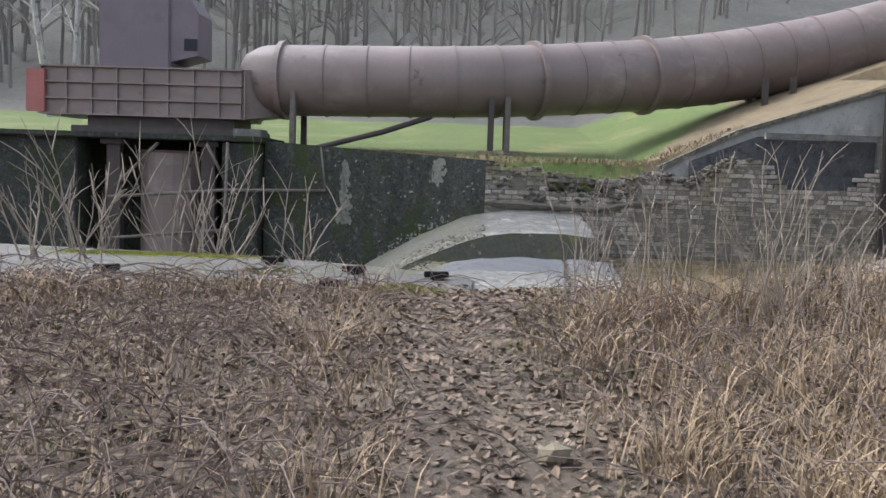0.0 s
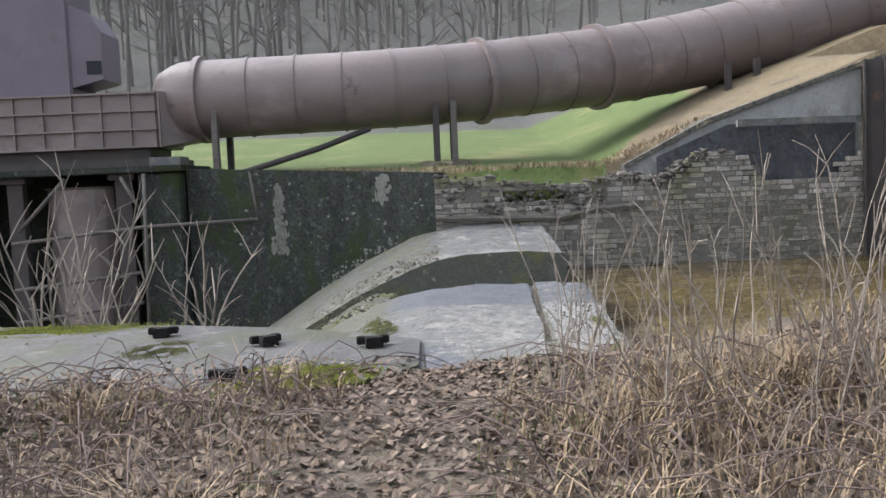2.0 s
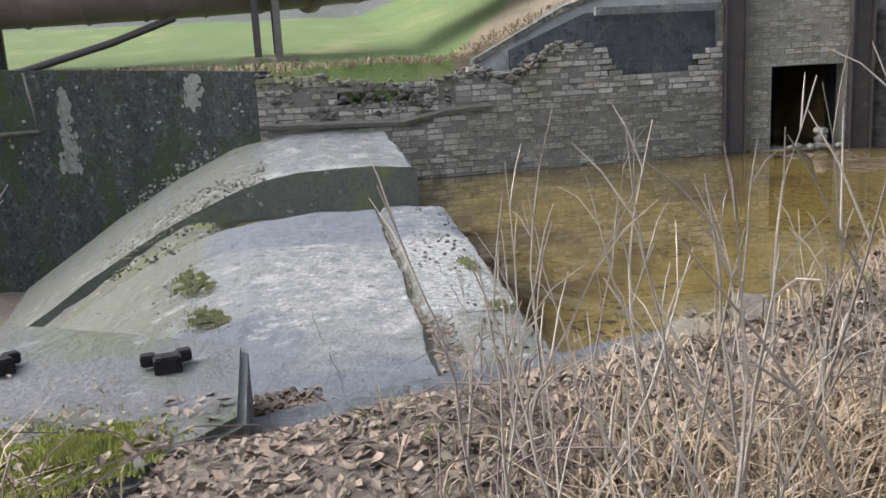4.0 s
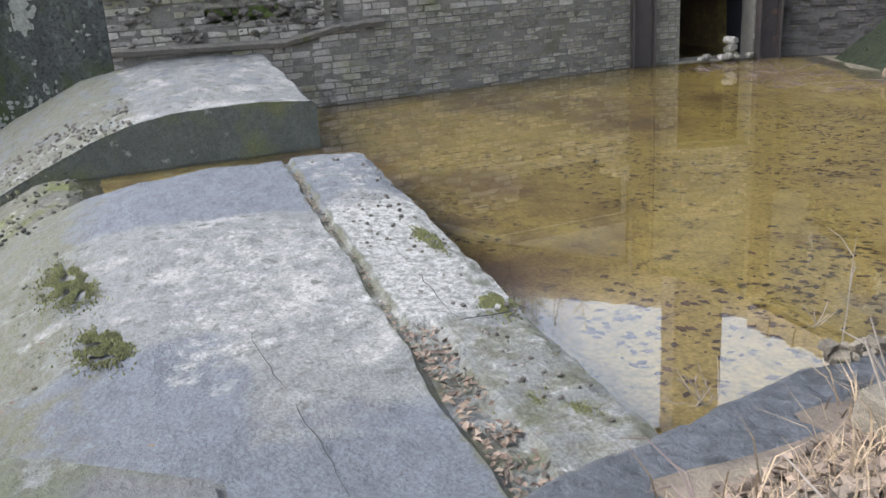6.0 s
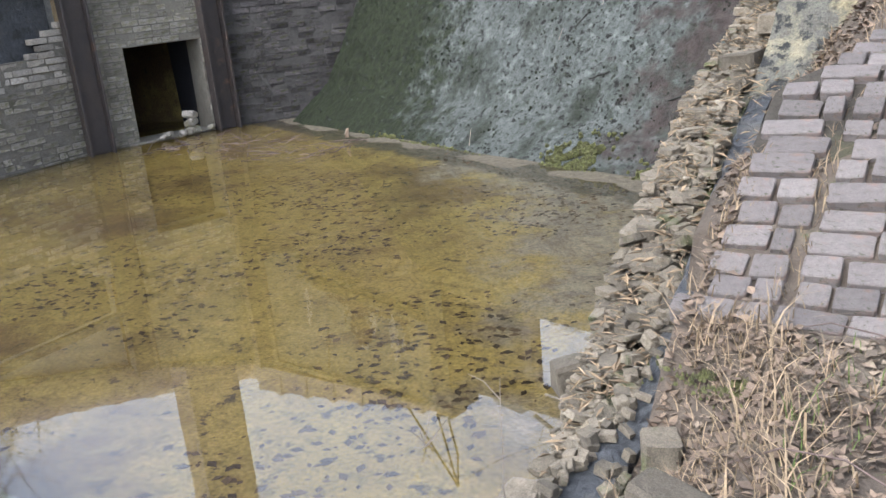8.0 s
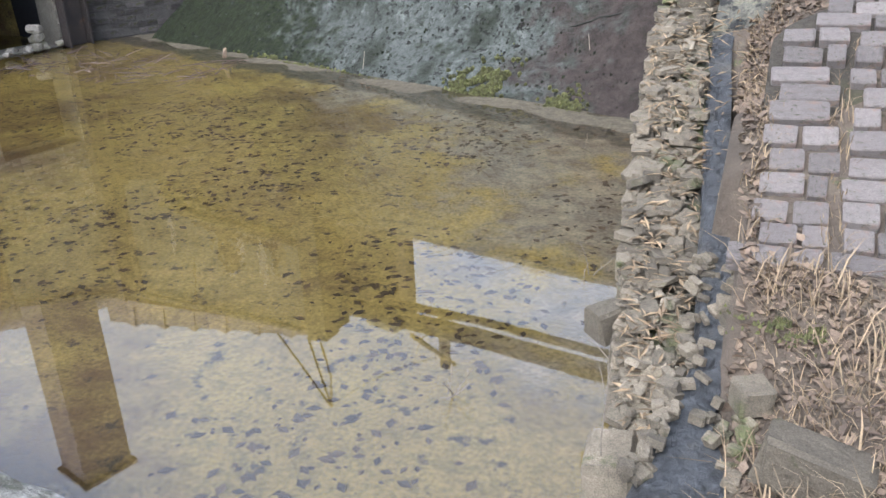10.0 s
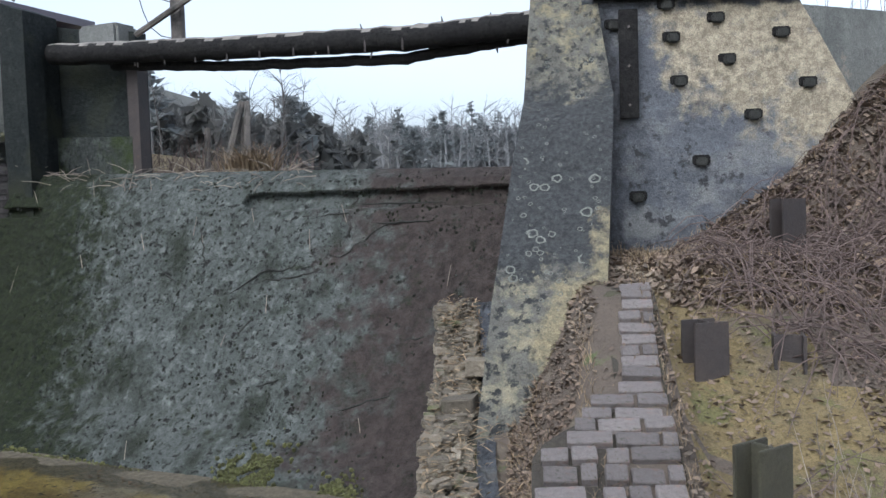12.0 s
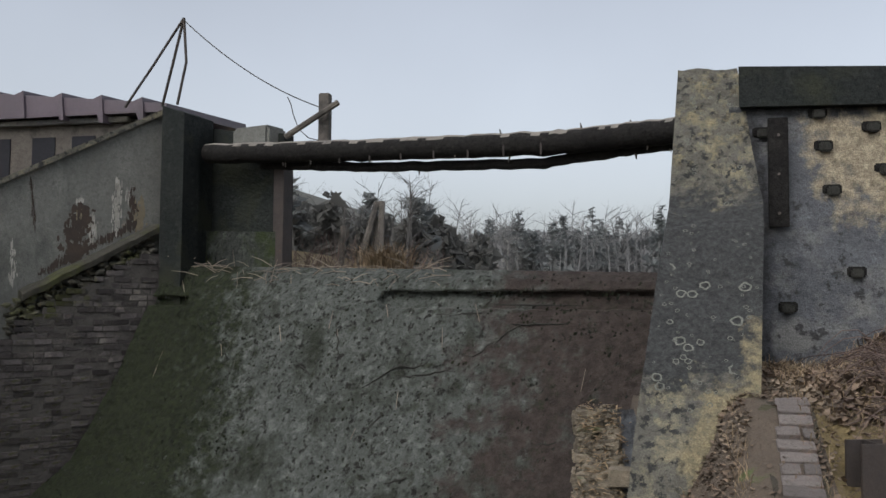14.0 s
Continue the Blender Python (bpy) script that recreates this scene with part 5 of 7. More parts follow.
for (y, zb, back) in ((-5.15, 1.95, 0), (-0.55, 1.95, 0.3), (-0.9, 1.95, 0.27), (5.4, 2.75, 1.9), (6.1, 2.95, 2.1)):
    zt = lerp_table(y, ((-5.5, 2.9), (0.57, 2.95), (6.0, 3.75)))
    e = empty("pipe_support", "grey post carrying the penstock on a concrete foot", "post", "posts under the penstock")
    part("post", box_bm(-10.72 - back, -10.56 - back, y - 0.06, y + 0.06, zb - 0.1, zt + 0.25, 0.01), M_WOOD if y in (-5.15, -0.55) else M_RUST, e)
    part("post", box_bm(-11.95 - back, -11.8 - back, y - 0.06, y + 0.06, zb - 0.1, zt + 0.1, 0.01), M_RUST, e)
    if y > -2:
        part("foot", box_bm(-10.95 - back, -10.3 - back, y - 0.3, y + 0.3, zb - 0.35, zb + 0.06, 0.03), M_STONE, e)
vs, fs = tube_data([(-10.4, -4.6, 1.95), (-10.7, -3.2, 2.35), (-11.0, -2.2, 2.72)], 0.06, 10)
tagged(mesh_from("drain_pipe", vs, fs, M_RUST), "thin dark drain pipe under the penstock", "pipe")

# ---- right wing wall: inclined pier ----
def ruled(name, left, right, thick, material, label, n=90, wob=0.03):
    """Inclined slab between two edge lines (lists of 3D points), pushed along thick."""
    vs, fs, dark, cream = [], [], [], []
    L, R = [Vector(p) for p in left], [Vector(p) for p in right]

    def along(pts, t):
        t *= len(pts) - 1
        i = min(int(t), len(pts) - 2)
        return pts[i].lerp(pts[i + 1], t - i)
    m = 34
    th = Vector(thick)
    for i in range(n + 1):
        a, b = along(L, i / n), along(R, i / n)
        row = []
        for k in range(m + 1):
            p = a.lerp(b, k / m)
            w = wob * noise.noise((p.x * 3, p.y * 3, p.z * 3)) + 0.35 * wob * noise.noise((p.x * 14, p.y * 14, p.z * 14))
            row.append(p + Vector((0, -w, w)))
            dark.append(0.72 * smooth01((p.z - 2.0) / 0.5) * (1 - smooth01((p.z - 3.3) / 0.9)) + 0.2)
            cream.append(max(0.85 * smooth01((2.45 - p.z) / 0.5) * smooth01((k / m - 0.25) / 0.4), 0.6 * smooth01((k / m - 0.7) / 0.2) * smooth01((2.9 - p.z) / 0.4), 0.35 * smooth01((p.z - 3.6) / 0.6)))
        row += [b + th, a + th]
        dark += [0.3, 0.3]
        cream += [0.0, 0.0]
        vs += row
    c = m + 3
    for i in range(n):
        for k in range(c):
            p, q = i * c + k, i * c + (k + 1) % c
            fs.append((p, q, q + c, p + c))
    fs += [tuple(range(c))[::-1], tuple(range(n * c, n * c + c))]
    ob = mesh_from(name, vs, fs, material)
    set_zone(ob, "dark", dark)
    set_zone(ob, "cream", cream)
    return tagged(ob, label, "pier", kind="structure")


ruled("pier_wing_wall", [(0.55, 3.75, 0.55), (0.72, 5.1, 2.05), (0.93, 6.30, 3.42), (0.97, 6.6, 3.62), (1.08, 7.35, 5.05)],
      [(1.10, 3.85, 0.70), (1.55, 5.1, 2.05), (1.72, 6.25, 3.45), (1.75, 6.6, 3.68), (1.62, 7.3, 5.03)], (0.12, 2.2, -1.6), M_PIER, "inclined lichen-spotted concrete wing wall beside the spillway")
bm = prism_bm([(1.08, 7.4, -0.3), (1.62, 7.4, -0.3), (1.62, 7.4, 5.03), (1.08, 7.4, 5.05)], (0.35, 1.6, 0))
tagged(part("pier_body", bm, M_PIER), "upright concrete pier at the end of the dam", "pier", kind="structure")
bm = prism_bm([(0.35, 4.1, -0.4), (1.3, 4.1, -0.4), (1.75, 7.4, -0.4), (1.1, 7.4, -0.4)], (0, 0, 1.35))
tagged(part("pier_foot", bm, M_PIER), "concrete footing of the wing wall", "footing", kind="structure")

# lichen rosettes on the wing wall
rng = random.Random(17)
lich = Bag()
PL = [(0.42, 4.05, 1.0), (0.72, 5.1, 2.05), (0.93, 6.30, 3.42), (1.08, 7.35, 5.05)]
PR = [(1.35, 4.15, 1.55), (1.55, 5.1, 2.05), (1.72, 6.25, 3.45), (1.62, 7.3, 5.03)]
for i in range(150):
    t = rng.uniform(0.9, 2.9) if i > 15 else rng.uniform(1.1, 1.75)
    k = rng.uniform(0.05, 0.95)
    j = min(int(t), 2)
    a = Vector(PL[j]).lerp(Vector(PL[j + 1]), t - j)
    b = Vector(PR[j]).lerp(Vector(PR[j + 1]), t - j)
    p = a.lerp(b, k)
    nrm = (b - a).cross(Vector(PL[j + 1]) - Vector(PL[j])).normalized()
    if nrm.y > 0:
        nrm = -nrm
    ux = (b - a).normalized()
    uy = nrm.cross(ux)
    r = rng.uniform(0.007, 0.022) if i > 15 else rng.uniform(0.022, 0.052)
    ring = []
    m = 14
    for q in range(m):
        an = 2 * math.pi * q / m
        rr = r * rng.uniform(0.8, 1.15)
        for f in (1.0, 0.66):
            ring.append(p + nrm * 0.014 + ux * rr * f * math.cos(an) + uy * rr * f * math.sin(an))
    lich.add(ring, [(2 * q, 2 * ((q + 1) % m), 2 * ((q + 1) % m) + 1, 2 * q + 1) for q in range(m)])
tagged(lich.out("lichen", M_LICHEN), "pale ring-shaped lichen rosettes on concrete", "lichen", kind="stuff")

# ---- abutment wall with anchor holes ----
av, af, zc, zs = [], [], [], []
NX, NZ = 56, 60
for i in range(NX + 1):
    x = 1.52 + 2.78 * i / NX
    zt = lerp_table(x, ((1.55, 4.60), (3.42, 4.56), (3.62, 4.2), (4.3, 2.8)))
    for j in range(NZ + 1):
        z = 1.2 + (zt - 1.2) * j / NZ
        y = 6.85 + 0.06 * (z - 1.2) + 0.02 * noise.noise((x * 2, z * 2, 5)) + 0.008 * noise.noise((x * 9, z * 9, 2)) + 0.03 * max(0.0, noise.noise((x * 5, z * 5, 8)) - 0.35)
        av.append((x, y, z))
        zc.append(0.76 * smooth01((z - 3.0 + 0.55 * (x - 2.5)) / 1.2) * smooth01((x - 1.9) / 0.5))
        # edge_dark: stronger towards the pier side and near the wall top
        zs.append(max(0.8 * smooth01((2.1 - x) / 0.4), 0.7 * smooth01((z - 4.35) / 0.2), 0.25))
    av.append((x + 0.2, 7.9, zt))
    zc.append(0.0)
    zs.append(0.4)
for i in range(NX):
    for j in range(NZ + 1):
        a = i * (NZ + 2) + j
        af.append((a, a + NZ + 2, a + NZ + 3, a + 1))
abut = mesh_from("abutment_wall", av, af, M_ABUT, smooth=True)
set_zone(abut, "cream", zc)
set_zone(abut, "edge_dark", zs)
tagged(abut, "stained cream and grey concrete abutment wall with sockets", "wall", kind="structure")
bm = prism_bm([(1.60, 6.95, 4.58), (3.42, 6.95, 4.54), (3.44, 6.95, 4.86), (1.60, 6.95, 4.95)], (0.2, 0.9, 0))
tagged(part("capping_beam", bm, M_GATE), "black tarred capping beam along the abutment top", "beam", kind="structure")
bm = prism_bm([(3.5, 7.2, 2.5), (3.55, 7.3, 4.5), (7.5, 9.2, 4.4), (7.5, 9.2, 2.5)], (0.3, 0.8, 0))
tagged(part("abutment_return", bm, M_WALLC), "grey concrete return wall of the abutment", "wall", kind="structure")
for (x, z) in ((1.80, 4.36), (2.28, 4.52), (2.72, 4.38), (2.32, 4.22), (3.29, 4.22), (2.81, 4.0), (2.38, 3.82), (3.51, 3.76), (3.03, 3.49), (2.56, 3.09), (1.99, 2.78)):
    y = 6.85 + (z - 1.2) / 3.4 * 0.2
    e = empty("anchor_socket", "rusted iron socket stub set in the abutment wall", "socket", "sockets in the abutment wall")
    part("plate", place_bm(box_bm(-0.080, 0.080, -0.02, 0.03, -0.05, 0.04, 0.012), (x, y, z), 0), M_LOG_D, e)
    part("stub", place_bm(box_bm(-0.045, 0.055, -0.06, 0.0, -0.065, 0.02, 0.014), (x, y, z), random.Random(x).uniform(-15, 15)), M_CRACK, e)
e = empty("steel_plate", "upright black steel plate bolted to the abutment wall", "plate")
part("plate", box_bm(1.84, 2.01, 6.90, 6.96, 3.48, 4.46, 0.006), M_LOG_D, e)
for z in (3.6, 3.95, 4.3):
    vs, fs = tube_data([(1.925, 6.905, z), (1.925, 6.875, z)], 0.012, 8)
    mesh_from("bolt", vs, fs, M_WOOD, e)

# ---- gate panel, left pier and log beams ----
HEAD = [pl := empty("gate_pier_column", "dark concrete column at the end of the wing wall", "column", kind="structure")]
part("column", prism_bm([(-5.95, 9.85, 1.8), (-5.62, 9.75, 1.8), (-5.62, 9.75, 5.45), (-5.95, 9.85, 5.58)], (0.15, 0.7, 0)), M_GATE, pl)
part("slot", prism_bm([(-5.63, 9.71, 1.8), (-5.50, 9.67, 1.8), (-5.50, 9.67, 5.42), (-5.63, 9.71, 5.46)], (0.06, 0.35, 0)), M_GATE, pl, "dark steel-lined gate slot")
gp = empty("sluice_gate", "dark closed timber and steel sluice gate panel", "gate")
HEAD.append(gp)
part("panel", prism_bm([(-5.55, 9.97, 3.2), (-3.95, 9.55, 3.2), (-3.95, 9.55, 5.05), (-4.5, 9.70, 5.10), (-5.55, 9.97, 5.3)], (0.06, 0.2, 0)), M_GATE, gp)
part("sill_block", prism_bm([(-5.36, 9.80, 3.2), (-3.98, 9.40, 3.2), (-3.98, 9.40, 3.72), (-5.36, 9.80, 3.78)], (0.05, 0.2, 0)), M_CONC_D, gp)
part("edge_post", prism_bm([(-4.02, 9.42, 3.2), (-3.86, 9.37, 3.2), (-3.86, 9.37, 4.65), (-4.02, 9.42, 4.65)], (0.05, 0.18, 0)), M_RUST, gp)
part("top_block", place_bm(box_bm(-0.32, 0.32, -0.2, 0.2, 0, 0.3, 0.04), (-4.35, 9.65, 4.85), -17), M_WALLC, gp)


def log(name, pts, r, label, seed, worn=0.0):
    r_ = random.Random(seed)
    out, rad = [], []
    P = [Vector(p) for p in pts]
    n = 60
    for i in range(n + 1):
        t = i / n * (len(P) - 1)
        k = min(int(t), len(P) - 2)
        p = P[k].lerp(P[k + 1], t - k)
        p += Vector((0, 0, 0.02 * noise.noise((i * 0.5, seed, 0))))
        out.append(p)
        rad.append(r * (1 + 0.10 * noise.noise((i * 0.7, seed, 3))))
    e = empty(name, label, "log", "logs across the dam")
    HEAD.append(e)
    vs, fs = tube_data(out, rad, 20)
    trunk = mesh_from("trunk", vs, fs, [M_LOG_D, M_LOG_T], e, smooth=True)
    # upward faces pale worn wood; the rest painted near-black for the shaded underside
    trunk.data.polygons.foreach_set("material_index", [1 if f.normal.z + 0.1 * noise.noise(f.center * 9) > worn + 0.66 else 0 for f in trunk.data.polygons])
    for i in range(7):
        p = out[r_.randrange(2, n - 2)]
        d = Vector((r_.uniform(-.3, .3), r_.uniform(-.6, .1), r_.choice((-1, 1)) * r_.uniform(.5, 1))).normalized()
        vs, fs = tube_data([p + d * r * 0.6, p + d * (r + r_.uniform(0.03, 0.09))], [0.018, 0.006], 5)
        mesh_from("branch_stub", vs, fs, M_WOOD, e)


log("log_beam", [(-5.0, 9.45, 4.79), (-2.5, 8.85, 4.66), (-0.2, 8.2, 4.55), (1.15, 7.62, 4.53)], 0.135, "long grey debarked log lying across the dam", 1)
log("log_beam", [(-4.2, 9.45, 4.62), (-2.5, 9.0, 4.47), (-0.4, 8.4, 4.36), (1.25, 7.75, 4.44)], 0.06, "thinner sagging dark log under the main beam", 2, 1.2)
for i in range(9):
    t = 0.2 + 0.07 * i
    p = Vector((-5.0, 9.5, 4.70)).lerp(Vector((1.15, 7.66, 4.45)), t)
    vs, fs = tube_data([p + Vector((0, 0, 0.03)), p - Vector((0, 0, 0.10))], 0.012, 5)
    HEAD.append(tagged(mesh_from("log_peg", vs, fs, M_RUST), "short rusty iron peg between the logs", "peg", "pegs of the log beam"))

post = empty("wooden_post", "weathered wooden post with a crossed slanting brace", "post")
part("shaft", box_bm(-3.55, -3.40, 9.75, 9.88, 4.6, 5.62, 0.012), M_WOOD, post)
vs, fs = tube_data([(-3.98, 9.66, 5.02), (-3.23, 9.66, 5.46)], 0.04, 6)
mesh_from("brace", vs, fs, M_WOOD, post)
tri = empty("wire_tripod", "thin rusty steel tripod mast on the pier top", "mast")
apex = Vector((-5.62, 9.8, 6.78))
for q, bend in (((-6.65, 10.0, 5.62), 0), ((-6.05, 10.0, 5.6), 0), ((-5.72, 9.85, 5.58), 0.09)):
    q = Vector(q)
    mid = apex.lerp(q, 0.5) + Vector((bend, 0, 0))
    vs, fs = tube_data([apex + Vector((0, 0, 0.03)), mid, q], 0.020, 6)
    mesh_from("leg", vs, fs, M_RUST, tri)
wire_pts = []
for i in range(15):
    t = i / 14
    p = apex.lerp(Vector((-3.5, 9.8, 5.42)), t)
    p.z -= 0.30 * 4 * t * (1 - t) * 0.5
    wire_pts.append(p)
vs, fs = tube_data(wire_pts, 0.008, 5)
HEAD.append(tagged(mesh_from("wire", vs, fs, M_WIRE), "slack dark wire from tripod to post", "wire"))
vs, fs = tube_data([(-4.02, 9.8, 5.6), (-3.97, 9.8, 5.5), (-3.93, 9.8, 5.35), (-3.85, 9.8, 5.15), (-3.7, 9.8, 5.02), (-3.5, 9.8, 4.97)], 0.007, 5)
HEAD.append(tagged(mesh_from("loose_wire", vs, fs, M_WIRE), "loose dangling end of dark wire", "wire"))

# sheet-metal hut behind the coping
hut = empty("sheet_metal_hut", "dark purple corrugated sheet-metal roof of a low hut", "hut")
part("wall", box_bm(-9.6, -6.9, 10.4, 12.6, 3.2, 5.6, 0.02), M_WOOD, hut)
part("fascia", box_bm(-9.7, -6.8, 10.3, 10.4, 5.48, 5.56, 0.01), M_CONC, hut)
bm = prism_bm([(-10.5, 10.2, 5.58), (-6.1, 10.2, 5.58), (-6.1, 10.2, 5.70), (-10.5, 10.2, 6.12)], (0, 2.6, 0.2))
roof = part("roof", bm, M_PURPLE, hut)
for i in range(6):
    x = -9.9 + i * 0.68
    z = 6.06 - (x + 10.5) * 0.095
    bm = prism_bm([(x, 10.16, z - 0.3), (x + 0.06, 10.16, z - 0.3), (x + 0.02, 10.16, z + 0.12), (x - 0.14, 10.16, z + 0.06)], (0, 2.6, 0.2))
    part("roof_rib", bm, M_PURPLE, roof)
# black panes stand for the unlit inside of the hut
for x in (-9.1, -8.3, -7.6):
    part("window", box_bm(x - 0.2, x + 0.2, 10.38, 10.42, 4.7, 5.3), M_BLACK, hut)
# guessed tower, out of view; added to give the pond's dark reflected band
band_tower = empty("reflection_tower", "tall unseen sheet-steel block added for its dark reflection in the pond", "tower")
part("tower_body", place_bm(box_bm(-0.33, 0.55, -0.5, 0.3, 3.3, 7.3, 0.02), tuple(Vector((*WB, 0)) + gd * 1.2 - gn * 0.9), ga), M_PURPLE, band_tower)
part("tower_cap", place_bm(box_bm(-0.40, 0.62, -0.57, 0.37, 7.3, 7.38, 0.01), tuple(Vector((*WB, 0)) + gd * 1.2 - gn * 0.9), ga), M_PURPLE, band_tower)

# remains of a timber frame and debris on the crest
for (a, b) in (((-3.75, 12.9, 3.1), (-3.72, 12.95, 4.25)), ((-4.35, 12.9, 3.1), (-4.3, 12.9, 4.1)), ((-4.0, 12.6, 3.1), (-3.7, 12.9, 4.5)), ((-3.55, 12.6, 3.1), (-3.62, 12.9, 4.5))):
    vs, fs = tube_data([a, b], 0.055, 6)
    HEAD.append(tagged(mesh_from("timber_post", vs, fs, M_WOOD), "leaning weathered timber post behind the crest", "post", "timber posts behind the crest"))
HEAD += [post, tri, hut]
rng = random.Random(41)
deb = Bag()
for i in range(90):
    k, s = rng.uniform(0.02, 0.62), rng.uniform(0.88, 1.0)
    p = spill_point(k, s) + Vector((0, 0, 0.02))
    d = Vector((rng.uniform(-1, 1), rng.uniform(-.2, .3), rng.uniform(-0.05, 0.35))).normalized() * rng.uniform(0.1, 0.45)
    deb.add(*tube_data([p, p + d * .5 + Vector((0, 0, 0.02)), p + d], [0.006, 0.005, 0.003], 4))
for i in range(16):
    k, s = rng.uniform(0.0, 0.9), rng.uniform(0.05, 0.9)
    p = spill_point(k, s) + Vector((0, -0.02, 0))
    d = Vector((rng.uniform(-.4, .4), -0.15, -1)).normalized() * rng.uniform(0.1, 0.5)
    deb.add(*tube_data([p - d * .4, p, p + d * .5], [0.003, 0.005, 0.003], 4))
chips = Bag()
for i in range(4200):
    k, s = rng.uniform(0.0, 0.97), rng.uniform(0.03, 0.97)
    if noise.noise((k * 6, s * 4, 14)) + 0.5 * noise.noise((k * 20, s * 14, 3)) + rng.uniform(-0.25, 0.25) < 0.0:
        continue
    p = spill_point(k, s)
    u = (spill_point(k, min(1, s + 0.01)) - p).normalized()
    v = UX
    nn = v.cross(u).normalized()
    if nn.y > 0:
        nn = -nn
    q = rng.uniform(0.006, 0.022)
    p = p + nn * 0.012
    p.y += 0.04 * noise.noise((p.x * 1.2, p.z * 1.2, 4))
    ring = [p + (v * math.cos(c * 1.257) + u * math.sin(c * 1.257) * 1.4) * q * rng.uniform(.6, 1.3) - nn * 0.02 for c in range(5)]
    ring.append(p + nn * q * rng.uniform(0.3, 0.9))
    chips.add(ring, [(c, (c + 1) % 5, 5) for c in range(5)])
tagged(chips.out("spalled_chips", M_SPILL_C, spill), kind="stuff")
tagged(deb.out("driftwood_twigs", M_TWIG), "thin pale driftwood twigs caught on the spillway", "twigs", kind="stuff")
cul_deb = Bag()
for i in range(160):
    x, y = rng.uniform(-8.6, -5.2), rng.uniform(6.9, 8.2)
    p = Vector((x, y, max(bed_height(x, y), -0.02) + 0.015))
    d = Vector((rng.uniform(-1, 1), rng.uniform(-1, 1), rng.uniform(-0.05, 0.15))).normalized() * rng.uniform(0.08, 0.4)
    cul_deb.add(*tube_data([p, p + d * .5 + Vector((0, 0, 0.01)), p + d], [0.006, 0.005, 0.003], 4))
tagged(cul_deb.out("twig_debris", M_TWIG_R), "brown twigs and debris washed up by the culvert", "twigs", kind="stuff")
tagw = mesh_from("paper_scrap", [(-5.55, 8.02, 0.06), (-5.47, 8.0, 0.07), (-5.46, 8.01, 0.20), (-5.52, 8.02, 0.18), (-5.50, 7.97, 0.12)], [(0, 1, 4), (1, 2, 4), (2, 3, 4), (3, 0, 4)], M_LEAF)
tagged(tagw, "crumpled tan scrap caught on a twig", "scrap")

# ---- steel beam stubs standing in the bank ----
def i_beam(p, ang, h, w=0.22, d=0.2, t=0.022, material=None, label="", lean=0):
    e = empty("steel_stub", label, "steel beam", "steel stubs in the bank")
    for (a, b, c, f) in ((-w / 2, w / 2, -d / 2, -d / 2 + t), (-w / 2, w / 2, d / 2 - t, d / 2), (-t / 2, t / 2, -d / 2 + t, d / 2 - t)):
        part("flange" if b == w / 2 else "web", place_bm(box_bm(a, b, c, f, -0.2, h, 0.004), p, ang, lean), material, e)


i_beam((2.07, 2.82, 0.78), 38, 0.85, 0.23, 0.16, material=M_GREENPOST, label="tall algae-green steel beam stub standing in leaves")
i_beam((2.13, 4.55, 1.66), 18, 0.30, 0.24, 0.2, material=M_RUST, label="short dark steel beam stub in yellow moss")
i_beam((2.68, 4.62, 1.78), 80, 0.07, 0.22, 0.2, material=M_RUST, label="low cut-off steel beam stub in yellow moss")
i_beam((3.08, 6.1, 1.95), 30, 0.77, 0.24, 0.16, material=M_RUST, label="upright dark steel beam stub below the abutment")

# ---- brick paving strip ----
pave = empty("brick_paving", "uneven strip of pale paving bricks climbing the bank", "pavement", kind="structure")
shared = []
for v in range(10):
    rr = random.Random(100 + v)
    bm = box_bm(-0.5, 0.5, -0.5, 0.5, -0.5, 0.5)
    for vert in bm.verts:
        vert.co.x *= rr.uniform(0.93, 1.0)
        vert.co.y *= rr.uniform(0.89, 1.0)
        vert.co.z *= rr.uniform(0.8, 1.0)
    bmesh.ops.bevel(bm, geom=bm.edges[:], offset=0.06, segments=1, affect='EDGES')
    me = bpy.data.meshes.new("paver")
    bm.to_mesh(me)
    bm.free()
    me.materials.append(M_PAVER)
    shared.append(me)
bv, bf = [], []
for j in range(33):
    y = 1.98 + 3.1 * j / 32
    for i in range(8):
        x = (1.0 if y < 3.3 else 1.0 + 0.5 * smooth01((y - 3.3) / 0.6)) + (1.79 - (1.0 if y < 3.3 else 1.0 + 0.5 * smooth01((y - 3.3) / 0.6)) + 0.07 * smooth01((y - 3.5) / 1.5)) * i / 7
        bv.append((x, y, bank_height(1.55, y) - 0.002 + 0.006 * noise.noise((x * 9, y * 9, 3))))
        if i and j:
            a = (j - 1) * 8 + i - 1
            bf.append((a, a + 1, a + 9, a + 8))
tagged(mesh_from("paving_bed", bv, bf, M_JOINT, smooth=True), "dark mossy soil bed under the paving bricks", "soil", kind="structure")
rng = random.Random(51)
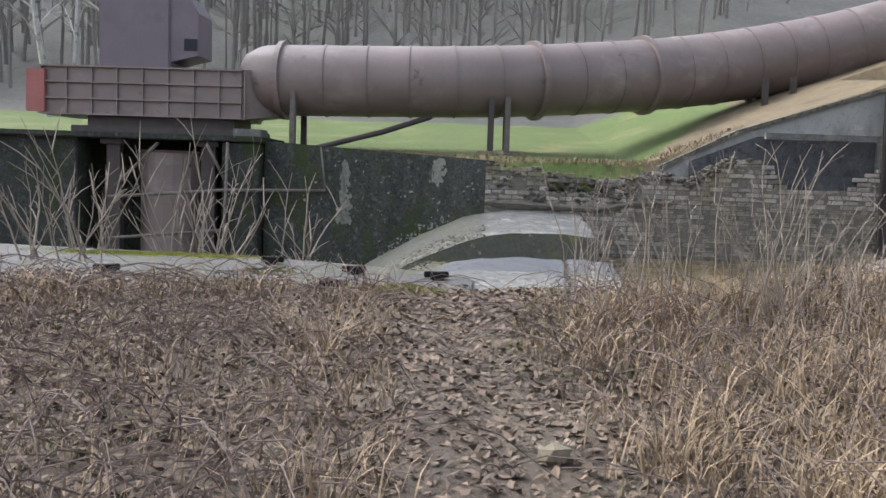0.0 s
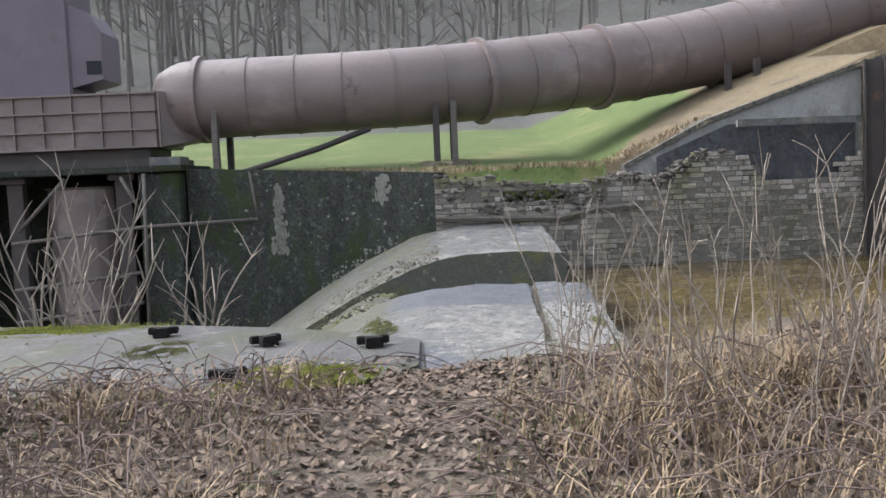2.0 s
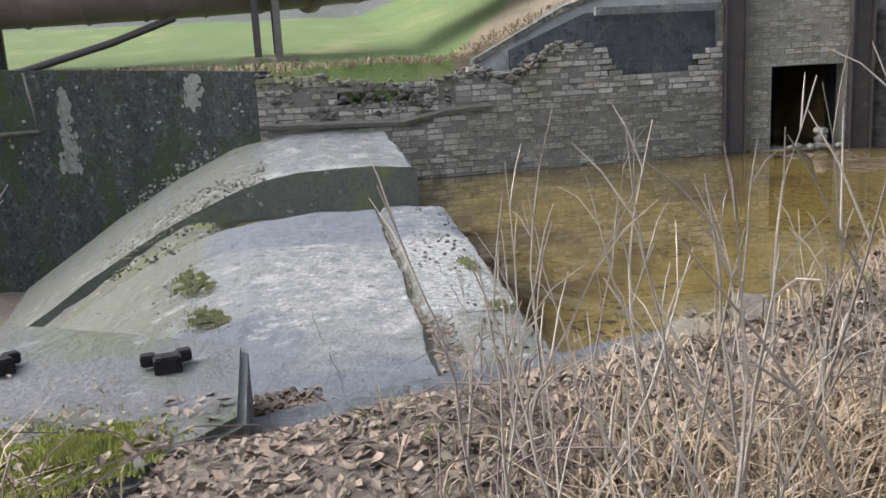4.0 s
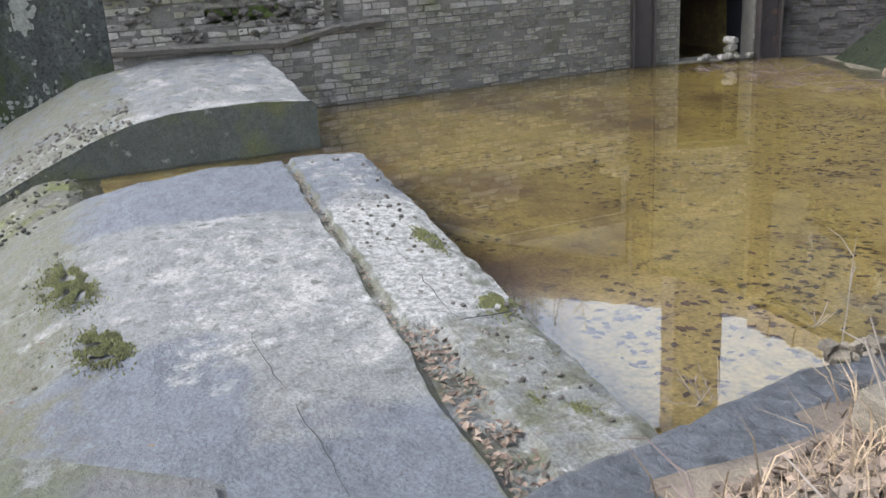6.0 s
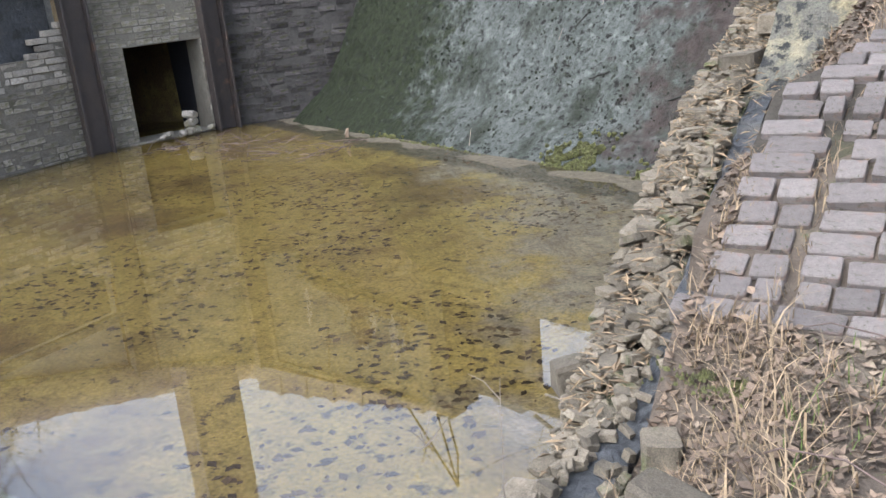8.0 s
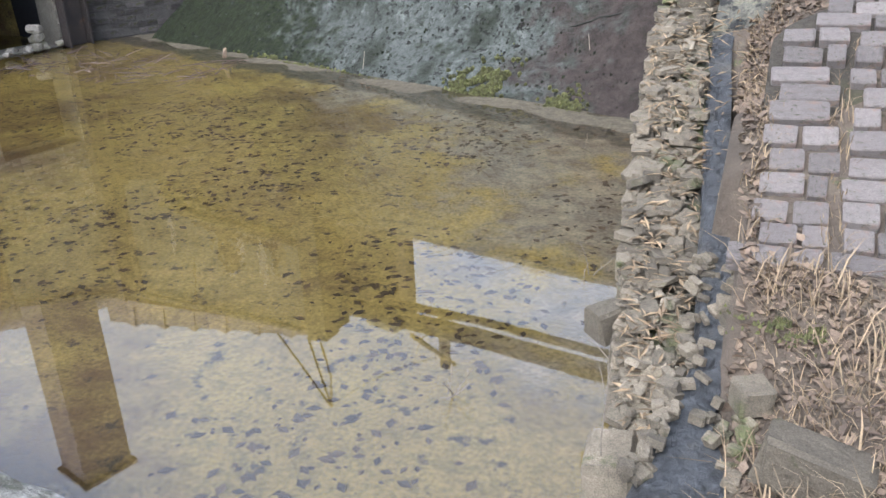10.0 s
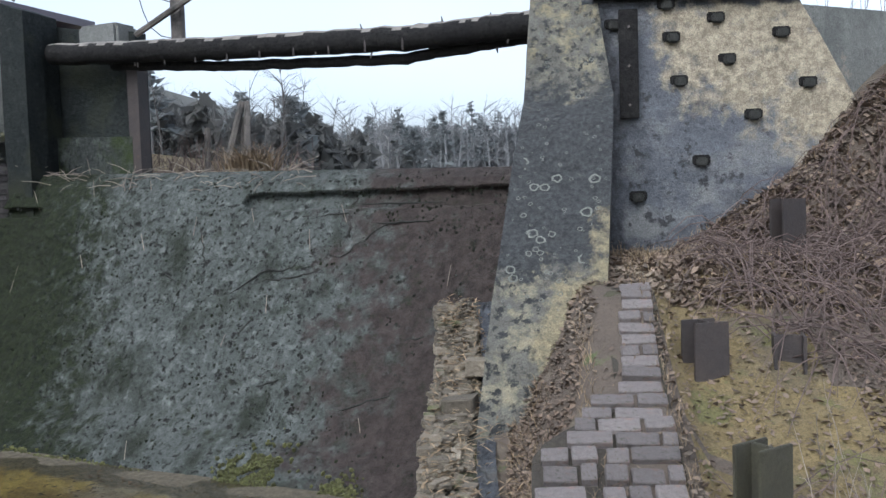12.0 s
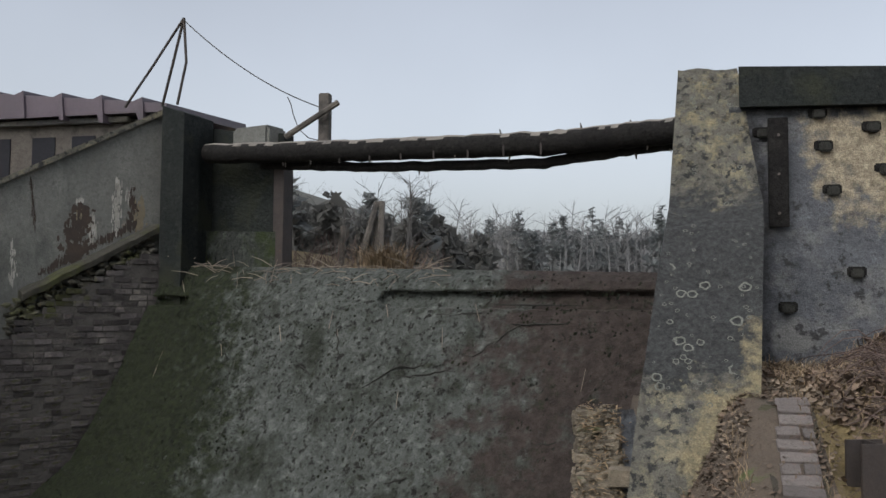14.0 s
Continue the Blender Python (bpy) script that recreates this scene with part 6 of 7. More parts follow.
# rows: distance up the strip, left and right ends measured across it
PY = ((0, 2.03), (9.6, 3.28), (24.3, 5.02))
for row in range(26):
    y = lerp_table(row, PY)
    if row <= 0:
        runs = [(0.93, 1.70)]
    elif row < 11:
        mid_x = 1.315 + 0.07 * noise.noise((row * 0.8, 0, 2)) + 0.004 * row
        runs = [(1.02 + rng.uniform(-.02, .04), mid_x), (mid_x + 0.012 + 0.03 * rng.random(), 1.745 + 0.004 * row)]
    elif row < 15:
        runs = [(1.10 + 0.06 * (row - 10) + rng.uniform(-.03, .04), 1.79)]
    else:
        runs = [(1.50 + 0.012 * (row - 14) + rng.uniform(-.01, .02), 1.77 + 0.008 * (row - 14))]
    deep = (lerp_table(row + 0.5, PY) - lerp_table(row - 0.5, PY)) * 1.08 - 0.014 if 0 < row < 24 else 0.12
    for (x0, x1) in runs:
        x = x0
        while x < x1 - 0.05:
            w = rng.choice((0.25, 0.25, 0.26, 0.13, 0.16, 0.19))
            if x1 - x - w < 0.08:
                w = min(x1 - x, 0.28)
            o = new("paver", rng.choice(shared))
            z = bank_height(1.55, y) + 0.002
            slope = math.atan2(bank_height(1.55, y + 0.2) - bank_height(1.55, y - 0.2), 0.4)
            o.matrix_world = Matrix.Translation((x + w / 2, y + rng.uniform(-.010, .010), z + rng.uniform(-.012, .014))) @ Euler((slope + rng.uniform(-.05, .05), rng.uniform(-.05, .05), rng.uniform(-.05, .05))).to_matrix().to_4x4() @ Matrix.Diagonal((w - rng.uniform(0.010, 0.022), deep * rng.uniform(0.96, 1.02), 0.075, 1))
            o.parent = pave
            x += w


# ---- vegetation ----
def clear_of_path(x, y, r):
    py = lerp_table(x, ((1.0, -1.38), (2.0, -1.05), (3.5, -1.3), (5.8, -0.95), (8.5, -1.2)))
    if x < 0.2 or x > 9.6:
        return True
    return abs(y - py) > r


def blade(bag, p, h, w, rng, bend=0.5):
    a = rng.uniform(0, 2 * math.pi)
    dx, dy = math.cos(a), math.sin(a)
    b = bend * h * rng.uniform(0.2, 1.0)
    sx, sy = -dy * w, dx * w
    x, y, z = p
    m = (x + dx * b * 0.35, y + dy * b * 0.35, z + h * 0.62)
    t = (x + dx * b, y + dy * b, z + h * rng.uniform(0.75, 1.0))
    bag.add([(x - sx, y - sy, z), (x + sx, y + sy, z), (m[0] + sx * .7, m[1] + sy * .7, m[2]), (m[0] - sx * .7, m[1] - sy * .7, m[2]), t], [(0, 1, 2, 3), (3, 2, 4)])


def grass_density(x, y):
    return noise.noise((x * 0.6, y * 0.6, 12.0)) + 0.5 * noise.noise((x * 1.9, y * 1.9, 3.0))


rng = random.Random(61)
straw = Bag()
for i in range(60000):
    x, y = rng.uniform(1.35, 9.5), rng.uniform(-5.5, 4.5)
    if y > 1.4 and x < 3.6:
        continue
    if x < 2.25 and rng.random() < (0.78 if y > -1.0 else 0.9):
        continue
    right = y > -0.4
    dens = 0.8 if right else 0.5
    if rng.random() > dens + 0.35 * grass_density(x, y):
        continue
    if not clear_of_path(x, y, 0.35):
        continue
    h = rng.uniform(0.06, 0.24) * (1.1 if right else 0.75)
    blade(straw, (x, y, bank_height(x, y) - 0.01), h, rng.uniform(0.002, 0.005), rng, 1.0)
for i in range(2600):
    x, y = rng.uniform(1.7, 4.6), rng.uniform(5.0, 6.9)
    blade(straw, (x, y, bank_height(x, y) - 0.01), rng.uniform(0.04, 0.16), 0.003, rng, 1.2)
for i in range(2600):
    y = rng.uniform(0.0, 5.0)
    x = lerp_table(y, EDGE) + rng.choice((rng.uniform(0.55, 0.85), rng.uniform(0.5, 0.7)))
    if y > 2 and x > 1.05:
        continue
    blade(straw, (x, y, bank_height(x, y) - 0.01), rng.uniform(0.03, 0.10), 0.0025, rng, 1.8)
for i in range(300):
    cx, cy = rng.uniform(2.2, 8.5), rng.uniform(-5.0, 3.6)
    if grass_density(cx, cy) < -0.15 or not clear_of_path(cx, cy, 0.6):
        continue
    if cy < -0.6 and rng.random() < 0.45:
        continue
    for k in range(55):
        x, y = cx + rng.gauss(0, 0.09), cy + rng.gauss(0, 0.09)
        blade(straw, (x, y, bank_height(x, y) - 0.01), rng.uniform(0.12, 0.32), rng.uniform(0.0022, 0.005), rng, 1.7)
for i in range(900):
    y = rng.uniform(2.0, 5.1)
    x = rng.choice((1.35, 1.04, 1.80)) + rng.gauss(0, 0.035)
    blade(straw, (x, y, bank_height(x, y) - 0.01), rng.uniform(0.04, 0.13), 0.0025, rng, 1.6)
for i in range(800):
    x, y = rng.uniform(1.02, 1.75), rng.uniform(0.3, 1.95)
    if noise.noise((x * 3, y * 3, 2)) < -0.05:
        continue
    blade(straw, (x, y, bank_height(x, y) - 0.01), rng.uniform(0.04, 0.20), rng.uniform(0.002, 0.004), rng, 1.6)
tagged(straw.out("dead_grass", M_STRAW), "dense matted straw-coloured dead grass on the bank", "grass", kind="stuff")

slope_grass = Bag()
for i in range(2600):
    y = rng.uniform(-5.2, 4.2)
    x = lerp_table(y, ((-5.7, -10.45), (-2.2, -9.55), (-1.0, -9.0), (4.2, -9.1))) - rng.uniform(0.35, 1.0)
    blade(slope_grass, (x, y, hill_height(x, y) - 0.02), rng.uniform(0.04, 0.15), rng.uniform(0.006, 0.012), rng, 2.0)
tagged(slope_grass.out("slope_grass", M_STRAW), "fringe of dry straw grass behind the wall tops", "grass", kind="stuff")
fresh = Bag()
for i in range(16000):
    x, y = rng.uniform(1.5, 9.0), rng.uniform(-5.5, 2.2)
    if noise.noise((x * 0.9, y * 0.9, 31)) < 0.22 or not clear_of_path(x, y, 0.1):
        continue
    blade(fresh, (x, y, bank_height(x, y) - 0.01), rng.uniform(0.03, 0.12), 0.0028, rng, 1.2)
tagged(fresh.out("green_grass", M_LAWN), "sparse green grass among the dead leaves", "grass", kind="stuff")
lit = Bag()
for i in range(120000):
    x, y = 0.85 + 8.6 * rng.random() ** 1.5, rng.uniform(-5.8, 6.9)
    if x > 5 and y > 3:
        continue
    on_plat = y < -1.2 and x < 1.62 + min(0.4, max(0.0, -1.2 - y))
    if y >= -1.2 and x < lerp_table(y, EDGE) + gutter_in(y) + gutter_width(y) + 0.02:
        continue
    if 1.05 + 0.25 * max(0.0, min(1.6, y - 3.2)) < x < 1.8 and 1.95 < y < 5.1 and rng.random() < 0.95:
        continue
    if on_plat and (x < 1.3 + rng.random() * 0.75 or rng.random() < 0.55):
        continue
    if 1.85 < x < 3.0 and 2.9 < y < 5.3 and rng.random() < 0.62 + 0.5 * noise.noise((x * 2, y * 2, 3)):
        continue
    z = (0.585 if on_plat else bank_height(x, y)) + rng.uniform(0.0, 0.03)
    s = rng.uniform(0.010, 0.033)
    m = pose(x, y, z, rng.uniform(-35, 35), rng.uniform(-35, 35), rng.uniform(0, 360))
    c = rng.uniform(-0.5, 0.5) * s
    lit.add([m @ Vector((-s, 0, 0)), m @ Vector((0, -s * .6, c)), m @ Vector((s, 0, c * .5)), m @ Vector((0, s * .6, c))], [(0, 1, 2), (0, 2, 3)])
for i in range(9000):
    y = rng.uniform(5.1, 6.9)
    x = rng.uniform(1.85 + 0.6 * max(0.0, y - 5.6), 5.2)
    s = rng.uniform(0.02, 0.055)
    m = pose(x, y, bank_height(x, y) + rng.uniform(0.0, 0.05), rng.uniform(-50, 50), rng.uniform(-50, 50), rng.uniform(0, 360))
    c = rng.uniform(-0.6, 0.6) * s
    lit.add([m @ Vector((-s, 0, 0)), m @ Vector((0, -s * .6, c)), m @ Vector((s, 0, c * .5)), m @ Vector((0, s * .6, c))], [(0, 1, 2), (0, 2, 3)])
for i in range(500):
    x, y = rng.uniform(-0.5, 1.6), rng.uniform(-5.8, -1.3)
    if noise.noise((x * 1.5, y * 1.5, 3)) < 0.05:
        continue
    s = rng.uniform(0.010, 0.022)
    m = pose(x, y, 0.592, rng.uniform(-20, 20), rng.uniform(-20, 20), rng.uniform(0, 360))
    lit.add([m @ Vector((-s, 0, 0)), m @ Vector((0, -s * .6, s * .2)), m @ Vector((s, 0, 0)), m @ Vector((0, s * .6, s * .2))], [(0, 1, 2), (0, 2, 3)])
tagged(lit.out("leaf_litter", M_LEAF), "brown fallen leaves strewn over the bank", "leaves", kind="stuff")


def stalk(bag, p, h, rng, r=0.005, lean=0.35, kinks=5, branch=0.5):
    a = rng.uniform(0, 2 * math.pi)
    d = Vector((math.cos(a) * lean * rng.random(), math.sin(a) * lean * rng.random(), 1)).normalized()
    pts = [Vector(p)]
    for i in range(kinks):
        d = (d + Vector((rng.uniform(-.16, .16), rng.uniform(-.16, .16), rng.uniform(-.05, .05)))).normalized()
        pts.append(pts[-1] + d * h / kinks)
    bag.add(*tube_data(pts, [r * (1 - 0.7 * i / kinks) for i in range(kinks + 1)], 4, False))
    for i in range(2, kinks):
        if rng.random() < branch:
            b = (d + Vector((rng.uniform(-.9, .9), rng.uniform(-.9, .9), rng.uniform(-.3, .4)))).normalized()
            q = pts[i]
            L = h * rng.uniform(0.1, 0.3)
            bag.add(*tube_data([q, q + b * L * .5 + Vector((0, 0, 0.02)), q + b * L], [r * .5, r * .4, r * .2], 4, False))


st = Bag()
for i in range(520):
    x, y = rng.uniform(1.6, 6.2), rng.uniform(-0.2, 3.8)
    if x < 2.3 or not clear_of_path(x, y, 0.75):
        continue
    if x > 3.4 and y < 0.5 and rng.random() < .6:
        continue
    stalk(st, (x, y, bank_height(x, y) - 0.02), rng.uniform(0.25, 0.70), rng, rng.uniform(0.0022, 0.0042), 0.5)
for i in range(90):
    x, y = rng.uniform(2.25, 3.3), rng.uniform(-0.95, 1.3)
    if clear_of_path(x, y, 0.6):
        stalk(st, (x, y, bank_height(x, y) - 0.02), rng.uniform(0.6, 1.15), rng, rng.uniform(0.0035, 0.0075), 0.6, 7, 0.7)
tagged(st.out("weed_stalks", M_TWIG), "tall pale dead weed stalks on the bank", "weeds", kind="stuff")

for (x, y, z, h, n_) in ((0.16, 0.92, -0.05, 0.26, 9), (-0.25, 1.9, -0.05, 0.22, 5), (0.62, 1.30, 0.35, 0.75, 1), (0.1, 3.3, 0.0, 0.2, 3)):
    tw = Bag()
    for i in range(n_):
        stalk(tw, (x + rng.gauss(0, 0.04), y + rng.gauss(0, 0.04), z), h * rng.uniform(0.6, 1.1), rng, 0.004, 1.4 if n_ > 1 else 0.1, 6, 0.5)
    tagged(tw.out("dry_twigs", M_TWIG), "dry twigs sticking up at the pond edge", "twigs", "dry twigs by the pond", kind="stuff")
br = Bag()
for i in range(3600):
    x, y = rng.uniform(2.0, 9.0), rng.uniform(-5.5, 3.5)
    if not clear_of_path(x, y, 0.5):
        continue
    if y > 0 and rng.random() < .5:
        continue
    a = rng.uniform(0, 2 * math.pi)
    L = rng.uniform(0.2, 0.9)
    z = bank_height(x, y)
    arch = rng.uniform(0.02, 0.22)
    pts = [(x + math.cos(a) * L * t, y + math.sin(a) * L * t, z + arch * 4 * t * (1 - t) + 0.02 + 0.02 * rng.random()) for t in (0, .25, .5, .75, 1)]
    br.add(*tube_data(pts, [0.0035, 0.003, 0.003, 0.0025, 0.0015], 4, False))
for i in range(1500):
    x, y = rng.uniform(2.5, 6.0), rng.uniform(4.6, 6.9)
    if x < 2.6 and y < 5.2:
        continue
    a = rng.uniform(0, 2 * math.pi)
    L = rng.uniform(0.3, 0.9)
    arch = rng.uniform(0.02, 0.22)
    pts = []
    for t in (0, .25, .5, .75, 1):
        px, py = x + math.cos(a) * L * t, y + math.sin(a) * L * t
        pts.append((px, py, bank_height(px, py) + arch * 4 * t * (1 - t) + 0.02))
    if max(p[1] for p in pts) < 6.95:
        br.add(*tube_data(pts, [0.005, 0.0045, 0.004, 0.003, 0.002], 4, False))
tagged(br.out("bramble_stems", M_TWIG_R), "tangled reddish bramble stems on the bank", "brambles", kind="stuff")


def shrub(at, n, h, seed, label):
    r_ = random.Random(seed)
    e = empty("bare_shrub", label, "shrub", "bare shrubs by the platform")
    for i in range(n):
        bag = Bag()
        p = Vector(at) + Vector((r_.uniform(-.25, .25), r_.uniform(-.3, .3), -0.05))
        stalk(bag, p, h * r_.uniform(0.6, 1.15), r_, r_.uniform(0.009, 0.019), 0.8, 7, 1.0)
        bag.out("stem", M_TWIG, e)


for i, (x, y, n_, h) in enumerate(((-0.75, -5.2, 12, 1.35), (-0.65, -4.2, 12, 1.45), (-0.55, -3.7, 8, 1.2), (-0.55, -3.0, 7, 0.9), (0.5, -5.0, 8, 1.1))):
    shrub((x, y, 0.55 if x > 0 else 0.1), n_, h + (0.45 if x < 0 else 0), 200 + i, "leafless grey shrub with crooked bare stems")


# ---- trees ----
def bare_tree(bag, x, y, z, h, r_, girth=0.1):
    d = Vector((r_.uniform(-.05, .05), r_.uniform(-.05, .05), 1))
    pts = [Vector((x, y, z - 0.3))]
    for i in range(6):
        d = (d + Vector((r_.uniform(-.06, .06), r_.uniform(-.06, .06), 0))).normalized()
        pts.append(pts[-1] + d * h / 6)
    bag.add(*tube_data(pts, [girth * (1 - 0.14 * i) for i in range(7)], 6, False))
    for i in range(16):
        t = r_.uniform(1.3, 5.9)
        k = int(t)
        p = pts[k].lerp(pts[min(k + 1, 6)], t - k)
        a = r_.uniform(0, 2 * math.pi)
        L = h * r_.uniform(0.10, 0.26)
        b = Vector((math.cos(a), math.sin(a), r_.uniform(0.3, 1.1))).normalized()
        q = p + b * L
        bag.add(*tube_data([p, p.lerp(q, .5) + Vector((0, 0, 0.1)), q], [girth * .3, girth * .2, girth * .08], 4, False))
        for m in range(5):
            s_ = p.lerp(q, r_.uniform(.3, 1))
            c = (b + Vector((r_.uniform(-1, 1), r_.uniform(-1, 1), r_.uniform(-.2, .9)))).normalized()
            bag.add(*tube_data([s_, s_ + c * L * r_.uniform(.3, .6)], [girth * .1, girth * .03], 3, False))


def pine(trunks, crowns, x, y, z, h, r_, spread=1.0):
    trunks.add(*tube_data([(x, y, z - .3), (x + r_.uniform(-.2, .2), y, z + h * .5), (x, y, z + h * .97)], [0.16, 0.12, 0.03], 6, False))
    for i in range(95):
        t = r_.random() ** 0.8
        zz = z + h * (0.35 + 0.64 * t)
        rad = spread * h * 0.16 * (1.05 - t) * r_.uniform(0.3, 1.15) + 0.1
        a = r_.uniform(0, 2 * math.pi)
        px, py = x + math.cos(a) * rad, y + math.sin(a) * rad
        s = r_.uniform(0.25, 0.6) * (1.1 - 0.5 * t)
        vs = []
        for q in range(6):
            d = Vector((r_.gauss(0, 1), r_.gauss(0, 1), r_.gauss(0, .55)))
            vs.append(Vector((px, py, zz)) + d * s * 0.55)
        crowns.add(vs, [(0, 1, 2), (2, 3, 4), (4, 5, 0), (1, 3, 5)])


# woods beyond the reservoir
rng = random.Random(77)
bare, birch, ptr, pcr, far_bare, near_bare = Bag(), Bag(), Bag(), Bag(), Bag(), Bag()
for i in range(640):
    x = rng.uniform(-46, 64)
    y = 74 + rng.uniform(0, 22) + abs(x) * 0.05
    h = rng.uniform(6.0, 9.0)
    k = rng.random()
    if k < 0.26:
        pine(ptr, pcr, x, y, 3.0, h, rng)
    elif k < 0.965:
        bare_tree(far_bare, x, y, 3.0, h * 0.95, rng, 0.10)
    else:
        bare_tree(birch, x, y - 5, 3.0, h * 0.8, rng, 0.09)
for i in range(130):
    x, y = rng.uniform(-24, -8), rng.uniform(30, 44)
    if x > -9.5 - 0.0 and rng.random() < .5:
        continue
    if rng.random() < 0.08:
        pine(ptr, pcr, x, y, 3.2, rng.uniform(3.8, 5.4) * (1.0 if x < -11 else 0.8), rng, 1.3)
    else:
        bare_tree(near_bare, x, y, 3.2, rng.uniform(3.4, 5.2), rng, 0.05)
for i in range(2):
    bare_tree(far_bare, 9.6 + 1.4 * i, 80, 3.0, 11.0, rng, 0.10)
# dense wood edge: low-branched thicket behind and between the trunks
edge, shore = Bag(), Bag()


def thicket(bag, x, y, z, h, r_, n_, wide):
    for i in range(n_):
        t = r_.random()
        a, rad = r_.uniform(0, 2 * math.pi), wide * (1.1 - 0.75 * t) * r_.random() ** 0.5
        c = Vector((x + rad * math.cos(a), y + rad * math.sin(a), z + h * t))
        q = r_.uniform(0.16, 0.36) * wide * (1.15 - 0.7 * t)
        vs = [c + Vector((r_.gauss(0, 1), r_.gauss(0, 1), r_.gauss(0, 1.1))) * q for k in range(6)]
        bag.add(vs, [(0, 1, 2), (2, 3, 4), (4, 5, 0), (1, 3, 5)])


for i in range(420):
    x = -60 + 135 * (i + rng.random()) / 420
    thicket(edge, x, 92 + rng.uniform(-6, 10) + abs(x) * 0.05, 2.8, rng.uniform(6.2, 7.8), rng, 150, 1.7)
for i in range(70):
    x = rng.uniform(-25, -7.5)
    thicket(shore, x, rng.uniform(32, 45), 2.9, rng.uniform(2.6, 4.6) * (1.0 if x < -11 else 0.75), rng, 110, 1.15)
tagged(shore.out("shore_thicket", M_NEARWOOD), "dense brown-grey thicket on the reservoir shore", "woods", kind="stuff")
tagged(edge.out("wood_edge", M_FARWOOD), "dense winter wood edge beyond the reservoir, haze painted into its grey", "woods", kind="stuff")
# woods on the hill behind the penstock
for i in range(1100):
    x, y = -25 - 50 * rng.random() ** 1.4, rng.uniform(-45, 45)
    if y > 6 + (-x - 25) * 0.75:
        continue
    bare_tree(bare, x, y, hill_height(x, y), rng.uniform(5, 12), rng, rng.uniform(0.035, 0.12))
for i in range(60):
    x, y = rng.uniform(-80, -45), rng.uniform(-60, 20)
    pine(ptr, pcr, x, y, hill_height(x, y), rng.uniform(10, 16), rng, 1.2)
for (x, y) in ((-16.0, -11.6), (-24, -16), (-19, -14.5)):
    bare_tree(birch, x, y, hill_height(x, y), 11, rng, 0.2 if x > -17 else 0.12)
tagged(near_bare.out("reservoir_shore_trees", M_BARK_N), "leafless grey trees on the reservoir shore", "woods", kind="stuff")
tagged(far_bare.out("far_bare_woods", M_BARK_H), "leafless trees beyond the reservoir, haze painted into their grey", "woods", kind="stuff")
tagged(bare.out("bare_woods", M_BARK), "hazy winter woods of leafless grey trees", "woods", kind="stuff")
tagged(birch.out("birch_trunks", M_BIRCH), "slender white-barked birches among the woods", "birches", kind="stuff")
tagged(ptr.out("pine_trunks", M_BARK_H), "pine trunks of the far woods, paled with painted haze", "woods", kind="stuff")
tagged(pcr.out("pine_crowns", M_NEEDLE), "ragged pine crowns of the far woods, paled with painted haze", "woods", kind="stuff")
# undergrowth on the far crest
und = Bag()
for i in range(420):
    x, y = rng.uniform(-7.5, -2.7), rng.uniform(11.2, 14)
    stalk(und, (x, y, 2.9), rng.uniform(0.5, 1.1), rng, 0.008, 0.7, 5, 0.9)
HEAD.append(tagged(und.out("crest_undergrowth", M_TWIG_R), "tangled bare brown undergrowth behind the crest", "shrubs", kind="stuff"))
bm = prism_bm([(-8.5, 10.8, 2.5), (-2.6, 10.6, 2.5), (-2.2, 14.5, 2.5), (-8.5, 14.5, 2.5)], (0, 0, 0.62))
HEAD.append(tagged(part("crest_spit", bm, M_DRY), "low earth spit of dry grass behind the crest", "earth", kind="structure"))
tuft = Bag()
for i in range(700):
    blade(tuft, (-2.95 + rng.gauss(0, .16), 10.9 + rng.gauss(0, .12), 3.08), rng.uniform(0.35, 0.7), 0.008, rng, 1.3)
HEAD.append(tagged(tuft.out("grass_tuft", M_STRAW), "straw-coloured drooping grass tuft on the crest", "grass", kind="stuff"))
LOGS_BACK = Matrix.Translation((0.95, -1.35, 2.9)) @ Matrix.Scale(1.16, 4) @ Matrix.Translation((-0.95, 1.35, -2.9))
for ob in HEAD:
    ob.matrix_world = (LOGS_BACK if ob is gp or ob.name.startswith("log_") else SET_BACK) @ ob.matrix_world
reeds = Bag()
for i in range(26):
    x = rng.uniform(4.2, 5.6)
    stalk(reeds, (x, 9.0, 4.4), rng.uniform(0.5, 0.9), rng, 0.006, 0.15, 4, 0.3)
tagged(reeds.out("reeds", M_TWIG), "dry reeds standing behind the abutment", "reeds", kind="stuff")

# ---- sunken leaves, wall rubble, slab clutter ----
rng = random.Random(91)
sunk = Bag()
for i in range(8000):
    x, y = rng.uniform(-8.5, 0.3), rng.uniform(0.9, 7.6)
    if noise.noise((x * 0.8, y * 0.8, 21)) + rng.uniform(-.3, .3) < 0.08 or y > toe_y(x) - 0.1:
        continue
    z = bed_height(x, y) + 0.02
    q = rng.uniform(0.012, 0.046)
    m = pose(x, y, z, rng.uniform(-15, 15), rng.uniform(-15, 15), rng.uniform(0, 360))
    sunk.add([m @ Vector((-q, 0, 0)), m @ Vector((0, -q * .6, q * .25)), m @ Vector((q, 0, 0)), m @ Vector((0, q * .6, q * .25))], [(0, 1, 2), (0, 2, 3)])
tagged(sunk.out("sunken_leaves", M_SUNK), "dark rotting leaves lying on the pond bed", "leaves", kind="stuff")
crumb = Bag()
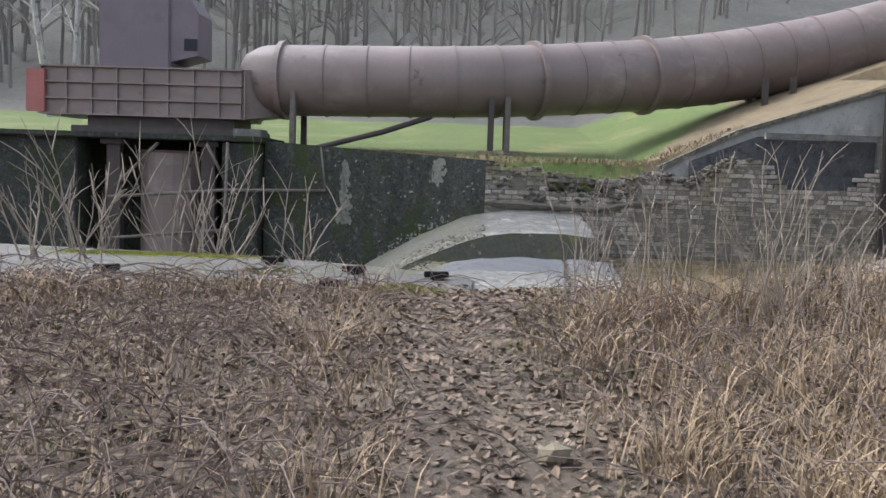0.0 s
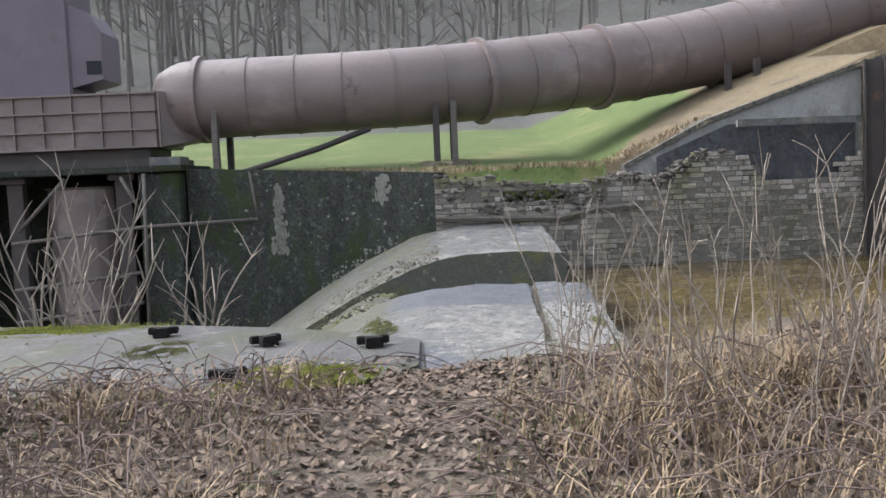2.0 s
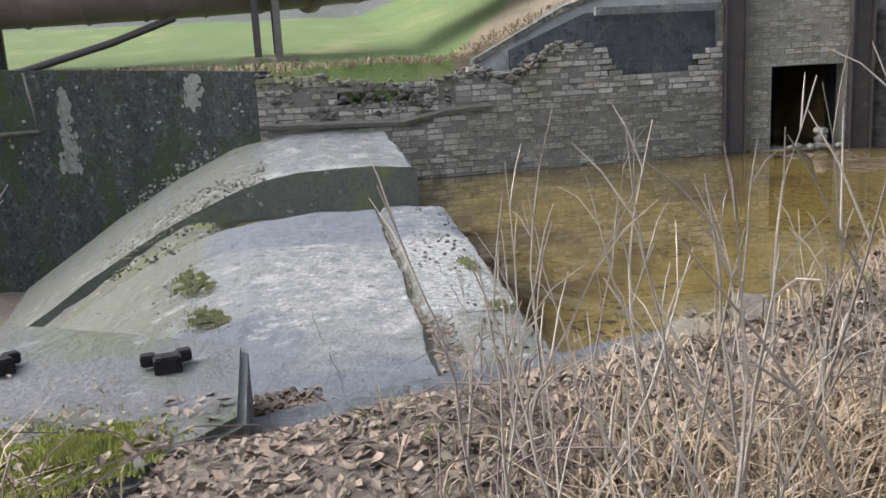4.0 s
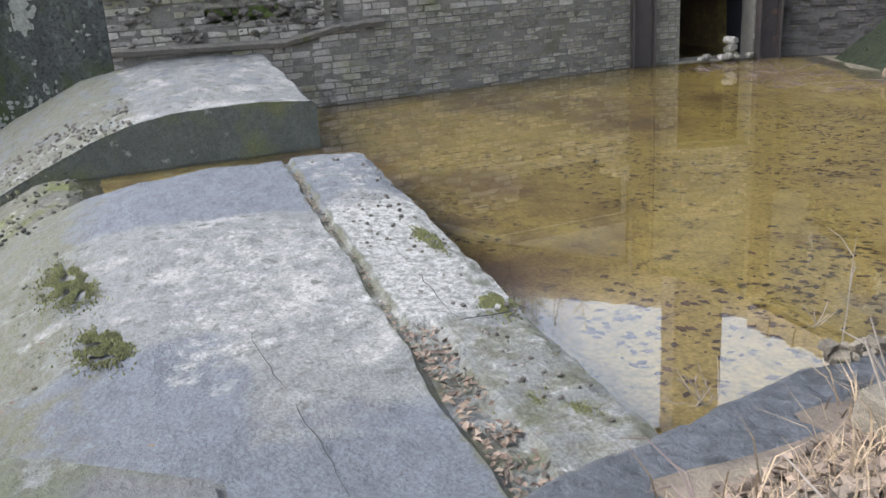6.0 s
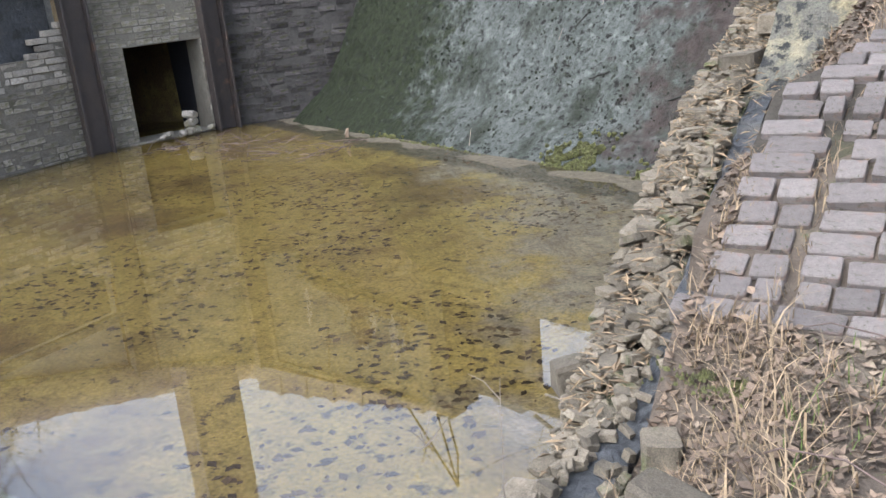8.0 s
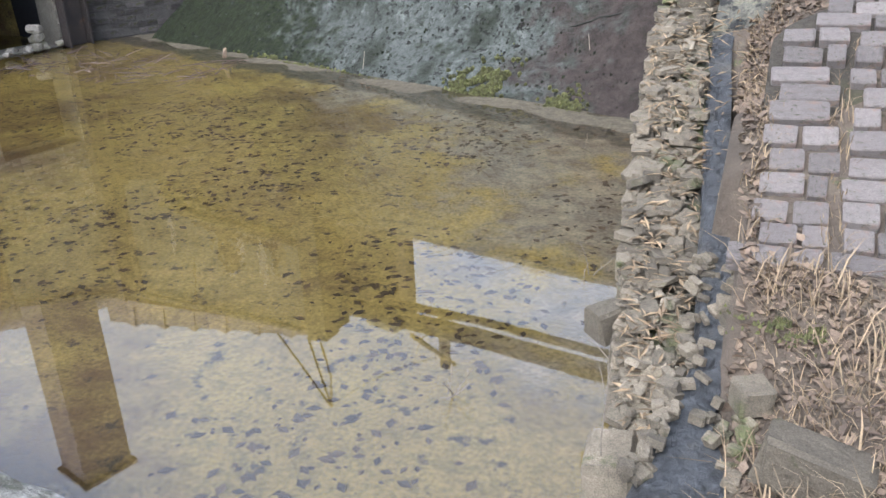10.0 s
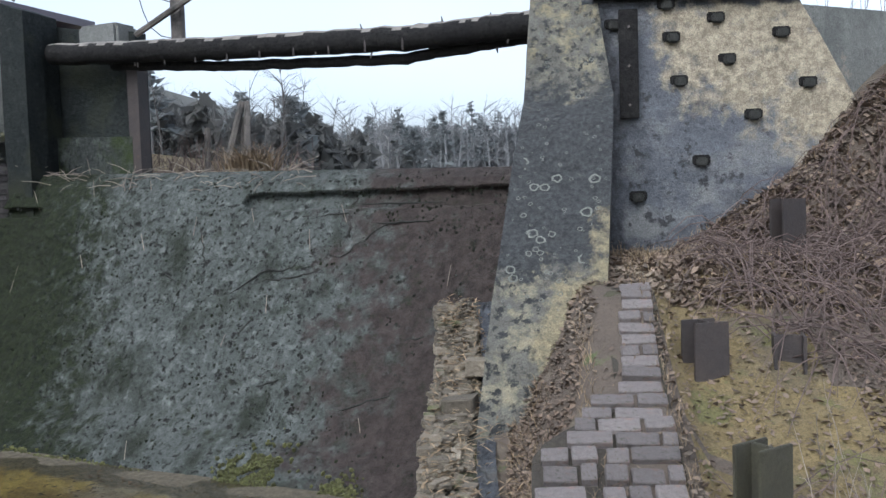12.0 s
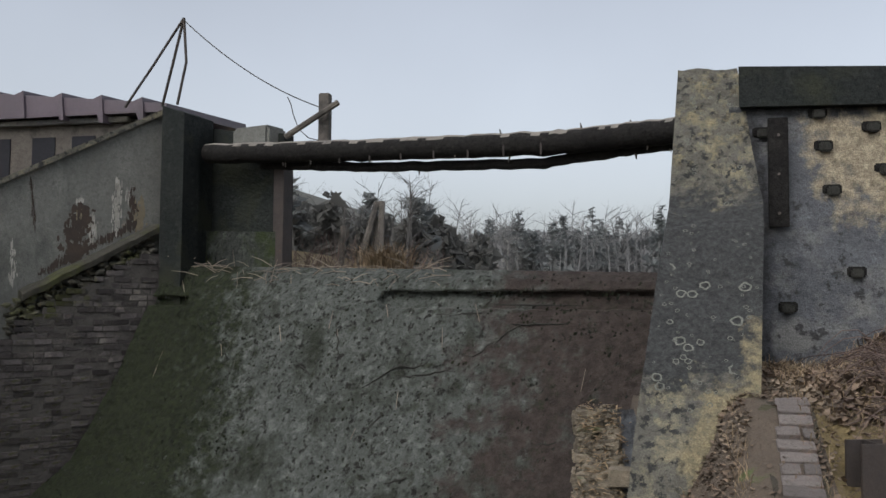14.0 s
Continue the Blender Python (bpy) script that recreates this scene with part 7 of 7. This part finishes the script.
for i in range(520):
    t = rng.uniform(0, 5.2)
    p = Vector((*WA, 0)).lerp(Vector((*WB, 0)), t / 7.75)
    zt = far_top(t)
    z = rng.uniform(1.02, zt + 0.03) if t < 3.0 else rng.uniform(zt - 0.15, zt + 0.04)
    crumb.add(*rock(2000 + i, rng.uniform(0.03, 0.10), (p.x + rng.uniform(-0.12, 0.03), p.y, z), 0.5))
tagged(crumb.out("wall_rubble", M_RUBBLE_G), "crumbling stone core showing in the broken wall", "rubble", kind="stuff")
lv, lf = [], []
for i in range(41):
    t = 3.6 * i / 40
    p = Vector((*WA, 0)).lerp(Vector((*WB, 0)), t / 7.75)
    zc = lerp_table(t, ((0, 0.98), (2.2, 0.90), (2.9, 1.04), (3.6, 1.06))) + 0.015 * noise.noise((t * 5, 0, 0))
    o = 0.09 + 0.02 * noise.noise((t * 4, 3, 0))
    lv += [(p.x - 0.1, p.y, zc - 0.09), (p.x + o * .7, p.y, zc - 0.06), (p.x + o, p.y, zc), (p.x + o * .7, p.y, zc + 0.04), (p.x - 0.1, p.y, zc + 0.05)]
    if i:
        a = (i - 1) * 5
        for k in range(5):
            lf.append((a + k, a + (k + 1) % 5, a + (k + 1) % 5 + 5, a + k + 5))
tagged(mesh_from("wall_ledge", lv, lf, M_RUBBLE_G), "worn stone ledge running along the old wall", "ledge", kind="structure")
mid = Bag()
gv, gf = [], []
for i in range(49):
    for j in range(45):
        x, y = -6.75 + 2.5 * i / 48, -4.5 + 3.2 * j / 44
        z = lerp_table(y, ((-4.5, -1.5), (-3.2, -0.70), (-2.4, -0.18), (-1.95, 0.04), (-1.65, 0.06), (-1.3, -0.25)))
        gv.append((x, y, z - 0.03 + 0.04 * noise.noise((x * 3, y * 3, 1)) + 0.025 * noise.noise((x * 9, y * 9, 4)) + 0.015 * noise.noise((x * 22, y * 22, 6))))
        if i and j:
            a = (i - 1) * 45 + j - 1
            gf.append((a, a + 45, a + 46, a + 1))
tagged(mesh_from("rubble_mound", gv, gf, M_SLAB_M), "rough mossy rubble slope between the outlet vaults", "rubble", kind="structure")
for i in range(130):
    x, y = rng.uniform(-6.6, -4.3), rng.uniform(-2.7, -1.5)
    mid.add(*rock(3000 + i, rng.uniform(0.010, 0.035), (x, y, lerp_table(y, ((-2.7, -0.28), (-2.4, -0.12), (-1.95, 0.06), (-1.65, 0.08), (-1.5, -0.05)))), 0.6))
for i in range(90):
    x = rng.uniform(-4.3, 0.9)
    y = rng.uniform(-2.5, -1.75)
    mid.add(*rock(3600 + i, rng.uniform(0.008, 0.03), (x, y + slab_y(x), slab_z(x) - 0.25 + lerp_table(y, ((-2.75, -0.5), (-2.35, -0.2), (-2.0, 0.02), (-1.65, 0.16)))), 0.6))
tagged(mid.out("vault_rubble", M_RUBBLE_M), "broken concrete rubble between the outlet vaults", "rubble", kind="stuff")
groove = Bag()
for i in range(900):
    x = rng.uniform(-4.2, 0.95)
    if x < -1.05 and rng.random() < 0.55:
        continue
    y = slab_y(x) + (0.018 + rng.gauss(0, 0.02) if x < -1.05 else 0.02 + 0.2 * rng.random() ** 1.5)
    q = rng.uniform(0.007, 0.018) if x < -1.05 else rng.uniform(0.012, 0.03)
    m = pose(x, y, slab_z(x) - 0.03 + rng.uniform(0, .02), rng.uniform(-30, 30), rng.uniform(-30, 30), rng.uniform(0, 360))
    groove.add([m @ Vector((-q, 0, 0)), m @ Vector((0, -q * .6, q * .3)), m @ Vector((q, 0, 0)), m @ Vector((0, q * .6, q * .3))], [(0, 1, 2), (0, 2, 3)])
for i in range(1600):
    x, y = rng.uniform(0.62, 1.08), rng.uniform(-1.14, -0.60)
    if y > -0.72 - 0.5 * (0.9 - x) + 0.12 * noise.noise((x * 6, y * 6, 2)):
        continue
    q = rng.uniform(0.012, 0.03)
    m = pose(x, y, 0.25 + rng.uniform(0, .05), rng.uniform(-35, 35), rng.uniform(-35, 35), rng.uniform(0, 360))
    groove.add([m @ Vector((-q, 0, 0)), m @ Vector((0, -q * .6, q * .3)), m @ Vector((q, 0, 0)), m @ Vector((0, q * .6, q * .3))], [(0, 1, 2), (0, 2, 3)])
bm = prism_bm([(0.66, -1.16, 0.24), (1.05, -1.16, 0.24), (1.05, -0.60, 0.22), (0.78, -0.70, 0.2)], (0, 0, -0.2))
tagged(part("leaf_mound", bm, M_SOIL), "leafy soil filling the corner beside the platform", "soil", kind="structure")
tagged(groove.out("groove_litter", M_LEAF), "brown leaf litter lying in the concrete groove", "leaves", kind="stuff")
for (cx, cy, cz, rx, ry, h, sd) in ((-1.6, -1.45, 0.106, 0.30, 0.18, 0.004, 11), (-0.65, 0.36, 0.08, 0.30, 0.17, 0.006, 12), (-1.15, 0.50, 0.10, 0.22, 0.14, 0.004, 13), (-0.2, 0.22, 0.065, 0.24, 0.10, 0.006, 14), (-2.7, -1.62, 0.13, 0.5, 0.2, 0.004, 15), (-2.3, 0.55, 0.17, 0.4, 0.06, 0.004, 16), (0.1, 0.35, 0.06, 0.2, 0.12, 0.004, 19), (-6.6, 0.6, 0.475, 0.2, 0.12, 0.025, 17), (0.75, -2.9, 0.58, 0.5, 0.35, 0.03, 18)):
    mo = mesh_from("moss_patch", *moss_patch(cx, cy, cz, rx, ry, h, sd), M_MOSS)
    mo.data.materials[0] = M_MOSS_D
    tagged(mo, "patchy olive green moss on weathered concrete", "moss", kind="stuff")
